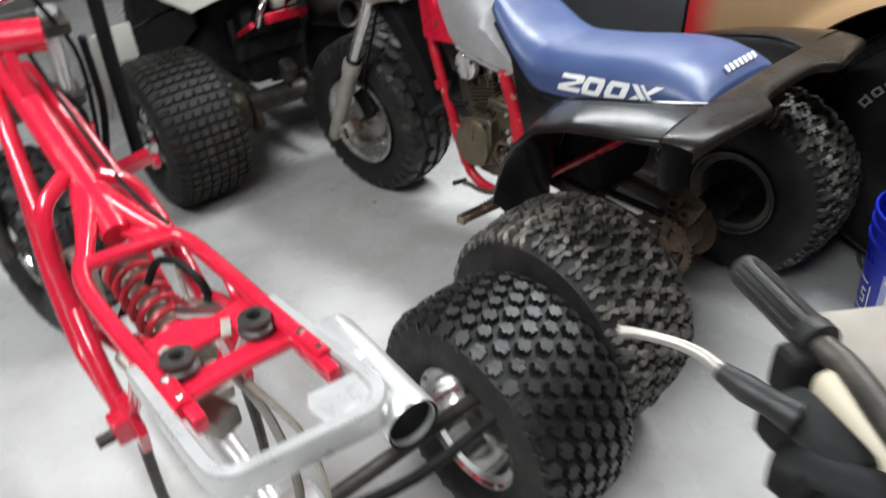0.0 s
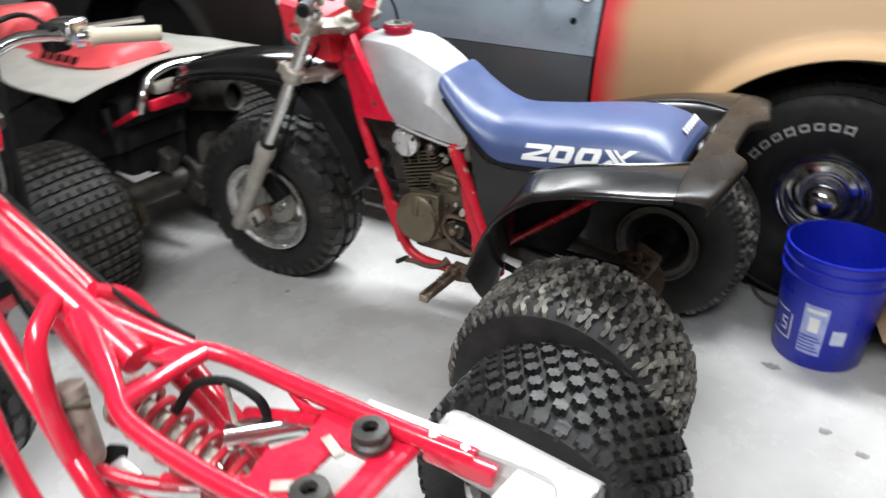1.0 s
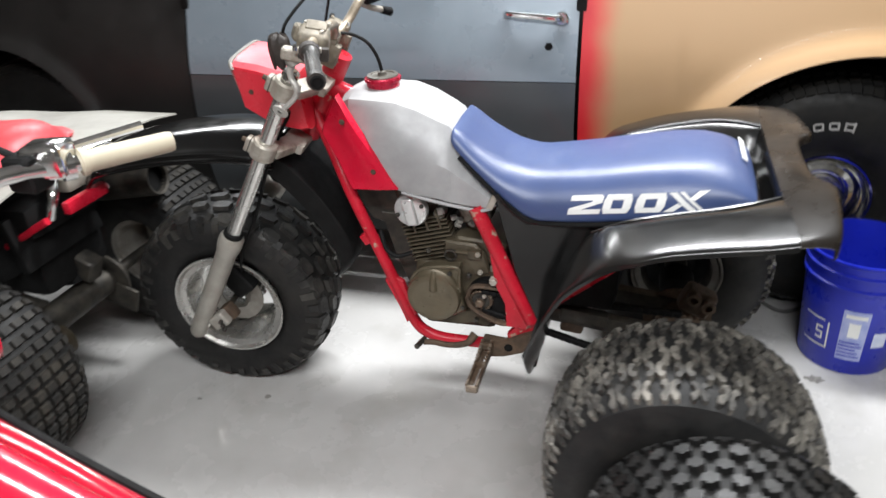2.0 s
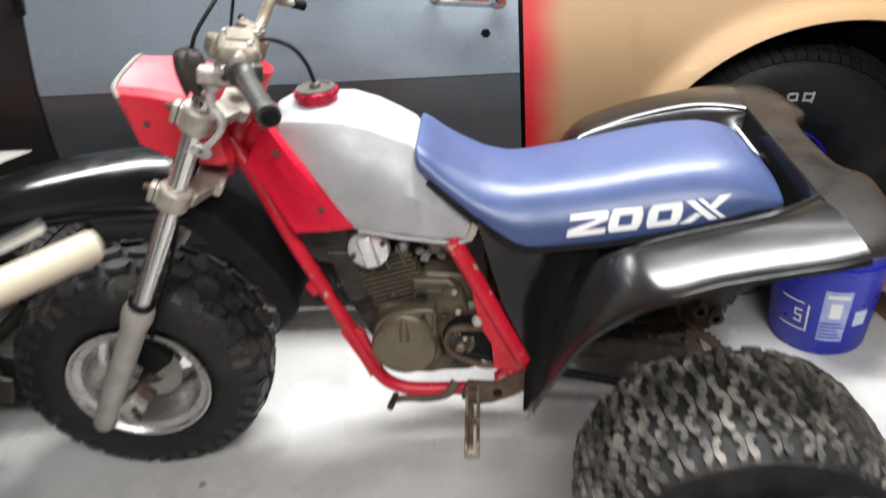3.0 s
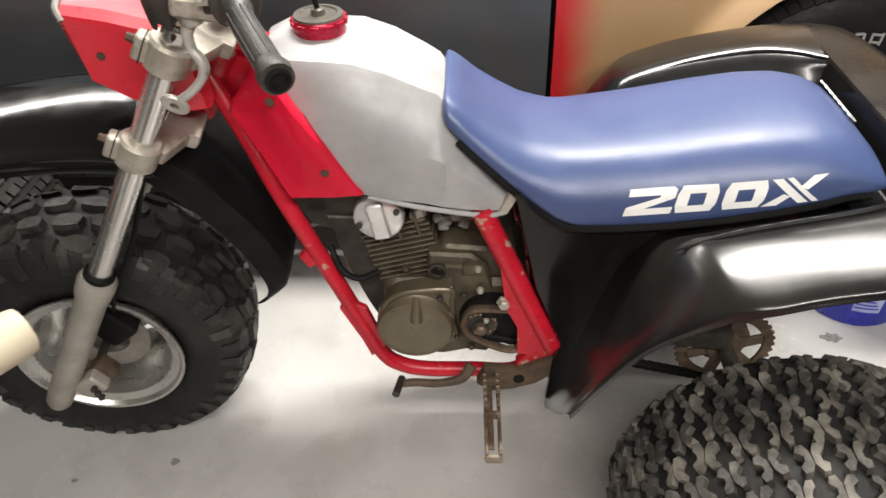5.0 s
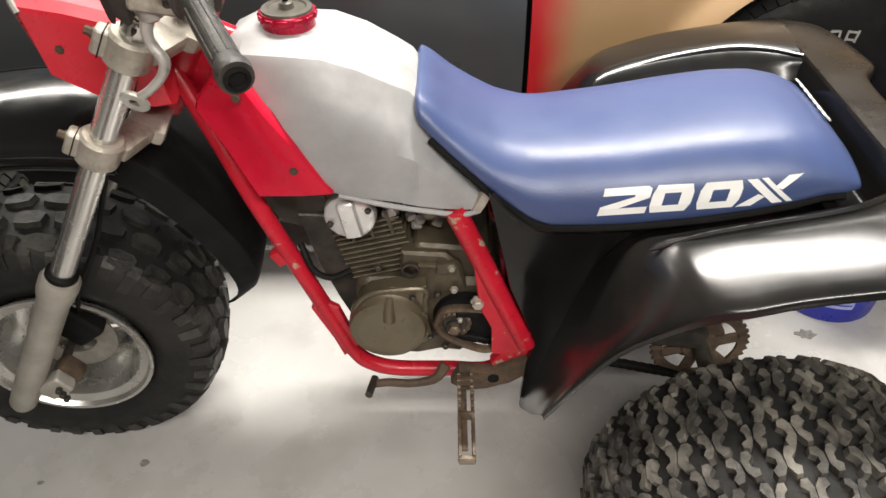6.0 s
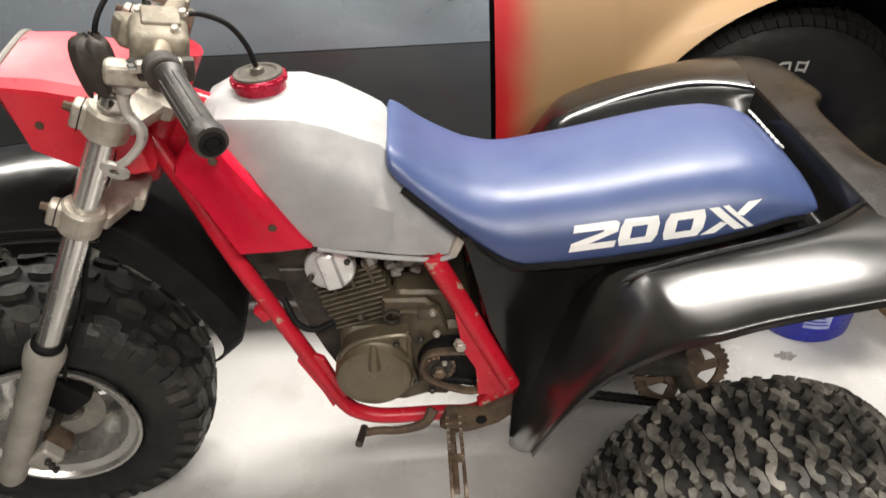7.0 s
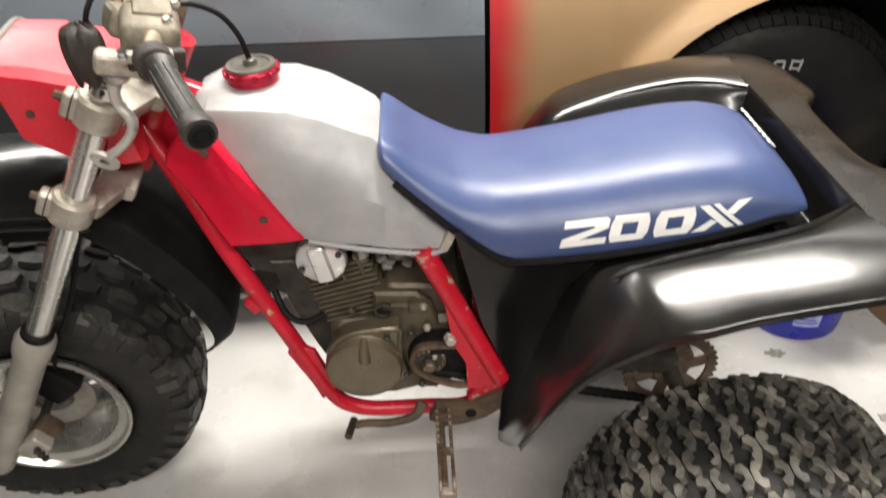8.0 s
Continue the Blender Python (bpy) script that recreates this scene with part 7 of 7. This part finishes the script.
# fender: grey-white shell with a notch behind the seat
rows = []
for x, k in [(-1.02, 0.0), (-0.90, 0.4), (-0.75, 0.8), (-0.60, 1.0), (-0.50, 1.0), (-0.41, 1.0), (-0.325, 1.0)]:
    row = []
    for j, f in enumerate((-1.0, -0.9, -0.7, -0.45, -0.2, 0.0, 0.2, 0.45, 0.7, 0.9, 1.0)):
        w = 0.24 + 0.155 * k
        z = 0.742 + 0.014 * (1 - abs(f) ** 2) + (0.020 if x < -0.8 else 0)
        drop = 0.014 * max(0.0, abs(f) - 0.72) / 0.28
        notch = 0.080 * math.exp(-(f / 0.40) ** 2) * min(1.0, max(0.0, (x + 0.58) / 0.2))
        row.append((x - notch, CY + 0.035 + f * w, z - drop))
    rows.append(row)
shell_c = part("rear_fender", sheet(smooth_grid(rows, 2, 3), 0.005), M_WHITEFEND, old, "grey-white plastic rear fenders", angle=60)
bm = bmesh.new()
rings = []
for x, z, w in [(-1.12, 0.80, 0.06), (-1.08, 0.835, 0.10), (-0.98, 0.835, 0.125), (-0.82, 0.815, 0.135), (-0.66, 0.815, 0.14), (-0.54, 0.825, 0.135), (-0.48, 0.815, 0.115), (-0.455, 0.785, 0.09)]:
    pr = [(0, z), (w * 0.6, z - 0.004), (w * 0.86, z - 0.022), (w * 1.10, z - 0.050), (w * 1.36, 0.762), (w * 1.3, 0.748)]
    rings.append([Vector((x, CY + y, q)) for y, q in pr] + [Vector((x, CY - y, q)) for y, q in reversed(pr[1:])])
skin(bm, rings)
bmesh.ops.recalc_face_normals(bm, faces=bm.faces)
seat_c = part("seat", bm, M_REDSEAT, old, "sun-faded red vinyl seat", angle=70)
mk = bmesh.new()
for k in range(5):
    add_box(mk, (0.026, 0.004, 0.028), pose(-0.74 + k * 0.042, CY - 0.171, 0.776, -42, 0, 0), 0.001)
part("side_marking_bars", mk, M_BLACK, seat_c, "dark marks on the seat's side")
part("grab_bar", tube([(-0.40, CY - 0.09, 0.60), (-0.385, CY - 0.075, 0.655), (-0.40, CY - 0.03, 0.705), (-0.40, CY + 0.06, 0.727), (-0.375, CY + 0.17, 0.728)], 0.0155, 14, 5), M_CHROME, old, "bent chrome tube below the fender")
muf = bmesh.new()
add_lathe(muf, [(0.03, 0), (0.052, 0.008), (0.057, 0.03), (0.057, 0.24), (0.054, 0.252), (0.046, 0.248), (0.044, 0.20)], (-0.565, CY + 0.245, 0.545), (0.27, 0.02, 0.035), 28)
mo = part("silencer", muf, M_DARKSTEEL, old, "dark steel silencer with an open end")
part("silencer_mouth", lathe([(0.047, 0.248), (0.044, 0.22), (0.0005, 0.215)], (-0.565, CY + 0.245, 0.545), (0.27, 0.02, 0.035), 24), M_BLACK, mo)
part("rear_light", box((0.04, 0.10, 0.04), pose(-0.40, CY + 0.03, 0.665), 0.01), M_CASTAL, old)
part("fork", tube([(-1.45, CY, 0.85), (-1.68, CY, 0.30)], 0.03, 14, 1), M_DARKSTEEL, old)
part("tank", box((0.40, 0.24, 0.16), pose(-1.25, CY, 0.78, 0, -8, 0), 0.06, 4), M_PINKPLAS, old, "faded red fuel tank")
build_wheel(old, pose(-1.70, CY, 0.280, 0, 0, 0), 0.268, 0.20, 0.135, "lug", M_TREAD_DK, M_RIM, 0.0, 23, name="front_wheel")

# ---- the machine at the aisle's end: only its handlebar comes into view ----
M_TANPLAS = material("dusty_tan_plastic", (0.22, 0.19, 0.15), 0.5, 0, (0.17, 0.15, 0.12), 9, bump=0.1)
near = thing("dirt_bike", "parked dirt bike with black grips and a cream cowl", "motorcycle", at=pose(0, 0, 0))
t0, t1 = Vector((1.913, -0.919, 1.000)), Vector((2.006, -0.971, 1.003))
d = (t1 - t0)
nb = part("handlebar", tube([t0, t1, t1 + d * 0.45, (2.20, -1.12, 1.015), (2.30, -1.16, 1.00), (2.40, -1.16, 1.00), (2.52, -1.10, 1.015), (2.62, -0.98, 1.004), (2.74, -0.915, 1.0)], 0.0115, 12, 5), M_DARKSTEEL, near, "dark steel handlebar")
gr = bmesh.new()
add_lathe(gr, [(0.008, -0.004), (0.0150, 0.0), (0.0158, 0.006), (0.0140, 0.012), (0.0138, d.length - 0.02), (0.018, d.length - 0.012), (0.018, d.length), (0.012, d.length + 0.003)], t0, d, 20, True)
ribs = []
for k in range(9):
    a = 2 * math.pi * k / 9
    u = d.orthogonal().normalized()
    w = d.normalized().cross(u)
    o = (u * math.cos(a) + w * math.sin(a)) * 0.0142
    ribs.append(tube([t0 + d * 0.06 + o, t0 + d * 0.86 + o], 0.0020, 6, 1))
end_grip = part("grip", gr, M_GRIP_DK, nb, "ribbed black rubber grip")
for rb in ribs:
    part("grip_rib", rb, M_GRIP_DK, end_grip)
part("lever", tube([(1.886, -1.062, 0.998), (1.898, -1.055, 1.0), (1.921, -1.045, 1.0), (1.940, -1.041, 1.0), (1.955, -1.042, 1.0), (1.974, -1.048, 1.0)], [0.0058, 0.0044, 0.0046, 0.0052, 0.0058, 0.0072], 12, 5), M_RIM_IN, nb, "dull silver brake lever")
part("lever_sleeve", tube([(1.968, -1.046, 1.0), (1.990, -1.049, 1.0), (2.010, -1.050, 1.0), (2.030, -1.049, 0.998)], [0.0078, 0.0110, 0.0105, 0.0135], 14, 4), M_GRIP_DK, nb)
part("perch", box((0.080, 0.045, 0.040), pose(2.042, -1.040, 0.975, 0, 5, -20), 0.014, 3), M_BLACK, nb)
part("master_cylinder", tube([(2.030, -1.072, 0.968), (2.050, -1.068, 0.970), (2.11, -1.055, 0.972)], [0.016, 0.022, 0.024], 16, 3), M_BLACK, nb)
part("switch_box", box((0.030, 0.036, 0.045), pose(2.000, -0.985, 0.982, 0, 0, -28), 0.011, 3), M_BLACK, nb)
part("cowl", box((0.100, 0.038, 0.046), pose(2.066, -1.006, 0.980, 8, 4, -27), 0.016, 4), M_CREAM, near, "cream plastic cowl")
part("side_plastic", box((0.16, 0.095, 0.022), pose(2.060, -0.900, 0.952, 0, 6, -36), 0.010, 3), M_TANPLAS, near)
part("cowl_shell", box((0.26, 0.20, 0.12), pose(2.36, -0.92, 0.90, 0, 0, 0), 0.05, 4), M_CREAM, near)
for s in (-1, 1):
    part("fork_leg", tube([(2.35 + s * 0.12, -1.10, 1.0), (2.35 + s * 0.12, -1.50, 0.30)], 0.024, 14, 1), M_DARKSTEEL, near)
part("stem_clamp", box((0.30, 0.07, 0.04), pose(2.35, -1.12, 0.96), 0.01), M_DARKSTEEL, near)
part("cable_loop", tube([(2.06, -1.08, 0.985), (2.045, -1.12, 0.90), (2.12, -1.16, 0.82), (2.28, -1.15, 0.80)], 0.009, 10), M_BLACK, nb)
build_wheel(near, pose(2.35, -1.50, 0.280, 0, 0, 90), 0.268, 0.18, 0.135, "lug", M_TREAD_DK, M_RIM, 0.0, 31, name="front_wheel")
part("body_frame", tube([(2.35, -1.0, 0.80), (2.36, -0.6, 0.60), (2.36, 0.0, 0.50)], 0.03, 12, 4), M_DARKSTEEL, near)
build_wheel(near, pose(2.36, 0.10, 0.305, 0, 0, 90), 0.292, 0.12, 0.20, "block", M_TREAD_DK, M_RIM, 0.0, 32, name="rear_wheel")
part("swingarm", tube([(2.36, -0.45, 0.45), (2.30, -0.2, 0.38), (2.285, 0.10, 0.305)], 0.02, 12, 3), M_ALU, near)

# tank, seat and rear mudguard of the dirt bike
for nm, ring_list, mat, lab in (("tank", [(-0.82, 0.90, 0.06, 0.10), (-0.76, 0.95, 0.12, 0.16), (-0.60, 0.96, 0.14, 0.20), (-0.46, 0.92, 0.11, 0.17), (-0.42, 0.89, 0.08, 0.12)], M_CREAM, "cream fuel tank"),
                                ("seat", [(-0.46, 0.90, 0.06, 0.06), (-0.40, 0.915, 0.10, 0.09), (-0.15, 0.895, 0.12, 0.10), (0.15, 0.90, 0.12, 0.09), (0.24, 0.895, 0.09, 0.06)], M_BLACK, "black vinyl seat"),
                                ("rear_mudguard", [(0.10, 0.84, 0.07, 0.025), (0.28, 0.85, 0.08, 0.025), (0.46, 0.87, 0.07, 0.02)], M_WHITEFEND, "white rear mudguard")):
    bm = bmesh.new()
    skin(bm, [[Vector((2.36 + w * math.cos(a), y, z - h / 2 + h / 2 * math.sin(a))) for a in (2 * math.pi * k / 16 for k in range(16))] for y, z, w, h in ring_list])
    part(nm, bm, mat, near, lab, angle=50)
part("engine", box((0.20, 0.30, 0.34), pose(2.36, -0.55, 0.52, 8, 0, 0), 0.05, 3), M_ENGINE, near)
